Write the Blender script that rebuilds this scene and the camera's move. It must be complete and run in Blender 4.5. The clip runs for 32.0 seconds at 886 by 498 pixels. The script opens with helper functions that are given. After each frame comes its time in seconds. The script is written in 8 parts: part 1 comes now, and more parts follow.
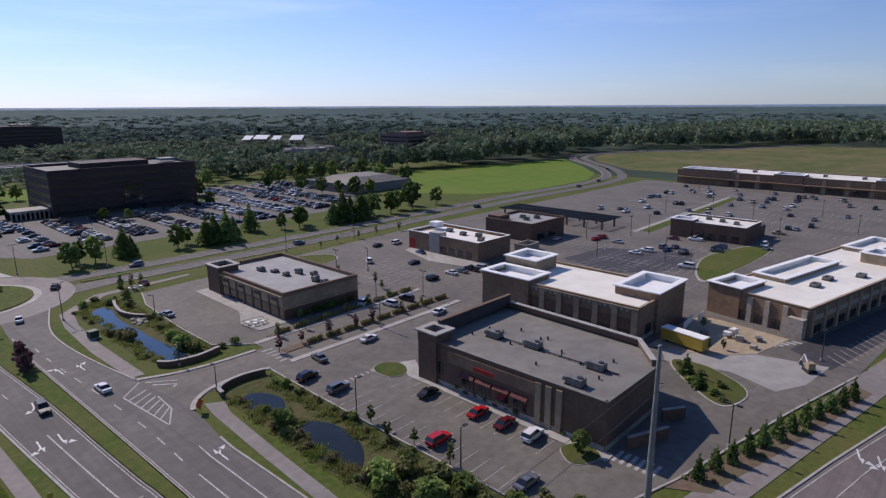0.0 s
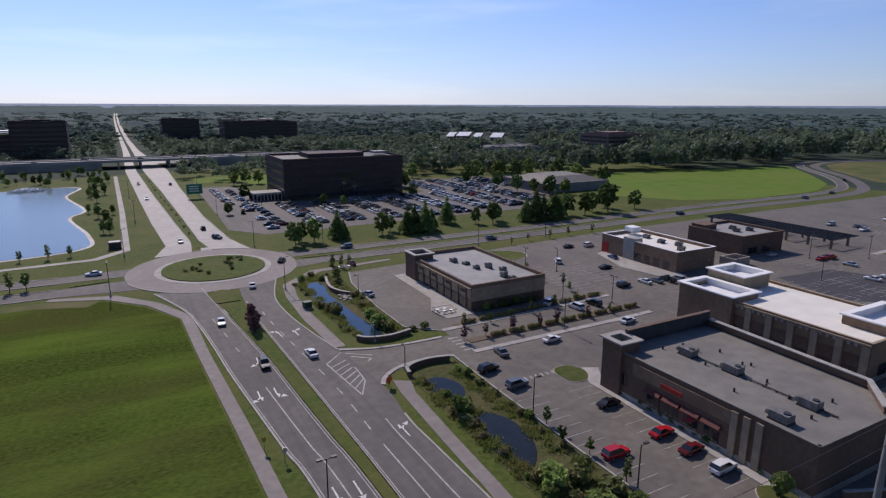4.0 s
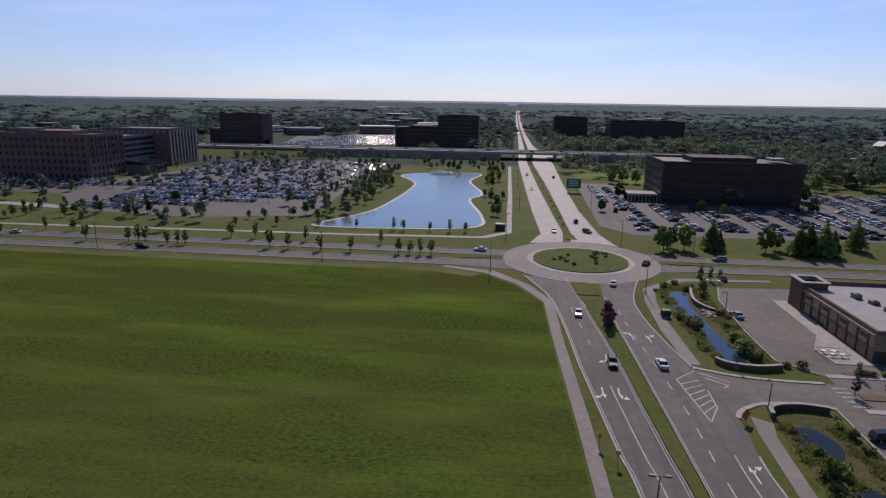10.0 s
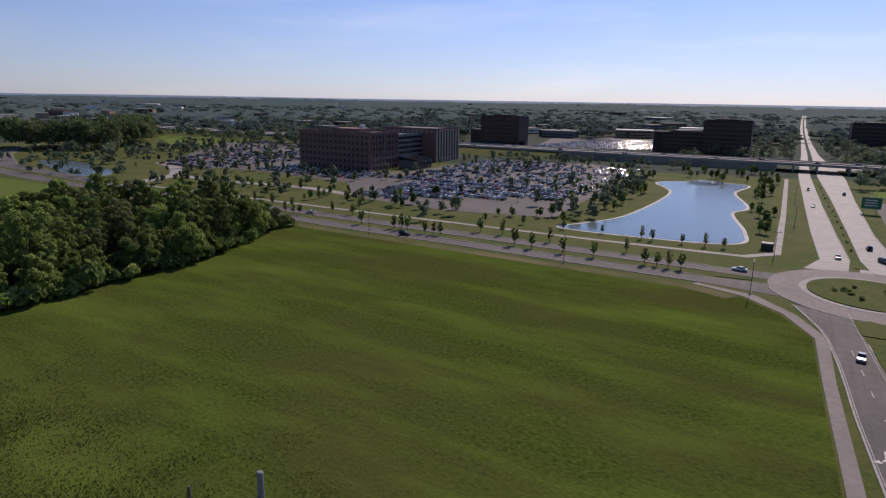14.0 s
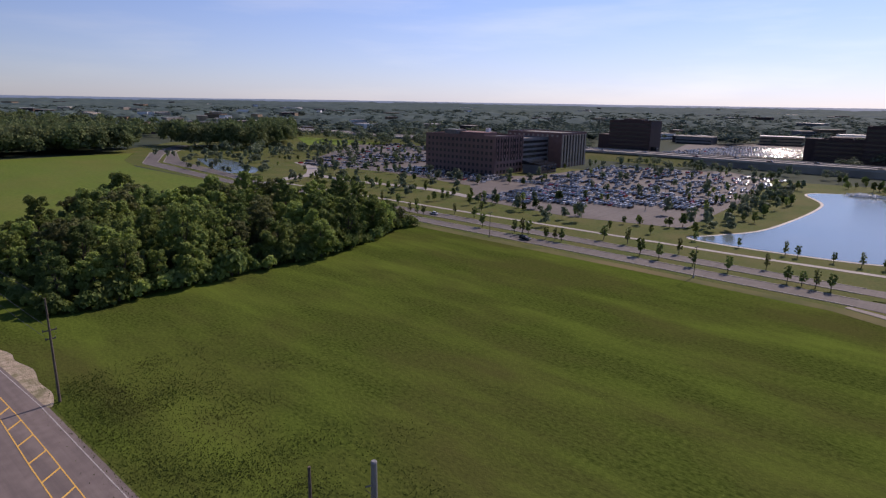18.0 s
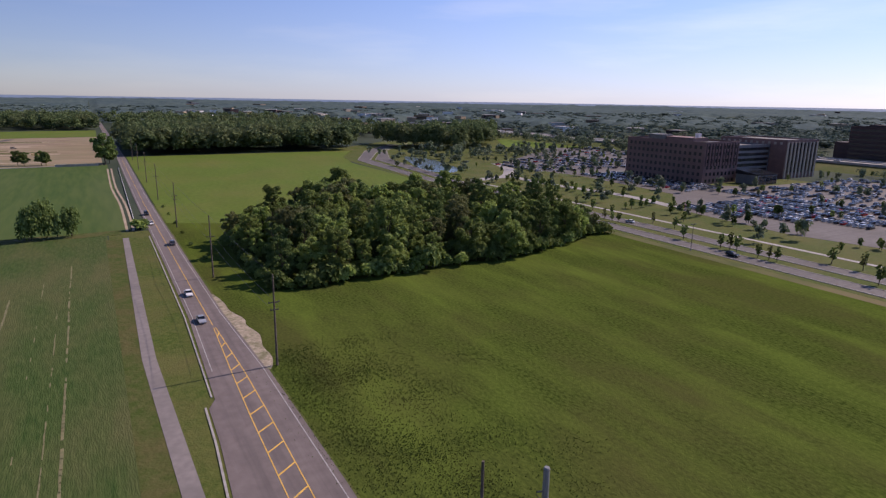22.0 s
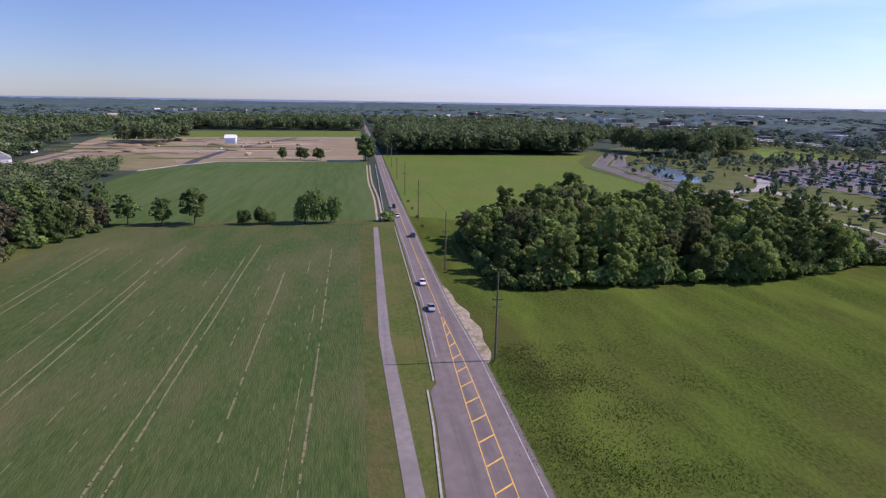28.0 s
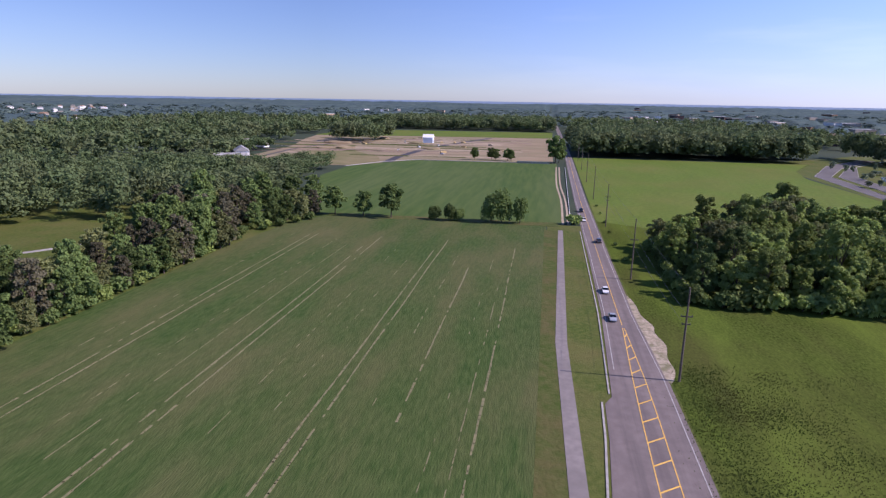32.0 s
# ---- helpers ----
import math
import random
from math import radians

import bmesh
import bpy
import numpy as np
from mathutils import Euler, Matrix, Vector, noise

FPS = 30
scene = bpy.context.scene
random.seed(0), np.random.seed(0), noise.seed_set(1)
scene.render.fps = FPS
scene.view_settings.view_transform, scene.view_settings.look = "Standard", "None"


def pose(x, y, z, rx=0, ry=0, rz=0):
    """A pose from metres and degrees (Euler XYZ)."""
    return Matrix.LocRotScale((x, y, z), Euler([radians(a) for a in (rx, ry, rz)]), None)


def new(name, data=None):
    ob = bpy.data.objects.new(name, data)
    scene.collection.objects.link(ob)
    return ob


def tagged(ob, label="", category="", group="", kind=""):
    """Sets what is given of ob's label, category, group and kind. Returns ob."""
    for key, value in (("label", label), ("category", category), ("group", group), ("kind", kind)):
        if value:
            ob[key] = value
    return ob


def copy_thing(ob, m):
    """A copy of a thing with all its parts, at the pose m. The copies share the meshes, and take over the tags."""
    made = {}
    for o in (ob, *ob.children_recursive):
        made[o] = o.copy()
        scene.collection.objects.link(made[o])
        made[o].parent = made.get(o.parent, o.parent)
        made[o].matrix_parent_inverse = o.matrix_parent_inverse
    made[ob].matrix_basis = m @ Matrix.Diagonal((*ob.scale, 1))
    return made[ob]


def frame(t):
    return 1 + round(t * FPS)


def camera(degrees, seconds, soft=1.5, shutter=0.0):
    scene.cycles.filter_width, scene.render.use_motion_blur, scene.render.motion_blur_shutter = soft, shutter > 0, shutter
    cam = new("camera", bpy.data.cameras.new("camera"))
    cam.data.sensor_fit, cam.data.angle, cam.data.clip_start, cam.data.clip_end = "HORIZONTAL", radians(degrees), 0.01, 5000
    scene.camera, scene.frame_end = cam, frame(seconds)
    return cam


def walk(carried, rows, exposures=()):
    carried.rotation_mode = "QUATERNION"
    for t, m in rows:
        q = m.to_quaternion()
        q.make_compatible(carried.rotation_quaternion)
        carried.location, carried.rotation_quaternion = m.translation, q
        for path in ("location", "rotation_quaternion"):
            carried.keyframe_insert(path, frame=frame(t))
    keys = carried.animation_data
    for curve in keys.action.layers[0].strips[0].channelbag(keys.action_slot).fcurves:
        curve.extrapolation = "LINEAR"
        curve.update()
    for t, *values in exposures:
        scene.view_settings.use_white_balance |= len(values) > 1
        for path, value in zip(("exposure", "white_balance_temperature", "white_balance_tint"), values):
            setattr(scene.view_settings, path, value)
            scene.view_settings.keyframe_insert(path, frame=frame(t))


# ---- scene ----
cam = camera(72.6, 32.0, soft=1.3)
EYE = (0.0, 0.0, 52.0)
# seconds, yaw, pitch, roll: the camera hovers and turns
ROWS = [
    (0.0, -47.00, -13.40, -0.25),
    (0.5, -46.05, -13.43, -0.27),
    (1.0, -44.21, -13.45, -0.20),
    (1.5, -41.73, -13.43, -0.10),
    (2.0, -40.20, -13.45, -0.06),
    (2.5, -39.30, -13.48, -0.06),
    (3.0, -37.41, -13.49, -0.03),
    (3.5, -33.71, -13.50, -0.04),
    (4.0, -28.60, -13.51, 0.16),
    (4.5, -23.34, -13.51, 0.28),
    (6.5, -10.45, -13.71, 0.61),
    (7.0, -8.44, -13.72, 0.66),
    (7.5, -6.31, -13.74, 0.73),
    (8.0, -4.36, -13.77, 0.73),
    (8.5, -2.03, -13.80, 0.72),
    (9.0, 0.51, -13.82, 0.77),
    (9.5, 3.15, -13.82, 0.80),
    (10.0, 6.09, -13.84, 0.84),
    (10.5, 9.13, -13.88, 0.88),
    (11.0, 12.43, -13.94, 0.89),
    (11.5, 15.67, -13.96, 0.86),
    (12.0, 18.72, -13.99, 0.88),
    (12.5, 21.85, -14.02, 0.90),
    (13.0, 24.84, -13.97, 0.92),
    (13.5, 27.44, -13.95, 0.97),
    (14.0, 29.50, -13.94, 0.94),
    (14.5, 30.99, -13.92, 0.96),
    (16.5, 36.04, -13.80, 0.93),
    (17.0, 37.40, -13.77, 0.87),
    (17.5, 39.14, -13.76, 0.89),
    (18.0, 41.17, -13.76, 0.90),
    (18.5, 43.32, -13.77, 0.90),
    (19.0, 45.65, -13.78, 0.97),
    (19.5, 48.26, -13.79, 1.00),
    (20.0, 50.78, -13.80, 0.95),
    (20.5, 53.01, -13.80, 0.98),
    (21.0, 55.34, -13.80, 0.98),
    (21.5, 57.44, -13.78, 0.91),
    (22.0, 59.57, -13.79, 0.93),
    (22.5, 61.69, -13.78, 0.95),
    (23.0, 63.43, -13.77, 0.99),
    (23.5, 64.26, -13.76, 1.02),
    (24.0, 65.35, -13.74, 0.90),
    (24.5, 66.64, -13.72, 0.90),
    (26.5, 74.55, -13.69, 0.91),
    (27.0, 76.94, -13.67, 0.95),
    (27.5, 79.15, -13.70, 0.93),
    (28.0, 81.43, -13.73, 0.93),
    (28.5, 83.91, -13.74, 1.03),
    (29.0, 85.92, -13.81, 1.00),
    (29.5, 87.89, -13.83, 1.07),
    (30.0, 89.93, -13.83, 0.93),
    (30.5, 91.79, -13.85, 0.87),
    (31.0, 93.75, -13.84, 0.93),
    (31.5, 96.27, -13.84, 0.98),
    (32.0, 99.19, -13.87, 0.97),
]
walk(cam, [(t, pose(*EYE, 90 + p, 0, yaw) @ pose(0, 0, 0, 0, 0, r)) for t, yaw, p, r in ROWS],
     exposures=[(0.0, -0.25, 6800, 20), (4.0, -0.38, 6850, 21), (9.0, -0.51, 7050, 22), (14.0, -0.46, 7400, 24),
                (20.0, -0.15, 7550, 30), (24.0, 0.02, 6980, 30), (29.0, 0.29, 6550, 33), (32.0, 0.33, 6500, 34)])

# ---- world and sun ----
SUN_YAW, SUN_EL = -1.0, 40.0   # the sun stands ahead along +y
world = bpy.data.worlds.new("sky")
scene.world = world
world.use_nodes = True
wn, wl = world.node_tree.nodes, world.node_tree.links
wn.clear()
sky = wn.new("ShaderNodeTexSky")
sky.sky_type, sky.sun_disc = "NISHITA", False
sky.sun_elevation, sky.sun_rotation = radians(SUN_EL), radians(-SUN_YAW)
sky.altitude, sky.air_density, sky.dust_density, sky.ozone_density = 50, 1.0, 0.25, 2.5
wbg = wn.new("ShaderNodeBackground")
wbg.inputs["Strength"].default_value = 0.075
wtint = wn.new("ShaderNodeMix")
wtint.data_type, wtint.blend_type = "RGBA", "MULTIPLY"
wtint.inputs["Factor"].default_value = 1.0
wtint.inputs["B"].default_value = (0.76, 0.96, 1.3, 1)
wl.new(sky.outputs[0], wtint.inputs["A"])
wl.new(wtint.outputs["Result"], wbg.inputs[0])
# clear-air gradient with thin high cloud
wtc = wn.new("ShaderNodeTexCoord")
wsp = wn.new("ShaderNodeSeparateXYZ")
wl.new(wtc.outputs["Generated"], wsp.inputs[0])
wrp = wn.new("ShaderNodeValToRGB")
stops = ((0.0, (0.47, 0.60, 0.94)), (0.06, (0.39, 0.56, 1.02)), (0.16, (0.25, 0.48, 1.06)), (0.4, (0.12, 0.29, 0.76)), (1.0, (0.07, 0.19, 0.56)))
while len(wrp.color_ramp.elements) < len(stops):
    wrp.color_ramp.elements.new(0.5)
for e, (pos_, c) in zip(wrp.color_ramp.elements, stops):
    e.position, e.color = pos_, (*c, 1)
wl.new(wsp.outputs[2], wrp.inputs[0])
wmp = wn.new("ShaderNodeMapping")
wmp.inputs["Scale"].default_value = (1.6, 1.6, 12.0)
wl.new(wtc.outputs["Generated"], wmp.inputs[0])
wnz = wn.new("ShaderNodeTexNoise")
wnz.inputs["Scale"].default_value, wnz.inputs["Detail"].default_value, wnz.inputs["Roughness"].default_value = 1.6, 6.0, 0.55
wl.new(wmp.outputs[0], wnz.inputs["Vector"])
wmr = wn.new("ShaderNodeMapRange")
wmr.inputs["From Min"].default_value, wmr.inputs["From Max"].default_value, wmr.inputs["To Max"].default_value = 0.5, 0.74, 0.6
wl.new(wnz.outputs[0], wmr.inputs[0])
wmx = wn.new("ShaderNodeMix")
wmx.data_type = "RGBA"
wmx.inputs["B"].default_value = (0.74, 0.86, 1.1, 1)
wl.new(wmr.outputs[0], wmx.inputs["Factor"])
wl.new(wrp.outputs[0], wmx.inputs["A"])
wbg2 = wn.new("ShaderNodeBackground")
# the clear sky is brighter towards the sun
wgr = wn.new("ShaderNodeMapRange")
wgr.inputs["From Min"].default_value, wgr.inputs["From Max"].default_value = -0.35, 1.0
wgr.inputs["To Min"].default_value, wgr.inputs["To Max"].default_value = 0.02, 0.58
wl.new(wsp.outputs[1], wgr.inputs[0])
wl.new(wgr.outputs[0], wbg2.inputs["Strength"])
wl.new(wmx.outputs["Result"], wbg2.inputs[0])
wad = wn.new("ShaderNodeAddShader")
wl.new(wbg.outputs[0], wad.inputs[0])
wl.new(wbg2.outputs[0], wad.inputs[1])
wout = wn.new("ShaderNodeOutputWorld")
wl.new(wad.outputs[0], wout.inputs[0])
sun_data = bpy.data.lights.new("sun", "SUN")
sun_data.energy, sun_data.angle, sun_data.color = 4.5, radians(0.6), (1.0, 0.95, 0.87)
sun = new("sun", sun_data)
sun.matrix_world = pose(0, 0, 200, 90 - SUN_EL, 0, SUN_YAW + 180)


# ---- materials ----
def mat(name, c1, c2=None, rough=0.8, scale=1.0, detail=6.0, bump=0.0, metal=0.0, spec=0.5, c3=None, scale3=0.05, isl=0.0, rnd=0.0,
        stretch=(1, 1, 1), bump_scale=None, mix3=0.6, trans=0.0, bump_dist=0.3, c4=None, scale4=0.02, stretch4=(1, 1, 1), turn4=0.0, mix4=0.6):
    """Two-scale mottled surface: c1 and c2 by fine noise, c3 by broad noise; isl and rnd vary lightness by island and by object."""
    m = bpy.data.materials.new(name)
    m.use_nodes = True
    n, l = m.node_tree.nodes, m.node_tree.links
    b = n["Principled BSDF"]
    b.inputs["Roughness"].default_value, b.inputs["Metallic"].default_value = rough, metal
    b.inputs["Specular IOR Level"].default_value = spec
    c2 = c2 or c1
    tc = n.new("ShaderNodeTexCoord")
    mp = n.new("ShaderNodeMapping")
    mp.inputs["Scale"].default_value = stretch
    geo = n.new("ShaderNodeNewGeometry")
    l.new(geo.outputs["Position"], mp.inputs[0])
    nz = n.new("ShaderNodeTexNoise")
    nz.inputs["Scale"].default_value, nz.inputs["Detail"].default_value = scale, detail
    l.new(mp.outputs[0], nz.inputs["Vector"])
    rp = n.new("ShaderNodeMapRange")
    rp.inputs["From Min"].default_value, rp.inputs["From Max"].default_value = 0.35, 0.65
    l.new(nz.outputs[0], rp.inputs[0])
    mx = n.new("ShaderNodeMix")
    mx.data_type = "RGBA"
    mx.inputs["A"].default_value, mx.inputs["B"].default_value = (*c1, 1), (*c2, 1)
    l.new(rp.outputs[0], mx.inputs["Factor"])
    col = mx.outputs["Result"]
    if c3:
        nb = n.new("ShaderNodeTexNoise")
        nb.inputs["Scale"].default_value, nb.inputs["Detail"].default_value = scale3, 4
        l.new(mp.outputs[0], nb.inputs["Vector"])
        r3 = n.new("ShaderNodeMapRange")
        r3.inputs["From Min"].default_value, r3.inputs["From Max"].default_value = 0.42, 0.68
        r3.inputs["To Max"].default_value = mix3
        l.new(nb.outputs[0], r3.inputs[0])
        m3 = n.new("ShaderNodeMix")
        m3.data_type = "RGBA"
        m3.inputs["B"].default_value = (*c3, 1)
        l.new(r3.outputs[0], m3.inputs["Factor"])
        l.new(col, m3.inputs["A"])
        col = m3.outputs["Result"]
    if c4:
        mp4 = n.new("ShaderNodeMapping")
        mp4.inputs["Rotation"].default_value, mp4.inputs["Scale"].default_value = (0, 0, radians(turn4)), stretch4
        l.new(geo.outputs["Position"], mp4.inputs[0])
        n4 = n.new("ShaderNodeTexNoise")
        n4.inputs["Scale"].default_value, n4.inputs["Detail"].default_value, n4.inputs["Roughness"].default_value = scale4, 5, 0.65
        l.new(mp4.outputs[0], n4.inputs["Vector"])
        r4 = n.new("ShaderNodeMapRange")
        r4.inputs["From Min"].default_value, r4.inputs["From Max"].default_value, r4.inputs["To Max"].default_value = 0.45, 0.72, mix4
        l.new(n4.outputs[0], r4.inputs[0])
        m4 = n.new("ShaderNodeMix")
        m4.data_type = "RGBA"
        m4.inputs["B"].default_value = (*c4, 1)
        l.new(r4.outputs[0], m4.inputs["Factor"])
        l.new(col, m4.inputs["A"])
        col = m4.outputs["Result"]
    if isl or rnd:
        hs = n.new("ShaderNodeHueSaturation")
        ri = n.new("ShaderNodeMapRange")
        amount = isl or rnd
        ri.inputs["To Min"].default_value, ri.inputs["To Max"].default_value = 1 - amount, 1 + amount
        if isl:
            l.new(geo.outputs["Random Per Island"], ri.inputs[0])
        else:
            oi = n.new("ShaderNodeObjectInfo")
            l.new(oi.outputs["Random"], ri.inputs[0])
        l.new(ri.outputs[0], hs.inputs["Value"])
        l.new(col, hs.inputs["Color"])
        col = hs.outputs[0]
    l.new(col, b.inputs["Base Color"])
    if trans:
        tr = n.new("ShaderNodeBsdfTranslucent")
        l.new(col, tr.inputs[0])
        ms = n.new("ShaderNodeMixShader")
        ms.inputs[0].default_value = trans
        l.new(b.outputs[0], ms.inputs[1])
        l.new(tr.outputs[0], ms.inputs[2])
        l.new(ms.outputs[0], n["Material Output"].inputs[0])
    if bump:
        bn = n.new("ShaderNodeTexNoise")
        bn.inputs["Scale"].default_value, bn.inputs["Detail"].default_value = bump_scale or scale * 3, 5
        l.new(mp.outputs[0], bn.inputs["Vector"])
        bp = n.new("ShaderNodeBump")
        bp.inputs["Strength"].default_value, bp.inputs["Distance"].default_value = bump, bump_dist
        l.new(bn.outputs[0], bp.inputs["Height"])
        l.new(bp.outputs[0], b.inputs["Normal"])
    return m


GRASS = mat("grass", (0.048, 0.08, 0.012), (0.088, 0.112, 0.024), 0.95, 0.8, bump=0.5, c3=(0.13, 0.122, 0.042), scale3=0.05, spec=0.15, c4=(0.115, 0.098, 0.036), scale4=0.12, mix4=0.45)
LAND = mat("land", (0.034, 0.054, 0.036), (0.046, 0.066, 0.044), 0.95, 0.02, c3=(0.06, 0.072, 0.042), scale3=0.004, spec=0.1)
MEADOW = mat("meadow", (0.033, 0.053, 0.011), (0.080, 0.110, 0.023), 1.0, 1.5, bump=0.45, bump_dist=0.2, bump_scale=3.2, stretch=(0.7, 1.15, 1), c3=(0.078, 0.078, 0.026), scale3=0.035, mix3=0.7, spec=0.0, c4=(0.112, 0.165, 0.028), scale4=0.026, stretch4=(0.6, 2.4, 1), turn4=25, mix4=0.8)
MEADOW_WEST = mat("pale_meadow", (0.078, 0.126, 0.017), (0.112, 0.166, 0.026), 0.95, 0.4, bump=0.4, c3=(0.138, 0.142, 0.036), scale3=0.02, mix3=0.6, spec=0.12, c4=(0.072, 0.118, 0.015), scale4=0.016, stretch4=(0.6, 2, 1), turn4=20)
WASTE = mat("rough_waste_grass", (0.075, 0.095, 0.030), (0.12, 0.125, 0.045), 0.95, 0.08, c3=(0.19, 0.15, 0.08), scale3=0.02, mix3=0.6, spec=0.1)
CROP = mat("crop", (0.033, 0.068, 0.016), (0.064, 0.099, 0.028), 0.95, 1.1, bump=0.5, c3=(0.12, 0.110, 0.048), scale3=0.09, mix3=0.35, spec=0.1, stretch=(0.25, 1.2, 1), c4=(0.140, 0.120, 0.058), scale4=0.024, stretch4=(0.5, 1.2, 1), mix4=0.62)
CROP_FAR = mat("far_crop", (0.046, 0.09, 0.022), (0.072, 0.112, 0.03), 0.95, 0.2, c3=(0.10, 0.13, 0.05), scale3=0.02, spec=0.1, stretch=(0.15, 1.5, 1))
MEADOW_BRIGHT = mat("bright_meadow", (0.09, 0.16, 0.02), (0.12, 0.19, 0.03), 0.95, 0.1, c3=(0.15, 0.18, 0.04), scale3=0.02, spec=0.1)
MARGIN = mat("weedy_margin", (0.05, 0.08, 0.016), (0.085, 0.098, 0.03), 0.95, 0.5, c3=(0.13, 0.09, 0.045), scale3=0.1, mix3=0.5, bump=0.5, spec=0.1)
DRY = mat("dry_grass", (0.12, 0.13, 0.05), (0.2, 0.18, 0.09), 0.95, 0.05, c3=(0.26, 0.2, 0.12), scale3=0.015, spec=0.1)
SANDY = mat("sandy_ground", (0.33, 0.255, 0.170), (0.42, 0.34, 0.24), 0.95, 0.6, c3=(0.26, 0.20, 0.13), scale3=0.12)
TRACK = mat("dry_track", (0.21, 0.185, 0.09), (0.13, 0.135, 0.06), 0.95, 1.5)
PALE_ROAD = mat("pale_concrete_road", (0.27, 0.255, 0.235), (0.34, 0.32, 0.295), 0.75, 0.3, c3=(0.24, 0.23, 0.22), scale3=0.05)
RIM_STONE = mat("rim_stone", (0.50, 0.48, 0.44), (0.62, 0.60, 0.56), 0.85, 0.5, c3=(0.36, 0.33, 0.29), scale3=0.1)
KERB = mat("kerb_concrete", (0.28, 0.265, 0.24), (0.38, 0.36, 0.33), 0.85, 0.8)
TUFT = mat("grass_tufts", (0.064, 0.104, 0.022), (0.112, 0.160, 0.036), 1.0, 0.5, stretch=(0.6, 1.15, 1), c3=(0.112, 0.112, 0.038), scale3=0.035, mix3=0.7, spec=0.0, trans=0.02, c4=(0.132, 0.194, 0.036), scale4=0.026, stretch4=(0.6, 2.4, 1), turn4=25, mix4=0.7)
CROP_TUFT = mat("crop_plants", (0.046, 0.092, 0.022), (0.083, 0.126, 0.038), 0.9, 0.8, c3=(0.175, 0.152, 0.075), scale3=0.09, mix3=0.35, spec=0.1, stretch=(0.25, 1.2, 1), trans=0.35, c4=(0.175, 0.150, 0.075), scale4=0.024, stretch4=(0.5, 1.2, 1), mix4=0.5)
ASPHALT = mat("asphalt", (0.112, 0.099, 0.083), (0.155, 0.139, 0.118), 0.85, 0.6, c3=(0.066, 0.060, 0.056), scale3=0.06, c4=(0.165, 0.147, 0.130), scale4=0.25, mix4=0.45, bump=0.1, bump_scale=8)
OLD_ASPHALT = mat("pale_asphalt", (0.113, 0.104, 0.097), (0.149, 0.137, 0.128), 0.85, 0.5, c3=(0.082, 0.076, 0.072), scale3=0.05, c4=(0.066, 0.061, 0.059), scale4=0.5, stretch4=(1, 0.03, 1), mix4=0.6, bump=0.1, bump_scale=8, spec=0.35)
COUNTRY_ASPHALT = mat("worn_mauve_asphalt", (0.150, 0.121, 0.110), (0.195, 0.160, 0.146), 0.8, 0.5, c3=(0.12, 0.10, 0.092), scale3=0.05, c4=(0.085, 0.070, 0.064), scale4=0.5, stretch4=(0.03, 1, 1), turn4=2, mix4=0.65, bump=0.1, bump_scale=8)
NEW_ASPHALT = mat("fresh_dark_asphalt", (0.035, 0.032, 0.036), (0.05, 0.046, 0.05), 0.8, 0.5)
CONCRETE = mat("concrete", (0.30, 0.285, 0.26), (0.40, 0.38, 0.35), 0.85, 0.5, c3=(0.24, 0.225, 0.2), scale3=0.08)
PAVING = mat("path_paving", (0.185, 0.163, 0.150), (0.235, 0.208, 0.192), 0.85, 0.7, c3=(0.15, 0.134, 0.122), scale3=0.08)
WHITE_PAINT = mat("road_paint_white", (0.62, 0.62, 0.6), (0.8, 0.8, 0.78), 0.7, 1.2)
WORN_PAINT = mat("worn_white_paint", (0.27, 0.26, 0.245), (0.47, 0.455, 0.43), 0.8, 1.5)
ARROW_PAINT = mat("arrow_paint", (0.42, 0.42, 0.41), (0.66, 0.66, 0.64), 0.7, 1.6)
YELLOW_PAINT = mat("road_paint_yellow", (0.62, 0.36, 0.06), (0.75, 0.46, 0.10), 0.7, 1.2)
DIRT = mat("bare_soil", (0.205, 0.152, 0.084), (0.285, 0.216, 0.128), 0.95, 0.05, c3=(0.17, 0.155, 0.072), scale3=0.02, mix3=0.75, stretch=(1.6, 0.5, 1), bump=0.4, bump_scale=0.3)
GRAVEL = mat("gravel", (0.27, 0.22, 0.15), (0.44, 0.37, 0.28), 0.95, 1.2, bump=0.6, c3=(0.12, 0.125, 0.05), scale3=0.35, mix3=0.85)
BRICK = mat("brown_brick", (0.125, 0.072, 0.046), (0.170, 0.102, 0.068), 0.85, 1.2, c3=(0.095, 0.056, 0.038), scale3=0.15, bump=0.15)
DARK_BRICK = mat("dark_brick", (0.050, 0.032, 0.035), (0.068, 0.042, 0.043), 0.85, 0.3, c3=(0.05, 0.028, 0.026), scale3=0.05)
TAN = mat("tan_masonry", (0.33, 0.24, 0.155), (0.42, 0.32, 0.21), 0.85, 0.8, c3=(0.22, 0.17, 0.12), scale3=0.15)
STONE = mat("buff_stone", (0.3, 0.26, 0.21), (0.42, 0.37, 0.31), 0.85, 1.2, bump=0.2)
WHITE_ROOF = mat("white_membrane", (0.74, 0.71, 0.63), (0.82, 0.79, 0.71), 0.6, 0.3, c3=(0.62, 0.58, 0.49), scale3=0.08)
GREY_ROOF = mat("grey_membrane", (0.155, 0.144, 0.124), (0.205, 0.192, 0.168), 0.8, 0.4, c3=(0.115, 0.112, 0.105), c4=(0.26, 0.25, 0.235), scale4=0.3, mix4=0.4, scale3=0.1)
PALE_ROOF = mat("pale_grey_membrane", (0.27, 0.268, 0.26), (0.335, 0.33, 0.32), 0.8, 0.4, c3=(0.22, 0.22, 0.215), scale3=0.1)
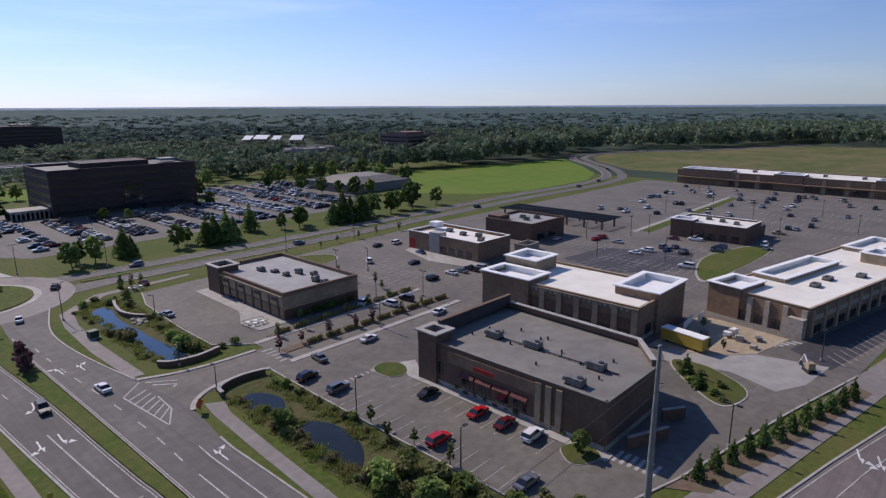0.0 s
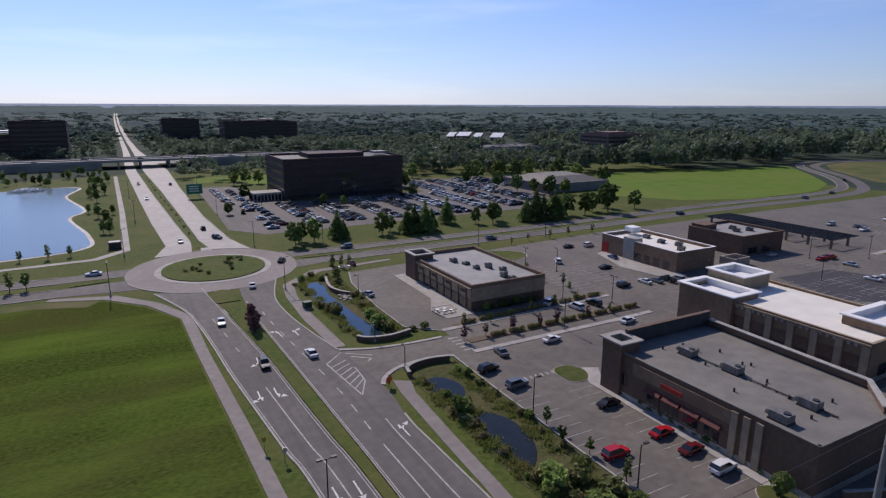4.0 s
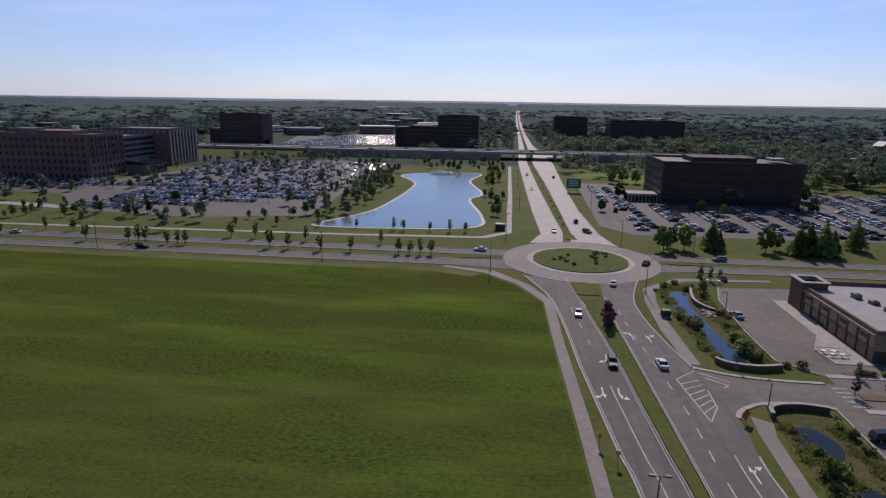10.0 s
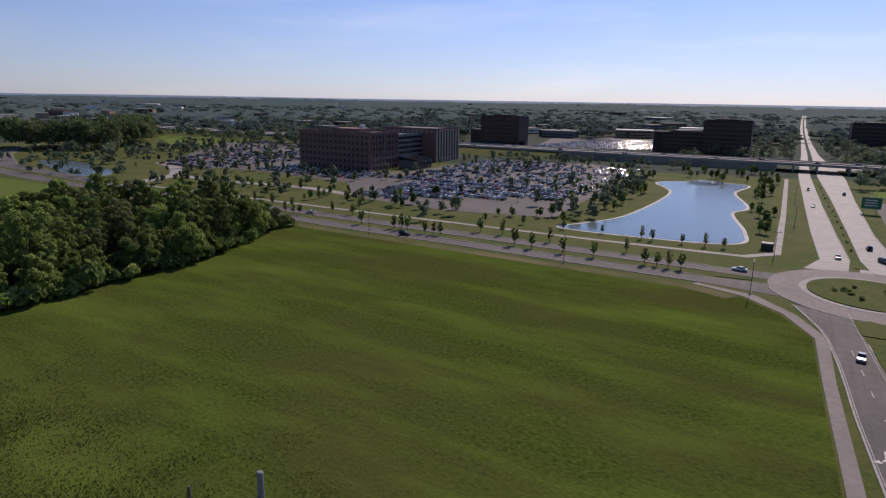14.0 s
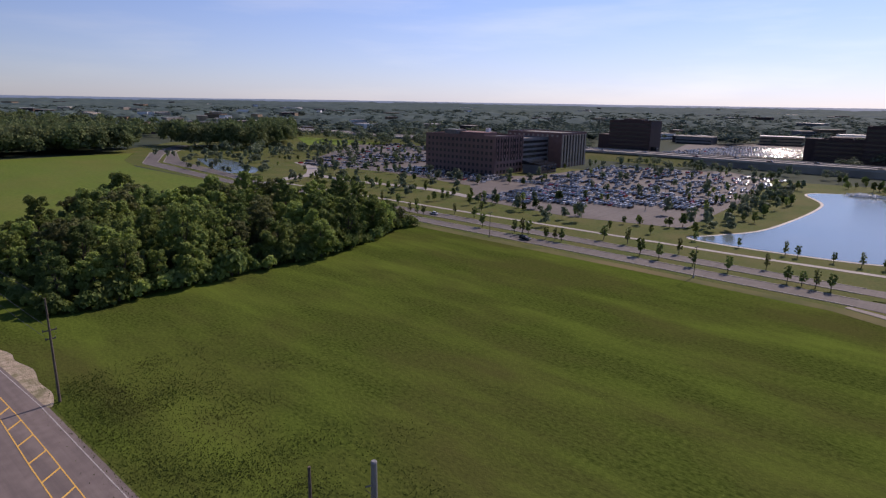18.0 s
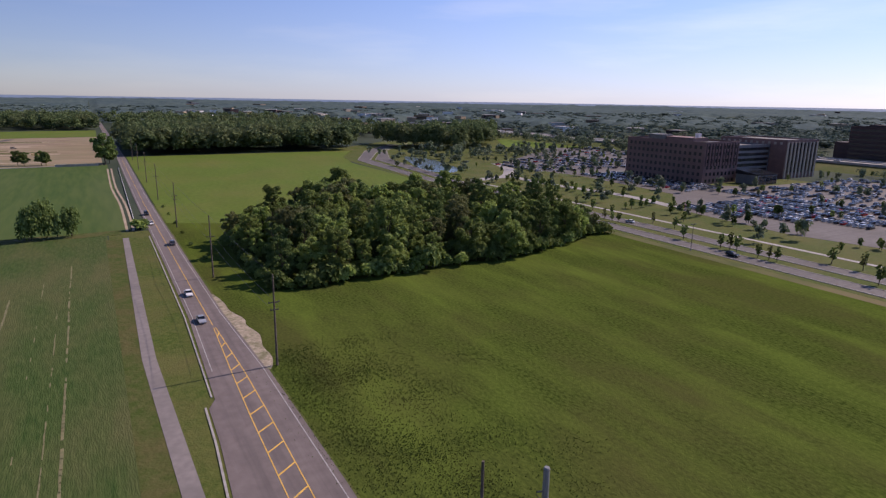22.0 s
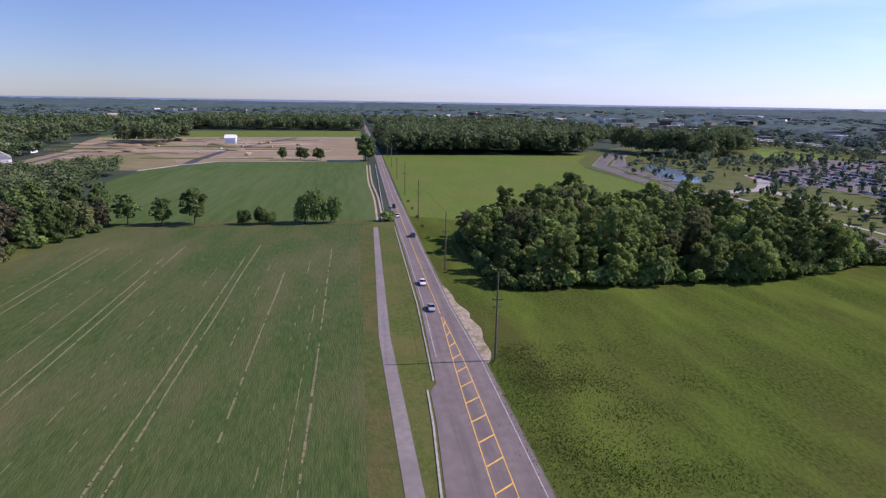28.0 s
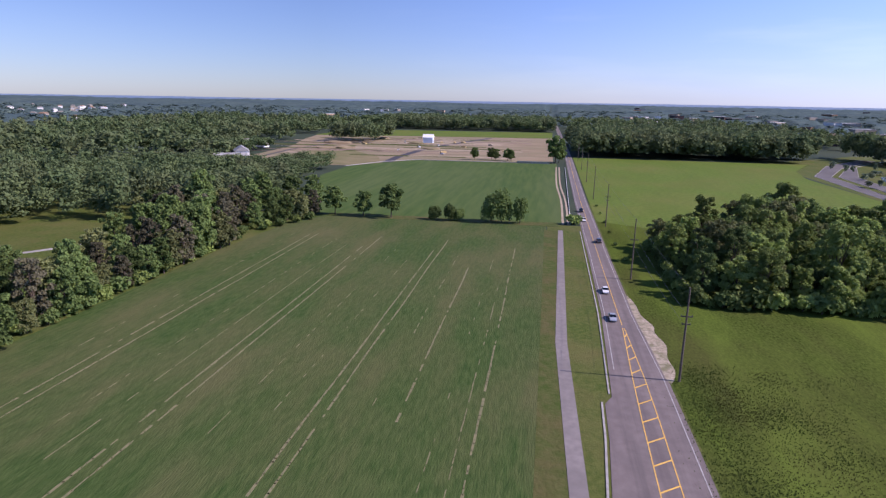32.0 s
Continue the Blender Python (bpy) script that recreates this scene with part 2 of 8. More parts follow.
METAL = mat("galvanised_metal", (0.42, 0.43, 0.44), (0.5, 0.51, 0.52), 0.45, 1.0, metal=0.7)
DARK_METAL = mat("dark_metal", (0.02, 0.02, 0.022), (0.03, 0.03, 0.032), 0.5, 1.0)
UNIT_GREY = mat("unit_grey", (0.12, 0.115, 0.105), (0.22, 0.21, 0.195), 0.6, 1.5, c3=(0.07, 0.066, 0.06), scale3=0.6)
AWNING = mat("dark_red_awning", (0.10, 0.028, 0.024), (0.14, 0.04, 0.034), 0.85, 1.0)
GLASS = mat("window_glass", (0.015, 0.018, 0.022), (0.02, 0.024, 0.03), 0.08, 0.2, spec=0.8)
WOOD_POLE = mat("weathered_wood", (0.09, 0.07, 0.055), (0.14, 0.11, 0.09), 0.9, 3.0)
BARK = mat("bark", (0.08, 0.06, 0.045), (0.12, 0.09, 0.07), 0.95, 4.0)
LEAF = mat("leaves", (0.158, 0.222, 0.060), (0.250, 0.325, 0.095), 0.75, 0.3, rnd=0.5, spec=0.12, trans=0.36)
LEAF_DARK = mat("dark_leaves", (0.095, 0.152, 0.048), (0.158, 0.225, 0.070), 0.75, 0.3, rnd=0.45, spec=0.12, trans=0.36)
# distant leaves greyed and blued: haze is put into the colour
LEAF_HAZE = mat("hazed_leaves", (0.078, 0.122, 0.108), (0.112, 0.160, 0.135), 0.9, 0.02, isl=0.15, spec=0.1, trans=0.25)
LEAF_NORTH = mat("deep_green_leaves", (0.118, 0.170, 0.104), (0.185, 0.238, 0.142), 0.8, 0.06, c3=(0.125, 0.135, 0.10), scale3=0.02, spec=0.15, trans=0.25)
# canopy greens shifted towards blue as painted distance haze
HAZE_CANOPY = mat("far_canopy", (0.044, 0.074, 0.074), (0.084, 0.124, 0.115), 0.95, 0.035, c3=(0.098, 0.132, 0.115), scale3=0.006, mix3=0.6, spec=0.05, bump=0.4, bump_scale=0.05, bump_dist=6, c4=(0.048, 0.082, 0.098), scale4=0.0025, mix4=0.7)
RETAIN = mat("grey_retaining_wall", (0.30, 0.265, 0.215), (0.38, 0.34, 0.28), 0.85, 0.2, c3=(0.13, 0.13, 0.13), scale3=0.05)
# the blue is air haze painted on, not the hills' own colour
HAZE_RIDGE = mat("far_hazed_hills", (0.11, 0.18, 0.27), (0.13, 0.20, 0.29), 0.95, 0.004, c3=(0.15, 0.21, 0.28), scale3=0.0015, stretch=(1, 1, 6))
LEAF_LIGHT = mat("light_leaves", (0.185, 0.262, 0.068), (0.285, 0.365, 0.105), 0.7, 0.25, rnd=0.3, spec=0.25, trans=0.42)
LEAF_OLIVE = mat("olive_leaves", (0.140, 0.168, 0.062), (0.215, 0.238, 0.092), 0.7, 0.25, rnd=0.3, spec=0.25, trans=0.4)
LEAF_BROWN = mat("brown_leaves", (0.115, 0.110, 0.066), (0.165, 0.158, 0.095), 0.8, 0.25, rnd=0.3, spec=0.2, trans=0.4)
LEAF_WOOD = mat("wood_leaves", (0.084, 0.131, 0.055), (0.142, 0.195, 0.082), 0.85, 0.06, c3=(0.145, 0.160, 0.082), scale3=0.02, spec=0.1, trans=0.3)
REED = mat("reed_leaves", (0.140, 0.119, 0.056), (0.224, 0.182, 0.084), 0.85, 1.0, trans=0.4)
MULCH = mat("bark_mulch", (0.11, 0.07, 0.05), (0.16, 0.105, 0.075), 0.95, 1.0, c3=(0.10, 0.11, 0.04), scale3=0.2)
CAR_GLASS = mat("car_glass", (0.01, 0.012, 0.014), None, 0.11, spec=0.7)
HEADLIGHT = mat("headlight_lens", (0.6, 0.6, 0.6), None, 0.15)
METAL_DULL = mat("dull_steel", (0.2, 0.205, 0.21), (0.26, 0.265, 0.27), 0.6, 0.8, metal=0.3)
SIGN_ORANGE = mat("orange_sign", (0.62, 0.08, 0.02), (0.68, 0.10, 0.03), 0.5, 1.0)
UTIL_GREEN = mat("utility_green", (0.02, 0.045, 0.03), (0.03, 0.06, 0.04), 0.6, 1.0)
WEED = mat("rough_weeds", (0.052, 0.086, 0.020), (0.090, 0.128, 0.032), 0.95, 0.5, c3=(0.095, 0.084, 0.033), scale3=0.1, spec=0.05, trans=0.3)
BLADE = mat("tall_pond_grass", (0.13, 0.185, 0.042), (0.21, 0.235, 0.075), 0.9, 0.4, c3=(0.24, 0.20, 0.09), scale3=0.15, spec=0.15, trans=0.45)
GLINT_ROOF = mat("white_metal_roof", (0.75, 0.75, 0.73), (0.82, 0.82, 0.8), 0.38, 0.3, spec=0.8)
FOAM = mat("white_spray", (0.75, 0.78, 0.8), (0.85, 0.87, 0.88), 0.5, 1.0)
WETLAND = mat("wet_ground", (0.046, 0.058, 0.018), (0.088, 0.092, 0.032), 0.95, 0.8, bump=0.6, c3=(0.13, 0.102, 0.05), scale3=0.15, spec=0.15)
ORNAMENTAL = mat("ornamental_grass", (0.28, 0.23, 0.10), (0.19, 0.20, 0.065), 0.9, 1.0, trans=0.3)
DARK_ROOF = mat("dark_membrane", (0.035, 0.035, 0.038), (0.05, 0.05, 0.054), 0.7, 0.5)
LEAF_PURPLE = mat("purple_leaves", (0.120, 0.060, 0.072), (0.180, 0.090, 0.098), 0.7, 0.5, trans=0.4)
SHRUB = mat("shrub_leaves", (0.100, 0.135, 0.036), (0.180, 0.195, 0.060), 0.8, 1.0, c3=(0.182, 0.126, 0.056), scale3=0.3, trans=0.4)
TYRE = mat("tyre_rubber", (0.015, 0.015, 0.016), None, 0.8)
WATER = mat("lake_water", (0.10, 0.155, 0.170), (0.12, 0.175, 0.185), 0.16, 0.05, bump=0.16, bump_scale=0.6, spec=1.0, c3=(0.16, 0.20, 0.20), scale3=0.03, mix3=0.5)
POND_BLUE = mat("blue_pond_water", (0.015, 0.03, 0.05), (0.02, 0.04, 0.06), 0.08, 0.1, bump=0.05, bump_scale=0.8, spec=0.6)
POND = mat("pond_water", (0.012, 0.016, 0.016), (0.02, 0.024, 0.024), 0.1, 0.1, bump=0.1, bump_scale=0.8, spec=0.22)
TAN_DARK = mat("brown_masonry", (0.205, 0.130, 0.080), (0.27, 0.175, 0.112), 0.85, 0.9, c3=(0.16, 0.10, 0.06), scale3=0.12)
GREY_BLUE = mat("grey_cladding", (0.13, 0.135, 0.15), (0.17, 0.175, 0.19), 0.5, 0.3)
HOSP_BRICK = mat("red_brick", (0.200, 0.115, 0.105), (0.250, 0.145, 0.130), 0.85, 0.3, c3=(0.14, 0.078, 0.073), scale3=0.05)
SIGN_RED = mat("red_sign", (0.34, 0.02, 0.018), (0.4, 0.03, 0.028), 0.4, 1.0)
SIGN_GREEN = mat("green_sign", (0.0, 0.16, 0.09), (0.0, 0.18, 0.10), 0.5, 1.0)
YELLOW_METAL = mat("yellow_painted_metal", (0.40, 0.27, 0.035), (0.46, 0.32, 0.05), 0.6, 1.0)
SHEATHING = mat("blue_sheathing", (0.55, 0.65, 0.75), (0.62, 0.7, 0.78), 0.7, 0.5)
LUMBER = mat("pale_lumber", (0.5, 0.36, 0.16), (0.6, 0.45, 0.22), 0.8, 1.0)
DARK_SOIL = mat("dark_soil", (0.14, 0.09, 0.075), (0.2, 0.13, 0.10), 0.95, 0.2)
GLASS_DARK = mat("tinted_glass", (0.02, 0.018, 0.02), (0.03, 0.026, 0.028), 0.25, 0.2, spec=0.5)
WHITE_WALL = mat("white_siding", (0.75, 0.75, 0.74), (0.82, 0.82, 0.81), 0.7, 0.6)


def rng_val(i, k):
    """A repeatable number from 0 to 1."""
    return (math.sin(i * 12.9898 + k * 78.233) * 43758.5453) % 1.0


# ---- mesh helpers ----
def mesh_ob(name, bm, material, parent=None, smooth=False):
    me = bpy.data.meshes.new(name)
    bm.to_mesh(me)
    bm.free()
    for mtl in (material if isinstance(material, (list, tuple)) else [material]):
        me.materials.append(mtl)
    if smooth:
        me.shade_smooth()
    ob = new(name, me)
    if parent:
        ob.parent = parent
    return ob


def part(name, bm, material, parent, label="", smooth=False):
    ob = mesh_ob(name, bm, material, parent, smooth)
    if label:
        ob["label"] = label
    return ob


def thing(name, x, y, z=0.0, rz=0.0, label="", category="", group="", kind=""):
    e = new(name)
    e.empty_display_size = 0.5
    e.matrix_basis = pose(x, y, z, 0, 0, rz)
    return tagged(e, label, category, group, kind)


def box(bm, x0, x1, y0, y1, z0, z1, taper=0.0):
    v = [bm.verts.new(p) for p in ((x0, y0, z0), (x1, y0, z0), (x1, y1, z0), (x0, y1, z0),
                                   (x0 + taper, y0 + taper, z1), (x1 - taper, y0 + taper, z1), (x1 - taper, y1 - taper, z1), (x0 + taper, y1 - taper, z1))]
    for f in ((3, 2, 1, 0), (4, 5, 6, 7), (0, 1, 5, 4), (1, 2, 6, 5), (2, 3, 7, 6), (3, 0, 4, 7)):
        bm.faces.new([v[i] for i in f])
    return bm


def bx(*a, **k):
    return box(bmesh.new(), *a, **k)


def prism(bm, pts, z0, z1):
    """A slab over an outline; the top is cut into triangles so that hollow outlines stay right."""
    area = sum(a[0] * b[1] - b[0] * a[1] for a, b in zip(pts, pts[1:] + pts[:1]))
    if area < 0:
        pts = pts[::-1]
    lo = [bm.verts.new((x, y, z0)) for x, y in pts]
    hi = [bm.verts.new((x, y, z1)) for x, y in pts]
    k = len(pts)
    for i in range(k):
        bm.faces.new((lo[i], lo[(i + 1) % k], hi[(i + 1) % k], hi[i]))
    top = bm.faces.new(hi)
    top.normal_update()
    bmesh.ops.triangulate(bm, faces=[top], ngon_method="EAR_CLIP")
    return bm


def smooth_line(pts, n=6, closed=False):
    """A Catmull-Rom line through pts."""
    out = []
    k = len(pts)
    for i in range(k if closed else k - 1):
        p = [Vector(pts[(i + j) % k] if closed else pts[min(max(i + j, 0), k - 1)]) for j in (-1, 0, 1, 2)]
        for s in range(n):
            t = s / n
            q = 0.5 * (2 * p[1] + (p[2] - p[0]) * t + (2 * p[0] - 5 * p[1] + 4 * p[2] - p[3]) * t * t + (3 * p[1] - p[0] - 3 * p[2] + p[3]) * t ** 3)
            out.append((q.x, q.y))
    if not closed:
        out.append(tuple(pts[-1]))
    return out


def ribbon(bm, left, right, z0, z1):
    """A slab between two lines of the same number of points, split across at every point."""
    a = [[bm.verts.new((x, y, z)) for x, y in line] for line, z in ((left, z1), (right, z1), (left, z0), (right, z0))]
    for i in range(len(left) - 1):
        bm.faces.new((a[0][i], a[1][i], a[1][i + 1], a[0][i + 1]))
        bm.faces.new((a[2][i], a[0][i], a[0][i + 1], a[2][i + 1]))
        bm.faces.new((a[1][i], a[3][i], a[3][i + 1], a[1][i + 1]))
    for i in (0, len(left) - 1):
        bm.faces.new((a[0][i], a[1][i], a[3][i], a[2][i]))
    bmesh.ops.recalc_face_normals(bm, faces=bm.faces)
    return bm


def offset(line, d):
    """The line moved sideways by d, to its left when positive."""
    out = []
    for i, p in enumerate(line):
        a, b = Vector(line[max(i - 1, 0)]), Vector(line[min(i + 1, len(line) - 1)])
        t = (b - a).normalized()
        out.append((p[0] - t.y * d, p[1] + t.x * d))
    return out


def line_strip(bm, line, width, z0, z1):
    return ribbon(bm, offset(line, width / 2), offset(line, -width / 2), z0, z1)


def tube(bm, p0, p1, r0, r1, n=8, cap=True):
    p0, p1 = Vector(p0), Vector(p1)
    d = (p1 - p0).normalized()
    u = d.orthogonal().normalized()
    w = d.cross(u)
    ra, rb = [], []
    for i in range(n):
        a = 2 * math.pi * i / n
        o = u * math.cos(a) + w * math.sin(a)
        ra.append(bm.verts.new(p0 + o * r0))
        rb.append(bm.verts.new(p1 + o * r1))
    for i in range(n):
        bm.faces.new((ra[i], ra[(i + 1) % n], rb[(i + 1) % n], rb[i]))
    if cap:
        bm.faces.new(rb)
    return bm


def structure(name, bm, material, label, category="ground"):
    return tagged(mesh_ob(name, bm, material), label, category, kind="structure")


# ---- land ----
def land_height(x, y):
    r = math.hypot(x, y)
    s = min(max((r - 1300) / 3400, 0), 1)
    return 26 * s * s * (3 - 2 * s) + (6 * noise.noise((x / 700, y / 700, 0)) * s)


rings = [0, 60, 150, 300, 500, 800, 1100, 1400, 1700, 2000, 2300, 2600, 3000, 3400, 3800, 4200, 4600, 4950]
verts, faces, seg = [(0, 0, -0.05)], [], 96
for r in rings[1:]:
    for i in range(seg):
        a = 2 * math.pi * i / seg
        x, y = r * math.cos(a), r * math.sin(a)
        verts.append((x, y, land_height(x, y) - 0.05))
for i in range(seg):
    faces.append((0, 1 + i, 1 + (i + 1) % seg))
for k in range(len(rings) - 2):
    for i in range(seg):
        a, b = 1 + k * seg + i, 1 + k * seg + (i + 1) % seg
        faces.append((a, a + seg, b + seg, b))
me = bpy.data.meshes.new("ground")
me.from_pydata(verts, [], faces)
me.materials.append(LAND)
tagged(new("ground", me), "flat green land with woods to a low hazy horizon", "ground", kind="structure")
# low hills along the whole horizon, blue haze painted into their colour
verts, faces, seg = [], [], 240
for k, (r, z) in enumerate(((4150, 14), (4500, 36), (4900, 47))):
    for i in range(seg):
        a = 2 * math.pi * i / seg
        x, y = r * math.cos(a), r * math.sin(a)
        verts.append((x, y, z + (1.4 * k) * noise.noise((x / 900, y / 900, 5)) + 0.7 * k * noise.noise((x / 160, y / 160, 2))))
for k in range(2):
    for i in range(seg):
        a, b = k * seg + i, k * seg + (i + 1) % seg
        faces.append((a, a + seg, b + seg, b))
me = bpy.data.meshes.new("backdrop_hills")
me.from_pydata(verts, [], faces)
me.materials.append(HAZE_RIDGE)
tagged(new("backdrop_hills", me), "low wooded hills along the horizon, painted with blue haze", "hills", kind="structure")
# ---- grass and fields ----
structure("verge_grass", prism(bmesh.new(), [(-330, 26), (-330, 420), (60, 525), (420, 420), (420, -30), (-12, -8), (-12, 2), (-262, 3.5), (-262, 20)], -0.04, 0.0), GRASS, "mown verge grass round roads and car parks", "grass")
MEADOW_LINE = [(-600, 28.4), (-334, 25.6), (-204, 25.4), (-150, 25.6), (-113, 26.9), (-60, 26.8), (14.6, 24), (14.4, 30), (13.1, 72), (12.4, 94), (10.9, 130), (10.2, 155), (3.6, 168.6), (-6.2, 179.6), (-20, 185.5), (-165, 187.5), (-330, 191), (-480, 192), (-535, 205), (-600, 240)]
structure("meadow", prism(bmesh.new(), MEADOW_LINE, -0.03, 0.03), MEADOW, "wide rough green meadow with faint mowing streaks", "meadow")
structure("west_meadow", prism(bmesh.new(), [(-600, 28.6), (-334, 25.8), (-275, 25.6), (-262, 50), (-285, 120), (-262, 187), (-330, 190.8), (-480, 191.8), (-535, 204.8), (-600, 239)], -0.03, 0.036), MEADOW_WEST, "paler mown meadow before a wood", "meadow")
structure("crop_field", prism(bmesh.new(), [(-262, 3), (-128, 3), (-20, 3), (0, 2), (60, 0), (40, -102), (-90, -110), (-190, -109.5), (-262, -104.5)], -0.03, 0.03),
          CROP, "green crop field with pale wheel tracks along the rows", "field")
structure("far_crop_field", prism(bmesh.new(), [(-264, 10), (-534, 12), (-527, -112), (-500, -131), (-462, -152), (-400, -152), (-264, -104)], -0.03, 0.03),
          CROP_FAR, "smooth green field behind a thin row of trees", "field")
structure("building_plot", prism(bmesh.new(), [(-535, 9), (-905, 12), (-870, -229), (-850, -325), (-765, -310), (-640, -275), (-490, -262), (-466, -205), (-466, -152), (-500, -133), (-528, -114)], -0.03, 0.06),
          DIRT, "bare brown earth of a building site", "soil")
structure("green_strip", prism(bmesh.new(), [(-908, 12), (-1075, 14), (-1050, -160), (-1033, -330), (-853, -330), (-873, -229)], -0.03, 0.08), MEADOW_WEST, "green field beyond the building site", "field")
structure("north_field", prism(bmesh.new(), [(255, 262), (277, 230), (314, 216), (381, 216), (425, 234), (467, 270), (520, 322), (459, 330), (406, 342), (350, 352), (300, 330)], -0.03, 0.05), MEADOW_BRIGHT, "bright green field between woods and road", "meadow")
structure("dry_field", prism(bmesh.new(), [(466, 225), (520, 285), (560, 312), (600, 318), (655, 296), (715, 250), (861, 203), (900, 60), (600, 20), (470, 120)], -0.03, 0.05), WASTE, "dry grassy waste ground behind shops", "field")
structure("hospital_lawn", prism(bmesh.new(), [(-727, 512), (-585, 428), (-560, 489), (-500, 530), (-629, 640), (-701, 610)], -0.03, 0.05), MEADOW_BRIGHT, "bright lawn behind a hospital", "grass")

structure("hospital_grounds", prism(bmesh.new(), [(-330.5, 190), (-600, 200), (-720, 330), (-735, 520), (-640, 700), (-420, 700), (-330.5, 526)], -0.045, -0.005), GRASS, "grass round a hospital and its ponds", "grass")

# ---- roads ----
cl = [(-1500, 22.4), (-600, 21.0), (-334, 18.1), (-204, 17.4), (-150, 16.8), (-104, 14.8), (-101, 13.3), (-89, 12.9), (-71, 11.6), (-40, 10), (40, 6), (83, 2.5), (98, 0.2), (115, -3.6), (300, -40)]
cr = [(-1500, 29), (-600, 27.6), (-334, 24.8), (-204, 24.8), (-150, 25.0), (-116, 26.3), (-113, 26.3), (-89, 26.4), (-71, 26.4), (-40, 26), (40, 23), (83, 15.5), (98, 12.1), (115, 7.8), (300, -28)]
structure("country_road", ribbon(bmesh.new(), cl, cr, -0.02, 0.07), COUNTRY_ASPHALT, "grey two-lane country road with yellow centre lines", "road")
structure("side_path", ribbon(bmesh.new(), [(-251, 7.9), (-128, 5.0), (-71, 6.1), (-20, 5)], [(-251, 9.9), (-128, 7.6), (-71, 8.8), (-20, 7.7)], -0.02, 0.06), PAVING,
          "narrow paved footpath beside a country road", "path")
ys = [20, 72, 84, 98, 117, 132, 148, 162, 180]
southbound_l = smooth_line(list(zip([21.5, 19.7, 18.5, 17.3, 15.8, 15.0, 13.8, 11.8, 6.0], ys)))
southbound_r = smooth_line(list(zip([28.5, 26.9, 26.1, 25.3, 24.4, 23.2, 21.8, 20.6, 19.0], ys)))
northbound_l = smooth_line(list(zip([30, 29.1, 28.8, 28.4, 27.8, 27.3, 26.9, 27.2, 28.5], ys)))
northbound_r = smooth_line(list(zip([41, 39.6, 39.4, 40.6, 38.6, 36.3, 34.8, 35.4, 40.0], ys)))
structure("southbound_carriageway", ribbon(bmesh.new(), southbound_l, southbound_r, -0.02, 0.08), OLD_ASPHALT, "two-lane boulevard carriageway with white arrows", "road")
structure("northbound_carriageway", ribbon(bmesh.new(), northbound_l, northbound_r, -0.02, 0.084), OLD_ASPHALT, "boulevard carriageway with a hatched turning lane", "road")
RX, RY = 25.3, 201.5


def ellipse(x, y, a, b, n=64):
    return [(x + a * math.cos(2 * math.pi * i / n), y + b * math.sin(2 * math.pi * i / n)) for i in range(n)]


structure("roundabout", prism(bmesh.new(), ellipse(RX, RY, 26, 27), -0.02, 0.10), PAVING, "pale asphalt ring of a two-lane roundabout", "road")
structure("roundabout_apron", prism(bmesh.new(), ellipse(RX, RY, 17.8, 18.0), 0.0, 0.16), CONCRETE, "pale concrete apron round a roundabout island", "kerb")
structure("roundabout_island", prism(bmesh.new(), ellipse(RX, RY, 15.8, 16.0), 0.0, 0.4), GRASS, "planted grassy roundabout island", "grass")
NWL = [(9, 225), (14, 242), (12.2, 292), (10.4, 385), (8.0, 530), (11, 760), (12, 1000)]
NWR = [(21.5, 227), (23.0, 244), (21.4, 286), (19.0, 370), (15.8, 530), (16.8, 760), (16.6, 1000)]
NEL = [(24.5, 227), (26.2, 245), (25.6, 300), (24.0, 398), (20.5, 530), (20.5, 760), (19.6, 1000)]
NER = [(42, 220), (37.2, 245), (34.8, 300), (35.4, 398), (38.0, 530), (27.5, 760), (25, 1000)]
structure("north_carriageway_west", ribbon(bmesh.new(), NWL, NWR, -0.02, 0.088), PALE_ROAD, "long straight boulevard carriageway to the horizon", "road")
structure("north_carriageway_east", ribbon(bmesh.new(), NEL, NER, -0.02, 0.092), PALE_ROAD, "long straight boulevard carriageway to the horizon", "road")
XWN = ([(6, 213), (-18, 211), (-165, 212), (-330, 212), (-400, 222), (-500, 236), (-590, 275), (-680, 345)], [(6, 203.5), (-18, 203.8), (-165, 204.8), (-330, 204.8), (-400, 213), (-500, 222), (-570, 258), (-660, 330)])
XWS = ([(6, 199), (-18, 197), (-165, 198), (-330, 201), (-400, 206), (-500, 217), (-570, 254), (-660, 324)], [(6, 186), (-18, 189), (-165, 190.5), (-330, 195), (-400, 197), (-500, 205), (-590, 250), (-670, 315)])
structure("cross_road_north_lanes", ribbon(bmesh.new(), *XWN, -0.02, 0.076), OLD_ASPHALT, "divided cross road beside a meadow", "road")
structure("cross_road_south_lanes", ribbon(bmesh.new(), *XWS, -0.02, 0.072), OLD_ASPHALT, "divided cross road beside a meadow", "road")
east_line = [(43, 203)] + smooth_line([(60, 201.5), (160, 202), (260, 205.5), (313, 205), (365, 203.5), (408, 210), (445, 231), (478, 259), (517, 300), (552, 323), (600, 330), (660, 308), (720, 262), (900, 195)], 5)
XEN = ([(43, 215), (60, 211)] + offset(east_line, 8.6)[6:], [(43, 203.4), (60, 204.5)] + offset(east_line, 2.4)[6:])
XES = ([(43, 200), (60, 199)] + offset(east_line, -2.4)[6:], [(43, 189), (60, 192)] + offset(east_line, -9.4)[6:])
structure("cross_road_east_north_lanes", ribbon(bmesh.new(), *XEN, -0.02, 0.076), OLD_ASPHALT, "divided cross road past shops", "road")
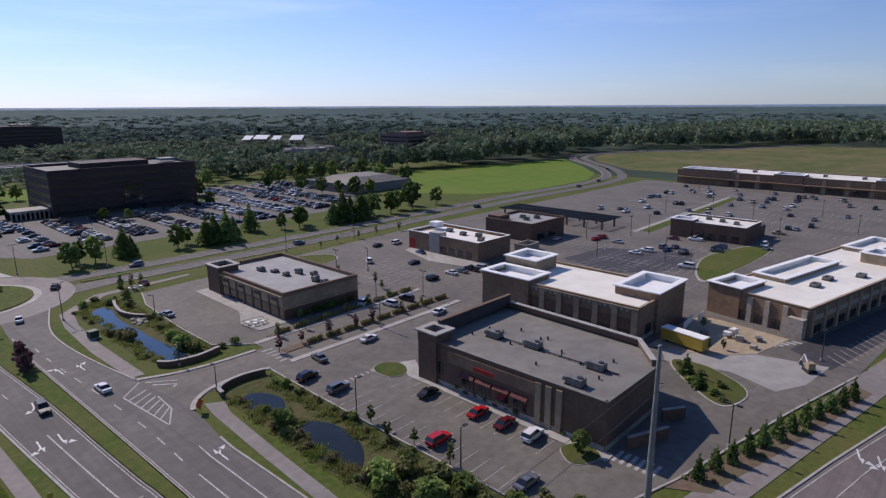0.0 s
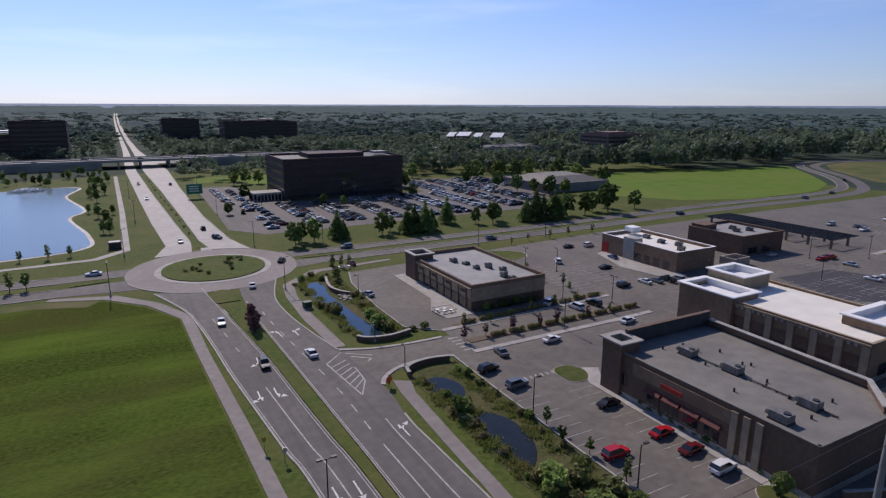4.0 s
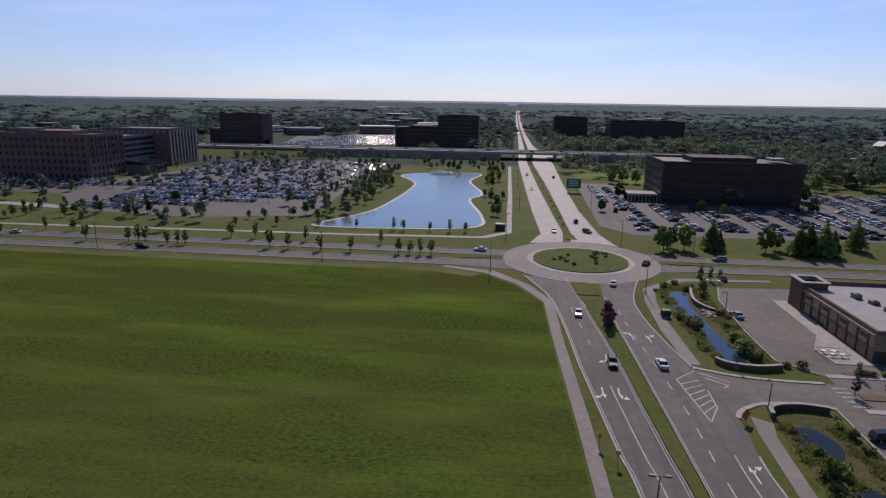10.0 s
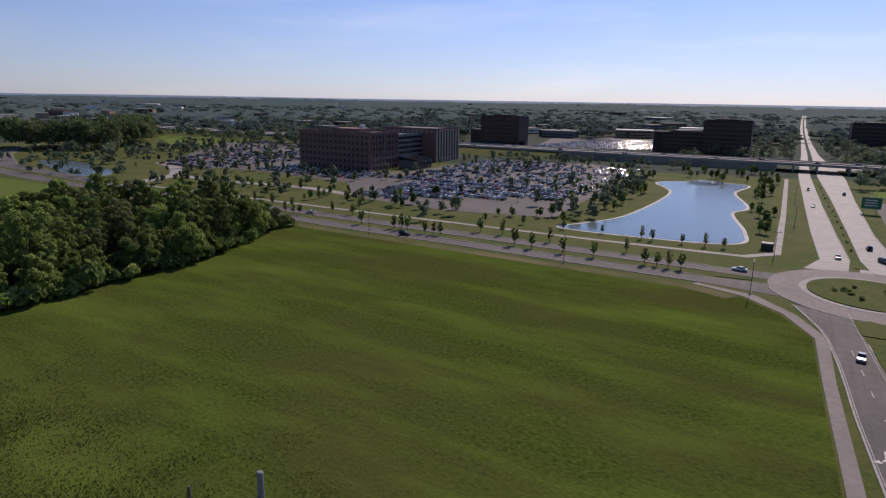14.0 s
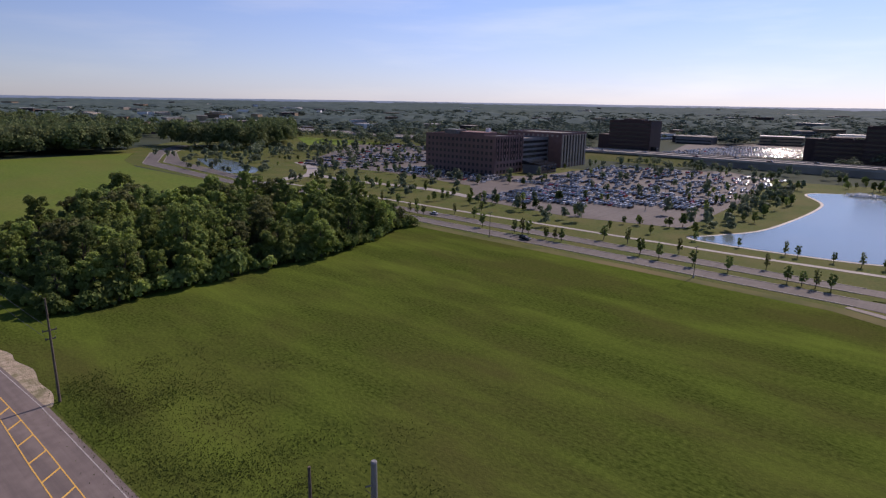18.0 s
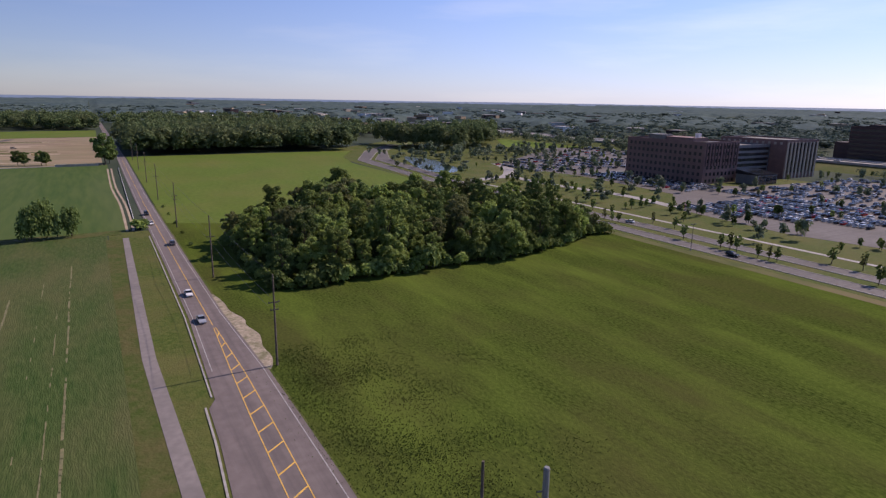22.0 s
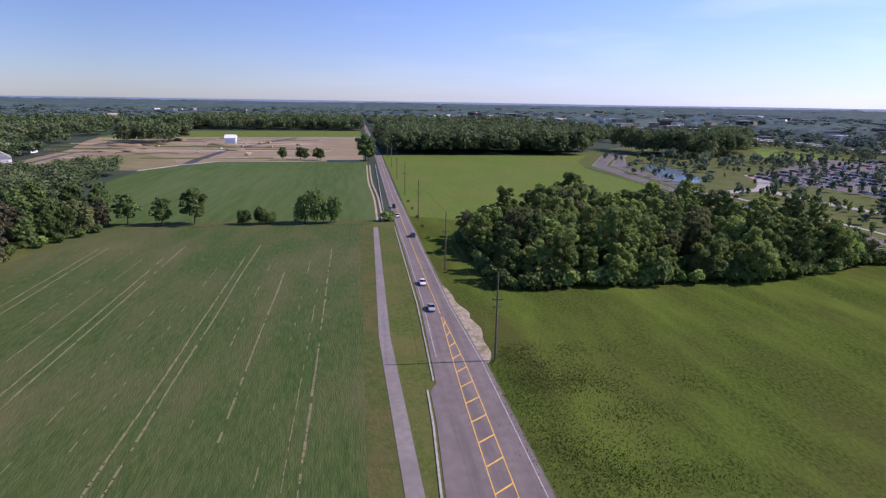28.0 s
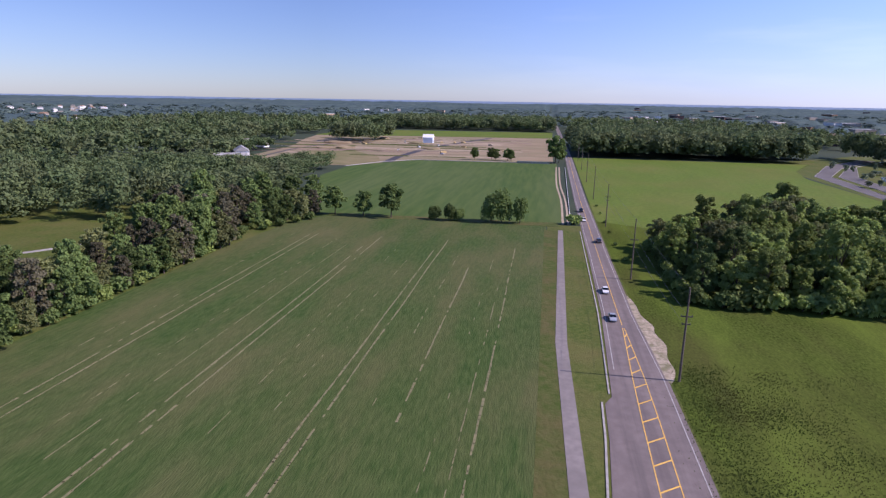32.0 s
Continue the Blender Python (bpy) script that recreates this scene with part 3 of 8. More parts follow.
structure("cross_road_east_south_lanes", ribbon(bmesh.new(), *XES, -0.02, 0.072), OLD_ASPHALT, "divided cross road past shops", "road")
structure("median_south", ribbon(bmesh.new(), southbound_r[2:-10], northbound_l[2:-10], 0.0, 0.2), GRASS, "narrow grassy boulevard median", "grass")
structure("splitter_island", prism(bmesh.new(), [(20.2, 163), (26.4, 163), (27.5, 173), (23, 175.5), (19.3, 173)], 0.0, 0.2), GRASS, "small grassy splitter island with a pale kerb", "grass")
structure("splitter_island_east", prism(bmesh.new(), [(54, 200.5), (68, 200), (68, 203.5), (54, 202.5)], 0.0, 0.2), GRASS, "small grassy splitter island", "grass")
structure("splitter_island_north", prism(bmesh.new(), [(23.4, 233.5), (27.6, 233), (26.4, 244), (24.2, 244)], 0.0, 0.2), GRASS, "small grassy splitter island", "grass")
structure("splitter_island_west", prism(bmesh.new(), [(-5, 199.5), (-15, 198.2), (-15, 202.6), (-5, 202.4)], 0.0, 0.2), GRASS, "small grassy splitter island", "grass")
structure("office_lawn", prism(bmesh.new(), [(50, 466), (112, 458), (97, 408), (80, 408), (74, 428), (47, 432)], -0.03, 0.03), MEADOW_BRIGHT, "bright mown lawn beside an office", "grass")
# footpaths
structure("meadow_path", ribbon(bmesh.new(), [(15, 30), (13.6, 72), (12.9, 94), (11.4, 129), (10.7, 155), (4, 170), (-6, 181), (-20, 186)], [(17.6, 30), (15.9, 72), (15.3, 94), (13.8, 129), (13.4, 156), (7, 171), (-3, 183.5), (-19, 188)], -0.02, 0.09), PAVING,
          "paved footpath along the meadow edge", "path")
structure("pond_path", ribbon(bmesh.new(), [(39.6, 50), (40.6, 62), (41.2, 76), (42.2, 93.5), (43.0, 99)], [(42, 49), (43, 62), (43.6, 75), (44.7, 92.4), (46, 97)], -0.02, 0.09), PAVING, "paved footpath beside a pond", "path")
structure("shop_path", ribbon(bmesh.new(), [(38, 119.5), (37.2, 139.5), (38, 160), (40, 172), (52, 184), (80, 186)], [(40.8, 119.5), (40.3, 145), (41, 160), (43, 171), (54, 181), (80, 184)], -0.02, 0.09), PAVING, "paved footpath round a planted pond", "path")
structure("lake_path", ribbon(bmesh.new(), [(-330, 222), (-165, 226), (-60, 229), (-10, 233), (-0.4, 243), (0.2, 330), (-0.6, 500)], [(-330, 219.5), (-165, 223.5), (-60, 226.5), (-8, 230), (2.2, 241), (2.6, 330), (1.8, 500)], -0.02, 0.08), CONCRETE, "pale footpath round a lake", "path")
structure("street_path", ribbon(bmesh.new(), [(70, 21.5), (80.7, 18.6), (125, 10.5), (200, -2)], [(70, 26), (92.8, 22), (131, 15.8), (200, 3)], -0.02, 0.08), PAVING, "broad grey pavement beside a street", "path")

# ---- car parks ----
structure("shops_car_park", prism(bmesh.new(), [(62, 176), (58.5, 164), (57, 124), (64, 117), (64, 114), (45, 115), (38.5, 119.5), (38, 117), (40.5, 98), (43.6, 101.5), (48.2, 103.7), (59, 103.2), (58.6, 40), (66, 31), (78, 27.5), (110, 21), (135, 15), (410, -10), (410, 186), (180, 186), (110, 180)], -0.02, 0.05),
          ASPHALT, "dark asphalt car park and lanes between shops", "car park")
structure("office_car_park", prism(bmesh.new(), [(40, 262), (52, 246), (187, 249), (215, 270), (245, 300), (245, 370), (165, 385), (165, 328), (80, 326), (66, 405), (44, 405)], -0.02, 0.05), OLD_ASPHALT, "office car park full of cars", "car park")
structure("hospital_car_park", prism(bmesh.new(), [(-90, 262), (-140, 250), (-205, 258), (-240, 300), (-330, 312), (-420, 300), (-560, 470), (-540, 560), (-350, 545), (-340, 335), (-262, 350), (-240, 380), (-235, 470), (-150, 520), (-112, 490), (-95, 380)], -0.02, 0.05), OLD_ASPHALT, "large hospital car park full of cars and small trees", "car park")
structure("far_car_park", prism(bmesh.new(), [(-255, 660), (-100, 720), (-100, 860), (-160, 1050), (-300, 840)], -0.02, 0.3), OLD_ASPHALT, "far car park crowded with cars", "car park")
# lake and ponds
lake = smooth_line([(-80, 243), (-44, 243), (-14, 251), (-12.5, 276), (-21, 322), (-15.5, 346), (-26, 400), (-21, 441), (-46, 444), (-74, 424), (-58, 378), (-62, 290), (-74, 258)], 8, True)
k = len(lake)
turn = 1 if sum(lake[i][0] * lake[(i + 1) % k][1] - lake[(i + 1) % k][0] * lake[i][1] for i in range(k)) > 0 else -1
rim = []
for i in range(k):
    d = (Vector(lake[(i + 1) % k]) - Vector(lake[i - 1])).normalized() * 1.5 * turn
    rim.append((lake[i][0] + d.y, lake[i][1] - d.x))
structure("lake_shore", prism(bmesh.new(), rim, -0.02, 0.10), RIM_STONE, "pale stone rim round a lake", "shore")
structure("lake", prism(bmesh.new(), lake, -0.02, 0.16), WATER, "calm blue lake reflecting the sky", "lake")
structure("hospital_pond", prism(bmesh.new(), smooth_line([(-506, 254), (-511, 263), (-482, 270), (-445, 262), (-412, 254), (-388, 236), (-399, 223), (-430, 228), (-462, 238)], 6, True), -0.02, 0.16), WATER, "pale pond beside a curving road", "pond")
pond_a = smooth_line([(48.4, 95.4), (51.8, 95.6), (53.6, 90.4), (51.2, 85), (51.6, 81), (54.2, 76.4), (54.4, 71), (52.8, 66.4), (49.4, 62.8), (47.2, 64.6), (46.7, 72), (46.9, 78.4), (48.4, 83.4), (47.2, 89)], 6, True)
pond_b = smooth_line([(45.9, 166.4), (48.6, 170), (50.6, 167), (49.2, 157), (49.6, 147), (49.8, 137), (51.0, 124.4), (49.4, 120.4), (46.4, 121.2), (45.8, 128.5), (44.4, 135), (45.0, 145), (44.8, 155.5)], 6, True)
structure("wetland_south", prism(bmesh.new(), [(46, 97), (48, 101.5), (57.5, 101), (58.2, 86), (58.2, 42), (63, 34), (55, 38), (46, 50), (45.6, 70), (46.4, 88)], -0.02, 0.04), WETLAND, "rough wet ground with reeds and weeds", "wetland")
structure("wetland_north", prism(bmesh.new(), [(42.6, 168), (46, 177), (56, 175), (57, 165), (56.6, 124), (57, 120.4), (45, 121), (43, 130), (43.4, 150)], -0.02, 0.04), WETLAND, "rough wet ground with reeds and weeds", "wetland")
structure("planted_pond_south", prism(bmesh.new(), pond_a, -0.02, 0.12), POND, "dark still pond between reeds and shrubs", "pond")
structure("planted_pond_north", prism(bmesh.new(), pond_b, -0.02, 0.12), POND_BLUE, "narrow blue pond with rocks and reeds", "pond")
# highway on its bank
structure("highway_wall", ribbon(bmesh.new(), [(-190, 588), (-20, 588), (-8, 588)], [(-190, 555), (-20, 556), (-8, 556)], -0.02, 5.2), RETAIN, "grey retaining wall of a highway", "wall")
structure("highway_embankment_east", ribbon(bmesh.new(), [(60, 588), (200, 584), (900, 598)], [(60, 556), (200, 552), (900, 556)], -0.02, 5.2), RETAIN, "grey retaining wall of a highway", "wall")
bm = ribbon(bmesh.new(), [(-1200, 598), (-600, 594), (-190.2, 588)], [(-1200, 520), (-600, 525), (-190.2, 530)], -0.02, 5.2)
for v in bm.verts:
    if v.co.z > 1 and v.co.y < 540:
        v.co.y += 26
structure("highway_bank_west", bm, GRASS, "sloping grassy bank of a highway", "grass")
HW_NEAR, HW_FAR = [(-1200, 544), (-190, 554), (-8, 557), (60, 557), (200, 553), (900, 556)], [(-1200, 600), (-190, 590), (-8, 590), (60, 590), (200, 586), (900, 600)]
structure("highway_deck", ribbon(bmesh.new(), HW_FAR, HW_NEAR, 5.2, 6.4), CONCRETE, "pale concrete highway over a boulevard", "bridge")
for at in (0.02, 0.5, 0.98):
    structure("highway_barrier", line_strip(bmesh.new(), [(a[0], a[1] + (b[1] - a[1]) * at) for a, b in zip(HW_NEAR, HW_FAR)], 0.5, 6.4, 7.2), CONCRETE, "pale concrete highway barrier", "barrier")
for px in (20.5, 42, 4):
    structure("bridge_pier", bx(px - 0.6, px + 0.6, 558, 589, 0, 5.2), CONCRETE, "concrete bridge pier under a highway", "pier")
structure("interchange_road", ribbon(bmesh.new(), [(20, 610), (60, 640), (130, 655), (300, 660)], [(20, 590), (60, 600), (130, 610), (300, 612)], -0.02, 0.1), PALE_ROAD, "pale concrete slip road behind a highway", "road")

# ---- kerbs ----
def kerb(line, width=0.35, h=0.2):
    structure("kerb", line_strip(bmesh.new(), line, width, 0.0, h), KERB, "pale concrete kerb", "kerb")


for ln in (southbound_l, southbound_r[:-8], northbound_l[:-8], northbound_r[24:], northbound_r[:14], NWL[1:4], NWR[1:4], NEL[1:4], NER[1:4], XWN[0][1:], XWN[1][1:], XWS[0][1:], XWS[1][1:], XEN[0][1:], XEN[1][1:], XES[0][1:5], XES[1][1:5]):
    kerb(ln)
kerb(smooth_line([(40.6, 98), (42, 100.6), (45, 103), (48.2, 104.2), (53.6, 104.8), (59.3, 103.6)]), 0.9)
kerb(smooth_line([(38.4, 118), (42, 116.6), (46, 115.2), (53, 114.2), (62, 114)]), 0.9)
kerb([(59.0, 103), (58.6, 86), (58.5, 66), (58.6, 40), (66, 31), (78, 27.5), (110, 21), (135, 15)])
kerb([(62, 176), (58.5, 164), (57, 140), (57, 124), (63, 118)])
kerb(ellipse(RX, RY, 26.2, 27.2, 65)[9:16])
kerb(ellipse(RX, RY, 26.2, 27.2, 65)[35:46])
kerb([(45, 22.4), (83, 15.7), (98, 12.3), (115, 8.0), (180, -4.6)])
kerb([(-251, 16.9), (-150, 16.0), (-105, 14.4)], 0.3, 0.14)
kerb([(-101.5, 12.8), (-89, 12.3), (-71, 11.0), (-40, 9.4)], 0.35, 0.14)

# ---- road markings ----
def paint(lines, width, material=None, z=0.105, label="painted white lane lines"):
    bm = bmesh.new()
    for ln in lines:
        line_strip(bm, ln, width, z - 0.02, z)
    structure("road_marking", bm, material or WORN_PAINT, label, "road marking")


def dashes(ln, on, off):
    """Cuts a straight polyline into dashes."""
    out, cursor = [], 0.0
    for a, b in zip(ln, ln[1:]):
        a, b = Vector(a), Vector(b)
        d = (b - a).length
        s = 0.0
        while s + on < d:
            out.append([tuple(a.lerp(b, s / d)), tuple(a.lerp(b, (s + on) / d))])
            s += on + off
    return out


def along(lines_l, lines_r, f):
    return [(a[0] + (b[0] - a[0]) * f, a[1] + (b[1] - a[1]) * f) for a, b in zip(lines_l, lines_r)]


mid_s = along(southbound_l, southbound_r, 0.5)
paint([mid_s[4:22]] + dashes(mid_s[28:44:4], 3, 6), 0.22)
q1, q2 = along(northbound_l, northbound_r, 0.34), along(northbound_l, northbound_r, 0.67)
paint([q1[2:9]] + dashes(q1[12:40:3], 3, 7), 0.22)
paint([q2[2:14]], 0.22)
paint([offset(southbound_l, -0.5), offset(southbound_r, 0.5), offset(northbound_l, -0.5)[:-6]], 0.14)
# hatched turning lane
hx = [[(34.0, 112), (35.6, 96)], [(34.0, 112), (38.6, 116.5)], [(35.6, 96), (38.3, 101.5)], [(38.3, 101.5), (38.6, 108)]] + \
     [[(34.2 + 0.22 * i, 110 - 2.2 * i), (38.2, 112.2 - 2.0 * i)] for i in range(6)]
paint(hx, 0.25)
paint([[(39.2, 115.5), (44, 112)], [(39.8, 113.4), (43.2, 110.5)], [(43.2, 110.5), (42.2, 109.6)]], 0.35, label="white stop line at a drive")
# country road
paint([[(-1400, 23.0), (-600, 22.0), (-334, 18.9), (-204, 18.2), (-150, 17.6), (-116, 16.4)], [(-1400, 28.2), (-600, 26.8), (-334, 24.0), (-204, 24.0), (-150, 24.2), (-113, 25.5), (-40, 25.2)]], 0.16, z=0.095)
yl = [(-140, 20.9), (-113, 19.6), (-95, 18.9), (-71, 18.3), (-40, 17.6)]
yr = [(-140, 21.3), (-113, 21.9), (-95, 21.8), (-71, 21.4), (-40, 20.7)]
paint([[(-1400, 25.6), (-600, 24.4), (-334, 21.4), (-204, 21.0), (-142, 21.0)], yl, yr], 0.16, YELLOW_PAINT, 0.095, "yellow centre lines with ladder rungs")
rungs = []
for i in range(15):
    x = -134 + 6.4 * i
    ya = np.interp(x, [p[0] for p in yl], [p[1] for p in yl])
    yb = np.interp(x - 2.2, [p[0] for p in yr], [p[1] for p in yr])
    rungs.append([(x - 2.2, float(yb)), (x, float(ya))])
paint(rungs, 0.28, YELLOW_PAINT, 0.10, "yellow ladder rungs between centre lines")
paint([[(60, 19.0), (85, 14.4), (98, 11.4), (115, 7.0), (160, -2.2)], [(70, 13.6), (98, 8.1), (115, 3.6), (160, -6)]], 0.18)


def arrow(x, y, rz, turn, material=None):
    """A painted lane arrow: a shaft with a head, straight or bent to one side."""
    bm = bmesh.new()
    line_strip(bm, [(0, -2.2), (0, 0.4), (0.5 * turn, 1.3)], 0.26, 0.085, 0.108)
    hx_, hy = 0.5 * turn + 0.25 * turn, 1.5
    d = Vector((turn * 0.85, 0.55)).normalized() if turn else Vector((0, 1))
    nrm = Vector((-d.y, d.x))
    c = Vector((hx_, hy))
    pts = [c + d * 1.2, c + nrm * 0.55, c - nrm * 0.55]
    prism(bm, [(p.x, p.y) for p in pts], 0.085, 0.112)
    if turn:
        prism(bm, [(-0.55, 0.6), (0.1, 0.6), (-0.2, 2.2)], 0.085, 0.110)
    ob = structure("lane_arrow", bm, ARROW_PAINT, "worn white painted lane arrow", "road marking")
    ob.matrix_basis = pose(x, y, 0, 0, 0, rz)
    return ob


for ax, ay, rz, tn in ((18.9, 104.3, 178, 1), (21.9, 104.3, 178, -1), (21.9, 70, 180, 1), (25.0, 70, 180, 0), (37.2, 81.4, 0, 1), (29.6, 133.7, 3, -1), (33.2, 132.6, 3, 1),
                       (21.9, 120, 176, 1), (102.4, 9.6, 106, -1), (102.2, 6.9, 106, 1)):
    arrow(ax, ay, rz, tn)


# stall lines
def stalls(x, y, rz, n, length=5.2, pitch=2.75, double=False, z=0.075):
    bm = bmesh.new()
    for i in range(n + 1):
        box(bm, -0.06, length, i * pitch - 0.05, i * pitch + 0.05, z - 0.02, z)
        if double:
            box(bm, -length, -0.07, i * pitch - 0.05, i * pitch + 0.05, z - 0.02, z)
    if double:
        box(bm, -0.06, 0.06, -0.07, n * pitch + 0.07, z - 0.02, z + 0.004)
    ob = structure("stall_lines", bm, WORN_PAINT, "white painted parking stall lines", "road marking")
    ob.matrix_basis = pose(x, y, 0, 0, 0, rz)


STALLS = [(59.2, 42, 0, 16, False), (70.0, 46, 0, 12, False), (137.5, 16.5, 76, 1, False), (129, 126, 0, 9, True), (116, 128, 0, 9, True), (140, 64, 90, 0, False),
          (172, 62, 0, 15, True), (189, 66, 0, 12, True), (206, 70, 0, 9, True), (280, 40, 0, 40, True), (298, 40, 0, 40, True), (316, 40, 0, 40, True), (334, 30, 0, 44, True), (352, 30, 0, 44, True), (370, 30, 0, 44, True), (388, 30, 0, 44, True),
          (200, 104, 0, 8, True), (222, 62, 0, 8, True)]
for sx, sy, rz, n, dbl in STALLS:
    if n > 1:
        stalls(sx, sy, rz, n, double=dbl)
structure("street_car_park", prism(bmesh.new(), [(141, 28.5), (134.5, 19.5), (163, 13.5), (205, 4), (212, 11), (196, 16), (153, 25.5)], 0.0, 0.064), NEW_ASPHALT, "freshly sealed dark car park beside a shop row", "car park")
bm = bmesh.new()
for i in range(18):
    line_strip(bm, [(138.5 + 2.7 * i, 17.6 - 0.56 * i), (142.4 + 2.7 * i, 21.6 - 0.56 * i)], 0.14, 0.05, 0.074)
structure("angled_stall_lines", bm, WORN_PAINT, "thin white angled stall lines", "road marking")
bm = bmesh.new()
for i in range(9):
    box(bm, 62 + i * 1.3, 62.35 + i * 1.3, 86.8, 87.9, 0.05, 0.078)
for i in range(6):
    box(bm, 76.2, 79.6, 30.2 + i * 1.2, 30.8 + i * 1.2, 0.05, 0.078)
for i in range(8):
    box(bm, 136 + 1.4 * i, 136.8 + 1.4 * i, 33.6 - 0.9 * i, 35.6 - 0.9 * i, 0.05, 0.078)
for i in range(5):
    box(bm, 62.6, 65.2, 104.9 + i * 1.8, 105.3 + i * 1.8, 0.05, 0.078)
structure("crosswalk", bm, WORN_PAINT, "white painted crosswalk bars", "road marking")
for ln in ([(64, 103.4), (105, 103.6), (118, 104)], [(64, 117.6), (100, 118.6), (118, 119.6)]):
    structure("shop_pavement", line_strip(bmesh.new(), ln, 1.6, 0.0, 0.16), CONCRETE, "pale concrete pavement strip", "pavement")
structure("shop_front_pavement", prism(bmesh.new(), [(75.2, 37), (77.6, 37), (77.6, 78), (82, 84.5), (79, 86), (75.6, 80)], 0.0, 0.17), CONCRETE, "pale concrete pavement before a shop", "pavement")
structure("cafe_pavement", prism(bmesh.new(), [(69, 124), (77, 124), (77, 166), (73, 166), (72.5, 140), (68, 131)], 0.0, 0.17), CONCRETE, "pale pavement before a shop", "pavement")
structure("bank_pavement", prism(bmesh.new(), [(146, 122), (154, 123), (156, 160), (149, 158), (143, 140)], 0.0, 0.17), CONCRETE, "pale pavement round a restaurant", "pavement")
structure("plaza_paving", prism(bmesh.new(), [(122, 52), (146, 52), (150, 48), (147, 30), (133, 33), (126, 40)], 0.0, 0.12), SANDY, "sandy paved plaza under construction", "pavement")
structure("drive_concrete", prism(bmesh.new(), [(117, 46), (124, 50), (126, 40), (133, 33), (136, 20), (124, 21.5), (117, 25), (120.4, 34)], -0.02, 0.07), PALE_ROAD, "dusty pale drive between shops", "road")
for pts in ([(72.9, 82.4), (76.6, 81.6), (78.6, 84.9), (76.8, 88.2), (73.2, 87.6)], [(71.4, 41), (74, 44), (77.2, 42), (76, 38.4), (72.8, 39)],
            [(105, 31.6), (109, 28.6), (114.5, 29.8), (119.4, 37.7), (118.8, 44.6), (113.4, 42)], [(186, 60), (236, 58), (238, 66), (212, 72), (188, 66)],
            [(107, 169), (112, 164), (122, 165), (126, 172), (118, 178), (108, 177)]):
    pts = [tuple(p) for p in smooth_line(pts, 5, True)]
    structure("kerb_ring", prism(bmesh.new(), [(sum(p[0] for p in pts) / len(pts) + (x - sum(p[0] for p in pts) / len(pts)) * 1.06, sum(p[1] for p in pts) / len(pts) + (y - sum(p[1] for p in pts) / len(pts)) * 1.06) for x, y in pts], 0.0, 0.15), KERB, "pale kerb round a planted island", "kerb")
    structure("planted_island", prism(bmesh.new(), pts, 0.0, 0.22), MARGIN if pts[0][0] < 106 else GRASS, "planted car park island with weedy grass", "grass")
structure("gravel_shoulder", prism(bmesh.new(), smooth_line([(-166, 25), (-158, 26.4), (-150, 26.6), (-143, 28.4), (-138, 28.0), (-131, 29.2), (-124, 28.2), (-117, 28.4), (-112, 26.2), (-128, 25.6), (-150, 24.8)], 4, True), 0.0, 0.085), GRAVEL, "pale gravel lay-by beside a road", "gravel")
bm = bmesh.new()
for y0 in (12.5, 10.2):
    line_strip(bm, smooth_line([(-264, y0), (-330, y0 + 0.8), (-400, y0 - 0.5), (-505, y0 + 1)]), 1.0, 0.0, 0.06)
structure("dirt_track", bm, SANDY, "sandy vehicle track along a field edge", "track")
structure("silt_fence", line_strip(bmesh.new(), [(-275, 13.8), (-505, 18.2)], 0.15, 0.0, 0.5), WHITE_WALL, "white silt fence beside a road", "fence")
# wheel tracks in the crop: thin, beaded pairs along the rows
bm = bmesh.new()
tw = random.Random(41)
for y0, x0, x1, keep in ((-8.2, -215, -60, 0.85), (-10.6, -170, -64, 0.6), (-14.5, -200, -70, 0.3), (-21.6, -185, -88, 0.95), (-27, -200, -90, 0.25), (-34.1, -222, -58, 1.0), (-36.6, -205, -58, 0.97), (-43, -190, -90, 0.3), (-50, -205, -80, 0.25),
                         (-60.2, -222, -56, 1.0), (-62.8, -205, -56, 0.97), (-69.5, -205, -66, 0.75), (-76, -215, -80, 0.35), (-85.8, -222, -76, 1.0), (-88.6, -220, -80, 0.97), (-95, -220, -100, 0.4)):
    x = x0
    while x < x1:
        step = tw.uniform(0.6, 3.2)
        if tw.random() < keep * (0.95 + 0.6 * noise.noise((x / 25, y0, 0))):
            w, yy = tw.uniform(0.07, 0.17) * (1.45 if keep > 0.8 else 0.7), y0 + 0.25 * noise.noise((x * 0.03, y0, 0)) + tw.uniform(-0.04, 0.04)
            box(bm, x, x + step + 0.3, yy - w, yy + w, 0.0, 0.05)
        x += step
structure("wheel_tracks", bm, TRACK, "pale dry wheel tracks in a crop field", "track")
structure("weedy_margin", ribbon(bmesh.new(), [(-250, 2.2), (-128, 1.6), (-71, 1.2), (-20, 0)], [(-250, 7.8), (-128, 4.9), (-71, 6.0), (-20, 4.9)], -0.02, 0.045), MARGIN, "weedy brown and green field margin beside a path", "grass")
structure("hospital_drive", line_strip(bmesh.new(), smooth_line([(-335, 214), (-346, 236), (-352, 258), (-372, 276), (-396, 292), (-430, 305)]), 9, -0.02, 0.09), PALE_ROAD, "pale curving drive to a hospital", "road")
structure("hospital_drive_east", line_strip(bmesh.new(), smooth_line([(-350, 262), (-311, 259), (-250, 268), (-205, 262)]), 7, -0.02, 0.094), PALE_ROAD, "pale curving drive to a hospital", "road")
structure("site_lawn", prism(bmesh.new(), [(-470, -152), (-500, -136), (-545, -150), (-600, -190), (-590, -232), (-520, -240), (-474, -214)], 0.0, 0.1), DRY, "thin green patch at a building site's edge", "grass")
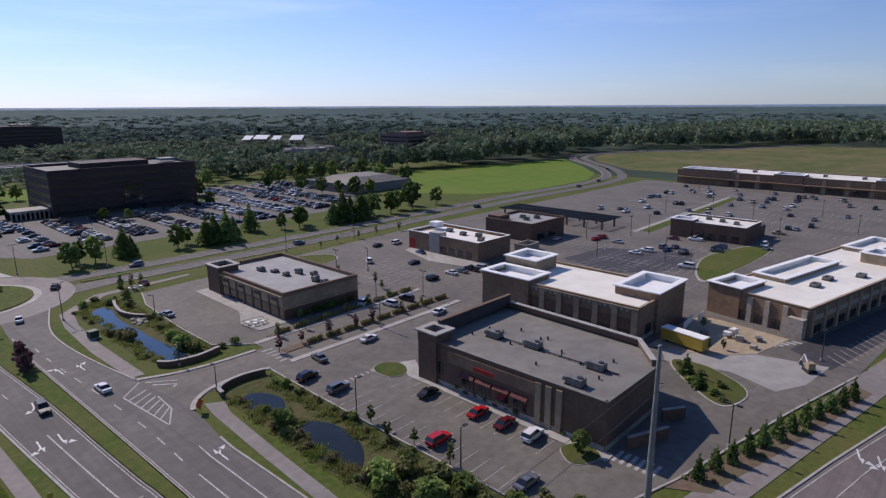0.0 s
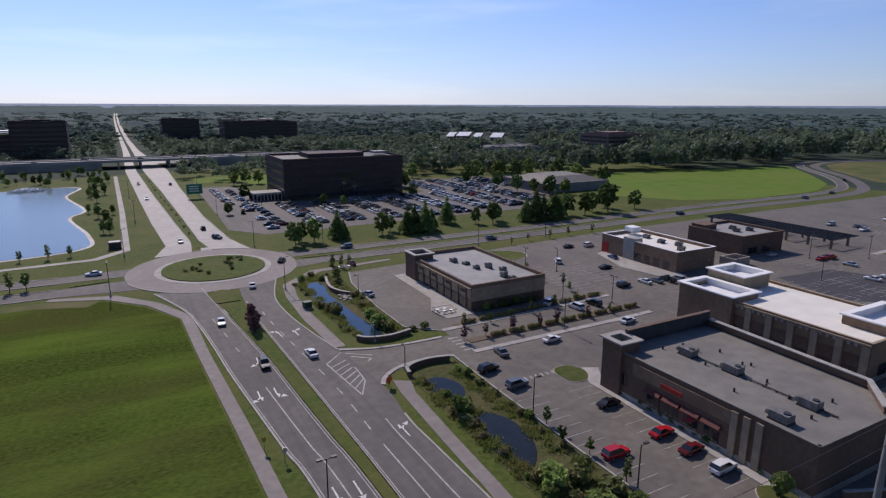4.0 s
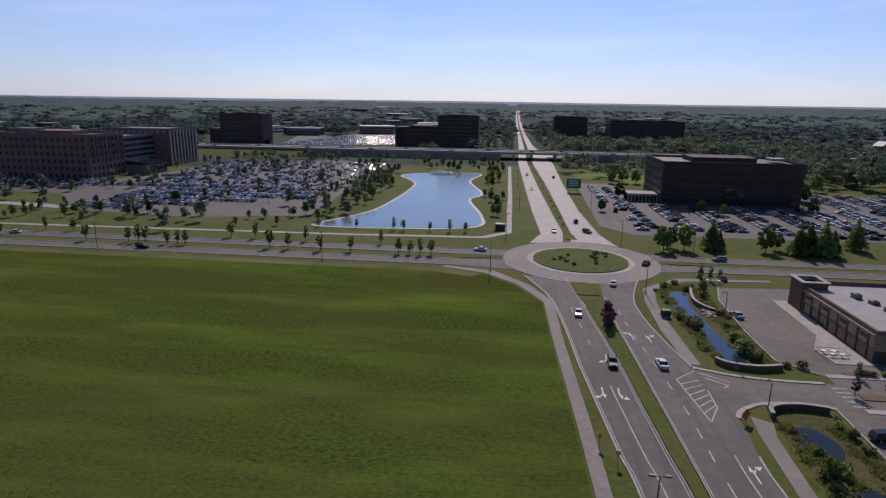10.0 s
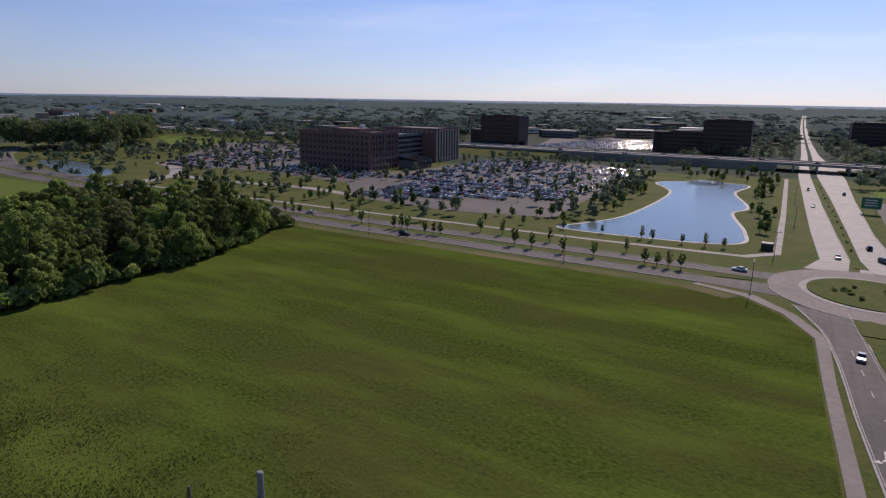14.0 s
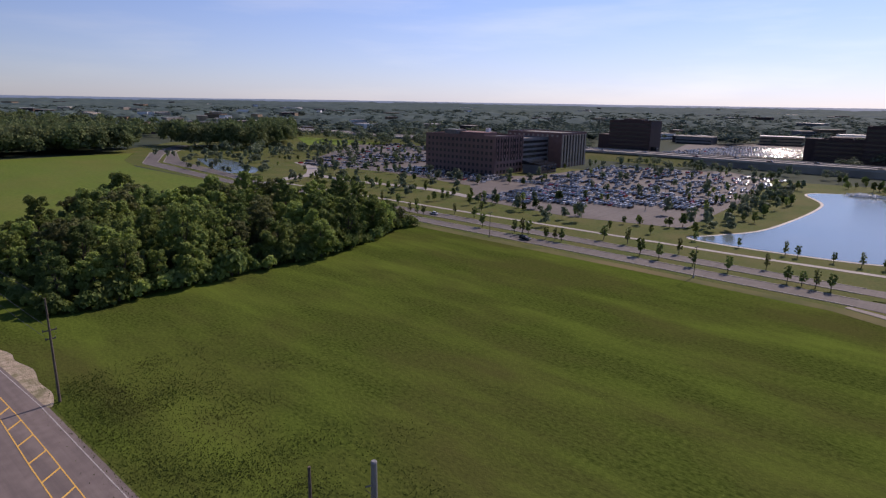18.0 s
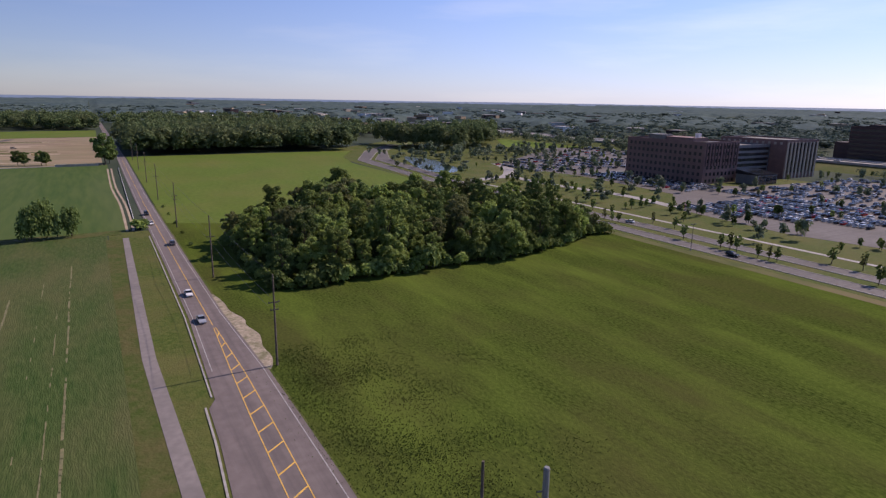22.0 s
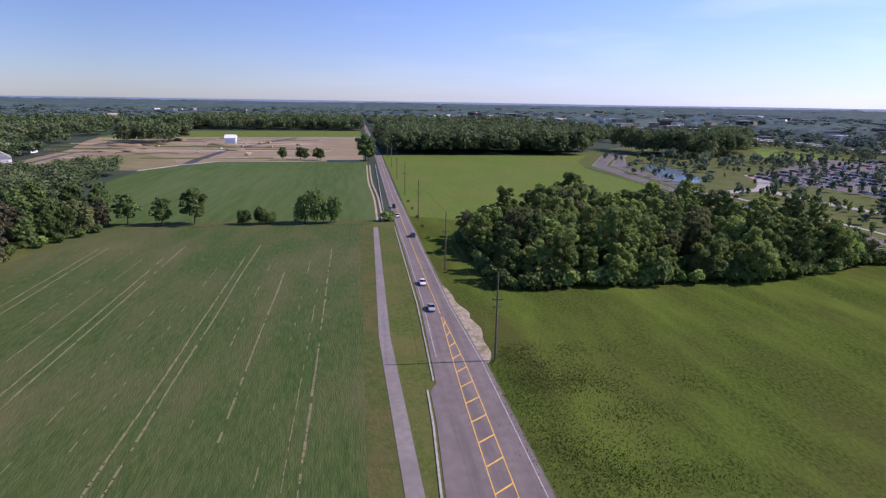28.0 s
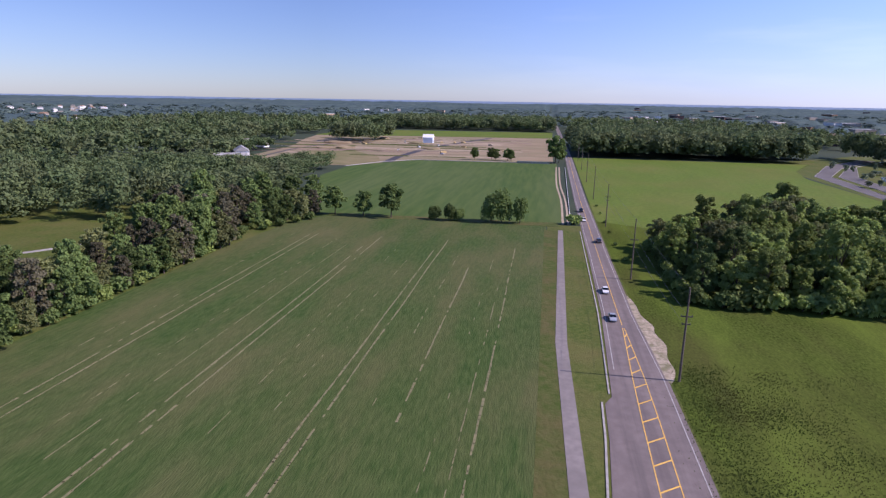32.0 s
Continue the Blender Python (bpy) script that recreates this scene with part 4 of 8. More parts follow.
structure("bank_field", prism(bmesh.new(), [(-900, -520), (-930, -505), (-990, -590), (-930, -610)], -0.03, 1.0), DRY, "dry strip field among woods", "field")
structure("bank_field_south", prism(bmesh.new(), [(-990, -830), (-1090, -830), (-1180, -960), (-1000, -960)], -0.03, 1.0), DRY, "dry strip field among woods", "field")
structure("resealed_car_park", prism(bmesh.new(), [(171, 86), (177, 108), (201, 106), (214, 77), (191, 70)], 0.0, 0.062), NEW_ASPHALT, "freshly sealed dark car park", "car park")
bm = bmesh.new()
for i in range(11):
    for k in range(3):
        x, y = 178 + 2.9 * i - 1.2 * k, 101 - 12 * k - 0.2 * i
        if x < 204 - 0.3 * k:
            box(bm, x, x + 0.14, y - 4.8, y, 0.05, 0.07)
structure("resealed_stall_lines", bm, WORN_PAINT, "thin white stall lines on dark asphalt", "road marking")
structure("long_walk_verge", line_strip(bmesh.new(), [(240, 107.6), (300, 109.4), (362, 111)], 5.5, 0.0, 0.1), GRASS, "grassy strip between car parks", "grass")
structure("long_walk", line_strip(bmesh.new(), [(236, 110.5), (300, 112), (362, 113.6)], 2.2, 0.0, 0.13), CONCRETE, "pale footpath between car parks", "path")
# the boulevard climbs with the land towards the horizon
for x0, x1, bend in ((12, 16.6, 0), (19.6, 25, 0)):
    bm = bmesh.new()
    far_pts = [(990 + 60 * k) for k in range(42)]
    left = [(x0 + 0.000004 * (y - 990) ** 2, y) for y in far_pts]
    right = [(x1 + 0.000004 * (y - 990) ** 2, y) for y in far_pts]
    ribbon(bm, left, right, -1.0, 0.0)
    for v in bm.verts:
        v.co.z += land_height(v.co.x, v.co.y) + 0.5
    structure("far_boulevard", bm, PALE_ROAD, "pale boulevard climbing to the horizon", "road")
structure("dry_meadow_edge", ribbon(bmesh.new(), [(-330, 190.7), (-165, 187.2), (-20, 185.2), (-7, 180.2)], [(-330, 187.5), (-165, 182.5), (-22, 180.5), (-10, 176)], -0.02, 0.042), WASTE, "dry rough strip along a meadow's far edge", "grass")

# ---- buildings ----
def shell(name, x0, x1, y0, y1, h, wall, roof, label, category="shop", parapet=0.7, cap=None, group=""):
    """A flat-roofed house: four walls, a roof slab and four parapets with copings, at its own corner's origin."""
    t = thing(name, (x0 + x1) / 2, (y0 + y1) / 2, 0, 0, label, category, group)
    a, b, w = (x1 - x0) / 2, (y1 - y0) / 2, 0.35
    zr = h - parapet
    part("wall", bx(-a, -a + w, -b, b, 0, h), wall, t)
    part("wall", bx(a - w, a, -b, b, 0, h), wall, t)
    part("wall", bx(-a + w, a - w, -b, -b + w, 0, h), wall, t)
    part("wall", bx(-a + w, a - w, b - w, b, 0, h), wall, t)
    part("roof", bx(-a + w, a - w, -b + w, b - w, zr - 0.4, zr), roof, t)
    cp = cap or KERB
    e = 0.12
    part("coping", bx(-a - e, -a + w + e, -b - e, b + e, h, h + 0.14), cp, t)
    part("coping", bx(a - w - e, a + e, -b - e, b + e, h, h + 0.14), cp, t)
    part("coping", bx(-a + w + e, a - w - e, -b - e, -b + w + e, h, h + 0.14), cp, t)
    part("coping", bx(-a + w + e, a - w - e, b - w - e, b + e, h, h + 0.14), cp, t)
    t["half"] = (a, b, h)
    return t


def on_face(t, side, s0, s1, z0, z1, d0, d1):
    """A box on the west or south face of t: s along the face in local metres, d0 to d1 out from it."""
    a, b, h = t["half"]
    if side == "w":
        return bx(-a - d1, -a - d0, s0, s1, z0, z1)
    if side == "e":
        return bx(a + d0, a + d1, s0, s1, z0, z1)
    if side == "n":
        return bx(s0, s1, b + d0, b + d1, z0, z1)
    return bx(s0, s1, -b - d1, -b - d0, z0, z1)


def window(t, side, s0, s1, z0, z1, frame_mat=None, mullions=1):
    w = part("window", on_face(t, side, s0, s1, z0, z1, -0.02, 0.06), frame_mat or DARK_METAL, t)
    n = mullions + 1
    for i in range(n):
        u0, u1 = s0 + (s1 - s0) * i / n + 0.07, s0 + (s1 - s0) * (i + 1) / n - 0.07
        part("pane", on_face(t, side, u0, u1, z0 + 0.1, z1 - 0.1, 0.06, 0.075), GLASS, w)
    return w


def awning(t, side, s0, s1, z, material, reach=1.3):
    a, b, h = t["half"]
    bm = on_face(t, side, s0, s1, z, z + 0.8, 0.02, reach)
    sx = -1 if side == "w" else 0
    for v in bm.verts:
        out = (-a - v.co.x) if side == "w" else (-b - v.co.y)
        if out > reach / 2 and v.co.z > z + 0.4:
            v.co.z = z + 0.15
    return part("awning", bm, material, t)


def rooftop_unit(x, y, z, sx=2.6, sy=1.8, h=1.4, rz=0):
    u = thing("rooftop_unit", x, y, z, rz, "grey metal rooftop air unit on a flat roof", "air unit", "rooftop units")
    part("casing", bx(-sx / 2, sx / 2, -sy / 2, sy / 2, 0.25, h), UNIT_GREY, u)
    part("hood", bx(sx / 2, sx / 2 + 0.7, -sy / 2 + .15, sy / 2 - .15, 0.5, h * 0.8, taper=0.1), UNIT_GREY, u)
    part("base", bx(-sx / 2 - .1, sx / 2 + .1, -sy / 2 - .1, sy / 2 + .1, 0, 0.25), DARK_METAL, u)
    bm = bmesh.new()
    tube(bm, (-sx / 4, 0, h), (-sx / 4, 0, h + 0.18), 0.5, 0.5, 10)
    part("fan_cowl", bm, DARK_METAL, u)
    return u


def pavilion(t, x0, x1, y0, y1, z0, z1, wall, cap, rim=1.1):
    """A raised corner block of a building with a broad flat cornice and a sunken roof, in world metres."""
    cx, cy = t.location.x, t.location.y
    x0, x1, y0, y1 = x0 - cx, x1 - cx, y0 - cy, y1 - cy
    deep = 1.3
    p = part("corner_tower", bx(x0, x1, y0, y1, z0, z1 - deep), wall, t)
    part("tower_roof", bx(x0 + 0.4, x1 - 0.4, y0 + 0.4, y1 - 0.4, z1 - deep, z1 - deep + 0.06), cap, p)
    o, th = 0.55, 0.45
    for u in ((x0, x0 + th, y0, y1), (x1 - th, x1, y0, y1), (x0 + th, x1 - th, y0, y0 + th), (x0 + th, x1 - th, y1 - th, y1)):
        part("parapet", bx(*u, z1 - deep + 0.01, z1 + 0.15), cap, p)
    r = rim * 0.75
    for u in ((x0 - o, x0 + r, y0 - o, y1 + o), (x1 - r, x1 + o, y0 - o, y1 + o), (x0 + r, x1 - r, y0 - o, y0 + r), (x0 + r, x1 - r, y1 - r, y1 + o)):
        part("cornice", bx(*u, z1 + 0.15, z1 + 0.42), cap, p)
    skin = bmesh.new()
    for u in ((x0 - 0.06, x0, y0 - 0.06, y1 + 0.06), (x1, x1 + 0.06, y0 - 0.06, y1 + 0.06), (x0, x1, y0 - 0.06, y0), (x0, x1, y1, y1 + 0.06)):
        box(skin, *u, z1 - deep - 0.3, z1 + 0.14)
    part("frieze", skin, wall, p)
    return p


# large brown shop with a dark front
def cut_corner_shell(name, x, y, pts, h, wall, roof, label, parapet, cap, half):
    """A flat-roofed house on any outline pts, anticlockwise round x, y: a wall and a coping on each side and a roof slab."""
    t = thing(name, x, y, 0, 0, label, "shop")
    inner = offset(pts + pts[:1], 0.35)[:-1]
    part("roof", prism(bmesh.new(), inner, h - parapet - 0.4, h - parapet), roof, t)
    for p, q in zip(pts, pts[1:] + pts[:1]):
        d = (Vector(q) - Vector(p)).normalized()
        n = Vector((-d.y, d.x))
        a, b = Vector(p) + d * 0.01, Vector(q) - d * 0.01
        for nm, m, lo, hi, z0, z1 in (("wall", wall, 0.0, 0.35, 0, h), ("coping", cap, -0.12, 0.47, h, h + 0.14)):
            part(nm, prism(bmesh.new(), [tuple(a + n * lo), tuple(b + n * lo), tuple(b + n * hi), tuple(a + n * hi)], z0, z1), m, t)
    t["half"] = half
    return t


cx, cy = 90, 58
s1 = cut_corner_shell("shop_building", cx, cy, [(-12.5, -19.5), (4.4, -19.5), (12.5, -13.0), (14.2, 19.5), (-12.5, 19.5)], 8.3, BRICK, GREY_ROOF, "brown brick shop with a flat grey roof and red sign", 0.35, GREY_ROOF, (12.5, 19.5, 8.3))
part("parapet_wall", bx(-8.8, 14.0, 18.5, 19.2, 8.46, 10.9), DARK_ROOF, s1)
part("parapet_coping", bx(-8.8, 14.2, 18.4, 19.3, 10.9, 11.02), BRICK, s1)
for z0, z1, w, m in ((8.46, 9.4, 0.7, BRICK), (9.4, 9.55, 1.1, KERB)):
    part("parapet_wall" if w < 1 else "parapet_coping", line_strip(bmesh.new(), [(4.6, -19.0), (12.1, -12.8), (13.7, 18.2)], w, z0, z1), m, s1)
pavilion(s1, 76.8, 81.2, 73.6, 78.3, 0.05, 9.8, BRICK, CONCRETE, 1.0)
for i, s in enumerate((-3.5, 0.4, 4.3, 8.2)):
    window(s1, "w", s - 1.4, s + 1.4, 0.5, 3.1, mullions=2)
    awning(s1, "w", s - 1.7, s + 1.7, 3.5, AWNING, 0.8)
window(s1, "w", 14.4, 17.2, 2.2, 4.6, mullions=2)
for s in (-11.2, -9.2, -7.2):
    part("pilaster", on_face(s1, "w", s - 0.55, s + 0.55, 0, 7.6, 0.0, 0.35), TAN, s1)
part("entrance_door", on_face(s1, "w", -9.6, -8.6, 0.05, 2.4, 0.0, 0.08), GLASS, s1)
part("sign_band", on_face(s1, "w", -6.5, 13.0, 5.2, 7.4, 0.0, 0.25), TAN_DARK, s1, "plain stone sign band")
part("sign", on_face(s1, "w", 2.2, 6.6, 5.5, 6.3, 0.25, 0.4), SIGN_RED, s1, "red shop sign shape")
part("base_course", on_face(s1, "w", -19.4, 19.4, 0, 0.9, 0.0, 0.12), STONE, s1)
part("base_course", on_face(s1, "s", -12.4, 4.2, 0, 0.9, 0.0, 0.12), STONE, s1)
for ends in ([(92.5, 36), (96, 33.6)], [(80.5, 36.3), (87.7, 33)]):
    ends = [(x - cx, y - cy) for x, y in ends]
    yard = part("yard_wall", line_strip(bmesh.new(), ends, 0.4, 0, 2.1), BRICK, s1)
    part("coping", line_strip(bmesh.new(), ends, 0.55, 2.1, 2.24), KERB, yard)
for ux, uy in ((87.6, 68), (88.4, 59.4), (87.8, 46), (80.2, 45.6)):
    rooftop_unit(ux, uy, 7.95, 2.9, 1.8, 1.4, 90)
for i in range(16):
    v = thing("roof_vent", 82 + 14 * rng_val(i, 1), 43 + 31 * rng_val(i, 2), 7.95, 0, "small dark roof vent pipe", "vent", "roof vents")
    part("pipe", tube(bmesh.new(), (0, 0, 0), (0, 0, 0.6), 0.18, 0.18), DARK_METAL, v)
pipe = thing("gas_pipe", 88, 53, 7.95, 0, "long dark gas pipe on roof blocks", "pipe")
part("run", tube(bmesh.new(), (0, -11, 0.25), (0, 16, 0.25), 0.12, 0.12), DARK_METAL, pipe)
for i in range(12):
    part("block", bx(-0.2, 0.2, -10.5 + i * 2.2, -10.2 + i * 2.2, 0, 0.16), WOOD_POLE, pipe)

# shop row by the roundabout
s2 = shell("shop_building", 77.0, 100.5, 126, 163.5, 6.9, TAN_DARK, PALE_ROOF, "tan shop row with a pale flat roof and shopfronts", parapet=0.8, cap=BRICK)
pavilion(s2, 76.4, 82.4, 157.5, 164.3, 0.05, 7.7, BRICK, CONCRETE, 0.9)
for k in range(8):
    s = -16 + 4.1 * k
    window(s2, "w", s, s + 3.1, 0.3, 2.9, mullions=2)
    part("pilaster", on_face(s2, "w", s - 0.75, s - 0.15, 0, 5.6, 0.0, 0.3), BRICK, s2)
    if k % 2 == 0:
        part("shop_sign", on_face(s2, "w", s + 0.3, s + 2.6, 4.3, 5.1, 0.0, 0.18), DARK_METAL, s2)
part("cornice", on_face(s2, "w", -18.6, 14, 5.7, 6.1, 0.0, 0.45), TAN, s2)
part("cornice", on_face(s2, "s", -11.7, 11.7, 5.7, 6.1, 0.0, 0.45), TAN, s2)
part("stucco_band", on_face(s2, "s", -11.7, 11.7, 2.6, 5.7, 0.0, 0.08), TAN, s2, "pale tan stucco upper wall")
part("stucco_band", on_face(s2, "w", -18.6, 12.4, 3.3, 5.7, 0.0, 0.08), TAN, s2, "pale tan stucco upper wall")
part("base_course", on_face(s2, "s", -11.7, 11.7, 0, 2.6, 0.0, 0.1), BRICK, s2)
for ux, uy in ((86.4, 151.8), (88.2, 147.6), (88.4, 142), (92, 141.2), (94, 136.8), (90.6, 131.2), (91.6, 128.6)):
    rooftop_unit(ux, uy, 6.1, 1.3 + 1.3 * rng_val(uy, 1), 1.1 + 0.7 * rng_val(uy, 2), 0.8 + 0.7 * rng_val(uy, 3), 90 + 8 * rng_val(ux, 4))

# restaurants
s3 = shell("restaurant", 153, 171, 126.5, 160, 6.7, TAN_DARK, WHITE_ROOF, "restaurant with white-edged parapet and red side", "restaurant", parapet=1.0, cap=WHITE_WALL)
part("corner_block", bx(-9.3, -5.5, 1, 6, 0.02, 7.6), CONCRETE, s3)
part("red_panel", on_face(s3, "w", 13.4, 16.4, 0.2, 4.0, 0.0, 0.15), SIGN_RED, s3, "dark red wall panel")
part("roof_block", bx(1, 5, 12, 16, 6.9, 8.6), WHITE_WALL, s3)
for k in range(4):
    window(s3, "w", -14 + 4 * k, -11.4 + 4 * k, 0.6, 3.0)
for ux, uy in ((164.5, 150), (163, 142), (164.7, 136), (160, 131)):
    rooftop_unit(ux, uy, 5.8, 2.0, 1.6, 1.2)
s4 = shell("restaurant", 190.5, 213.5, 130.5, 153.5, 7.2, BRICK, PALE_ROOF, "dark brick restaurant with a pale flat roof", "restaurant", parapet=0.8, cap=BRICK)
part("stair_block", bx(-10.5, -4, 5, 11, 6.0, 8.3), BRICK, s4)
window(s4, "s", -8, -3, 0.5, 2.9)
window(s4, "s", 0, 5, 0.5, 2.9)
for ux, uy in ((200, 140), (203, 144), (206, 139)):
    rooftop_unit(ux, uy, 6.5, 2.0, 1.6, 1.2)
yard = thing("service_yard", 180, 128, 0, 0, "pale walled bin yard beside a restaurant", "yard wall")
for u in ((-4, 4, -0.2, 0.2), (-4, -3.6, -5, -0.2), (3.6, 4, -5, -0.2), (-4, 4, -5.4, -5)):
    part("wall", bx(*u, 0, 2.6), STONE, yard)

# white-roofed shops with corner towers
s5 = shell("shop_building", 122.0, 145.0, 54.5, 97.5, 8.2, TAN_DARK, WHITE_ROOF, "tan brick shop with white roof and corner towers", parapet=0.5, cap=TAN)
pavilion(s5, 120.8, 130.0, 83.5, 98.2, 0.05, 9.0, TAN_DARK, WHITE_WALL, 1.3)
pavilion(s5, 130.0, 145.6, 53.8, 64.5, 0.05, 9.6, TAN_DARK, WHITE_WALL, 1.3)
pavilion(s5, 131.5, 141.5, 88.5, 98.6, 7.8, 11.0, TAN, WHITE_WALL, 1.2)
for k in range(7):
    s = -20.6 + 4.9 * k
    part("pilaster", on_face(s5, "w", s - 0.7, s + 0.7, 0, 7.4, 0.0, 0.4), TAN, s5)
    if k < 6:
        part("recess_panel", on_face(s5, "w", s + 1.0, s + 3.9, 1.0, 5.2, 0.0, 0.05), BRICK, s5)
        window(s5, "w", s + 1.2, s + 3.7, 0.4, 2.6)
for k in range(22):
    part("dentil", on_face(s5, "w", -19 + k * 1.35, -18.4 + k * 1.35, 6.9, 7.5, 0.0, 0.25), KERB, s5)
part("cornice", on_face(s5, "w", -21.4, 12.8, 7.5, 7.9, 0.0, 0.4), TAN, s5)
for k in range(3):
    window(s5, "s", -8 + 6 * k, -5 + 6 * k, 0.5, 3.4)
part("base_course", on_face(s5, "s", -11, 11, 0, 1.0, 0.0, 0.12), STONE, s5)
s6 = shell("shop_building", 146.0, 240, 24.5, 48.0, 8.6, TAN_DARK, WHITE_ROOF, "long tan shop row with a bright white roof", parapet=0.4, cap=TAN)
pavilion(s6, 145.4, 156.8, 40.5, 48.8, 0.05, 9.5, TAN_DARK, WHITE_WALL, 1.2)
pavilion(s6, 163.0, 194.0, 38.5, 46.5, 8.0, 9.4, TAN, WHITE_WALL, 1.2)
pavilion(s6, 203.0, 211.5, 27.0, 36.5, 8.0, 11.6, TAN, WHITE_WALL, 1.2)
pavilion(s6, 216, 239, 38, 46.5, 8.0, 9.4, TAN, WHITE_WALL, 1.2)
for k in range(5):
    s = -10.8 + 4.2 * k
    part("pilaster", on_face(s6, "w", s - 0.6, s + 0.6, 0, 7.8, 0.0, 0.4), STONE, s6)
    window(s6, "w", s + 0.9, s + 3.0, 0.4, 3.0)
for k in range(14):
    s = -45.5 + 6.2 * k
    part("pilaster", on_face(s6, "s", s - 0.6, s + 0.6, 0, 7.8, 0.0, 0.4), TAN, s6)
    window(s6, "s", s + 1.2, s + 5.0, 0.4, 3.0)
part("portal", on_face(s6, "w", -11.6, -8.0, 0, 5.6, 0.4, 2.2), STONE, s6)
part("sign_band", on_face(s6, "s", -46, 46, 4.6, 6.0, 0.0, 0.15), STONE, s6)
s6.matrix_basis = pose(198.9, 29.1, 0, 0, 0, -12) @ Matrix.Diagonal((1, 1, 0.82, 1))
for ux, uy in ((172, 31), (181, 30), (190, 24), (226, 22)):
    rooftop_unit(ux, uy, 6.76, 2.4, 1.8, 1.0, -12)
s7 = shell("shop_building", 239.5, 258.5, 68, 96, 6.6, BRICK, WHITE_ROOF, "small brick shop with a white flat roof", parapet=0.6, cap=WHITE_WALL)
pavilion(s7, 239, 246, 88, 96.4, 0.05, 7.0, BRICK, WHITE_WALL, 0.8)
for k in range(5):
    window(s7, "w", -12 + 4.4 * k, -9 + 4.4 * k, 0.4, 2.8)
part("side_screen", bx(9.7, 16, -14, -8, 0, 4.5), DARK_METAL, s7)
for ux, uy in ((250, 80), (252, 86), (248, 74)):
    rooftop_unit(ux, uy, 6.1, 2.0, 1.6, 1.1)
s8 = shell("retail_hall", 411, 445, -70, 164, 9.0, TAN_DARK, WHITE_ROOF, "long tan retail hall with a white flat roof", parapet=0.5, cap=TAN)
for k in range(19):
    s = -114 + 12 * k
    part("pilaster", on_face(s8, "w", s - 1, s + 1, 0, 8, 0.0, 0.5), TAN, s8)
    window(s8, "w", s + 2, s + 10, 0.5, 3.5, mullions=3)
part("canopy", on_face(s8, "w", -116, 116, 4.2, 4.8, 0.0, 3.0), TAN_DARK, s8)
for y0, y1 in ((88, 104), (36, 52), (130, 160), (-20, 10)):
    pavilion(s8, 410.4, 424, y0, y1, 0.05, 9.9, TAN_DARK, WHITE_WALL, 1.2)
for k in range(10):
    rooftop_unit(428, -40 + 20 * k, 8.55, 3, 2, 1.3)

# pergola-like carport
cp = thing("carport", 236, 148, 0, 0, "long open steel carport with slatted roof", "carport")
for k in range(7):
    for xx in (-5.5, 5.5):
        part("post", bx(xx - 0.35, xx + 0.35, -26 + 8.6 * k, -25.3 + 8.6 * k, 0, 3.6), TAN_DARK, cp)
for k in range(9):
    part("beam", bx(-7.6 + 1.9 * k, -7.35 + 1.9 * k, -28, 28, 3.9, 4.3), DARK_METAL, cp)
for k in range(7):
    part("cross_beam", bx(-7.6, 7.6, -26 + 8.6 * k, -25.4 + 8.6 * k, 3.6, 3.9), DARK_METAL, cp)


# ---- offices ----
def office(name, x0, x1, y0, y1, storeys, h, wall, label, category="office", sides=("w", "s")):
    t = shell(name, x0, x1, y0, y1, h, wall, DARK_ROOF, label, category, parapet=1.0, cap=wall)
    a, b, _ = t["half"]
    fh = (h - 1.2) / storeys
    for side in sides:
        e = b if side in "we" else a
        for k in range(storeys):
            z0 = k * fh + 1.0
            if category == "hospital":
                n = int(2 * e / 4.2)
                for i in range(n):
                    u = -e + 1.6 + (2 * e - 3.2) * (i + 0.5) / n
                    part("window", on_face(t, side, u - 0.95, u + 0.95, z0, z0 + fh * 0.5, -0.05, 0.06), GLASS_DARK, t)
                continue
            w = part("window_band", on_face(t, side, -e + 1.2, e - 1.2, z0, z0 + fh * 0.45, 0.0, 0.06), DARK_METAL, t)
            n = max(int(2 * e / 6), 2)
            for i in range(n):
                u0 = -e + 1.2 + (2 * e - 2.4) * i / n
                part("pane", on_face(t, side, u0 + 0.15, u0 + (2 * e - 2.4) / n - 0.15, z0 + 0.12, z0 + fh * 0.45 - 0.12, 0.06, 0.08), GLASS_DARK, w)
    part("plant_room", bx(-a * 0.5, a * 0.45, -b * 0.4, b * 0.5, h - 1.0, h + 1.6), wall, t)
    return t


o1 = office("office_building", 81, 152, 330, 372, 5, 22.5, DARK_BRICK, "dark red brick office block with window bands")
part("glass_entrance", on_face(o1, "s", -3, 7, 0, 13, 0.0, 0.5), GLASS, o1)
part("roof_unit", bx(24, 32, -6, 2, 22.7, 24), PALE_ROOF, o1, "pale roof plant box")
office("office_building", -80, -35, 678, 708, 8, 35.5, DARK_BRICK, "dark brick office tower beyond a highway")
part("low_wing", bx(-30, -16, -8, 8, 0, 22), DARK_BRICK, office("office_building", -122, -80.5, 690, 715, 5, 22, DARK_BRICK, "lower dark office wing beside a tower"))
tb = office("office_building", -304, -258, 618, 646, 8, 35.2, DARK_BRICK, "dark brick office tower with low wing")
part("low_wing", bx(-36, -23.2, -12, 8, 0, 20), DARK_BRICK, tb)
part("glass_atrium", bx(23.2, 29, -10, -4, 0, 9), GLASS, tb)
ho = office("hospital", -330, -262, 355, 391, 6, 28.0, HOSP_BRICK, "large red brick hospital with pale vertical piers", "hospital", ("s", "e"))
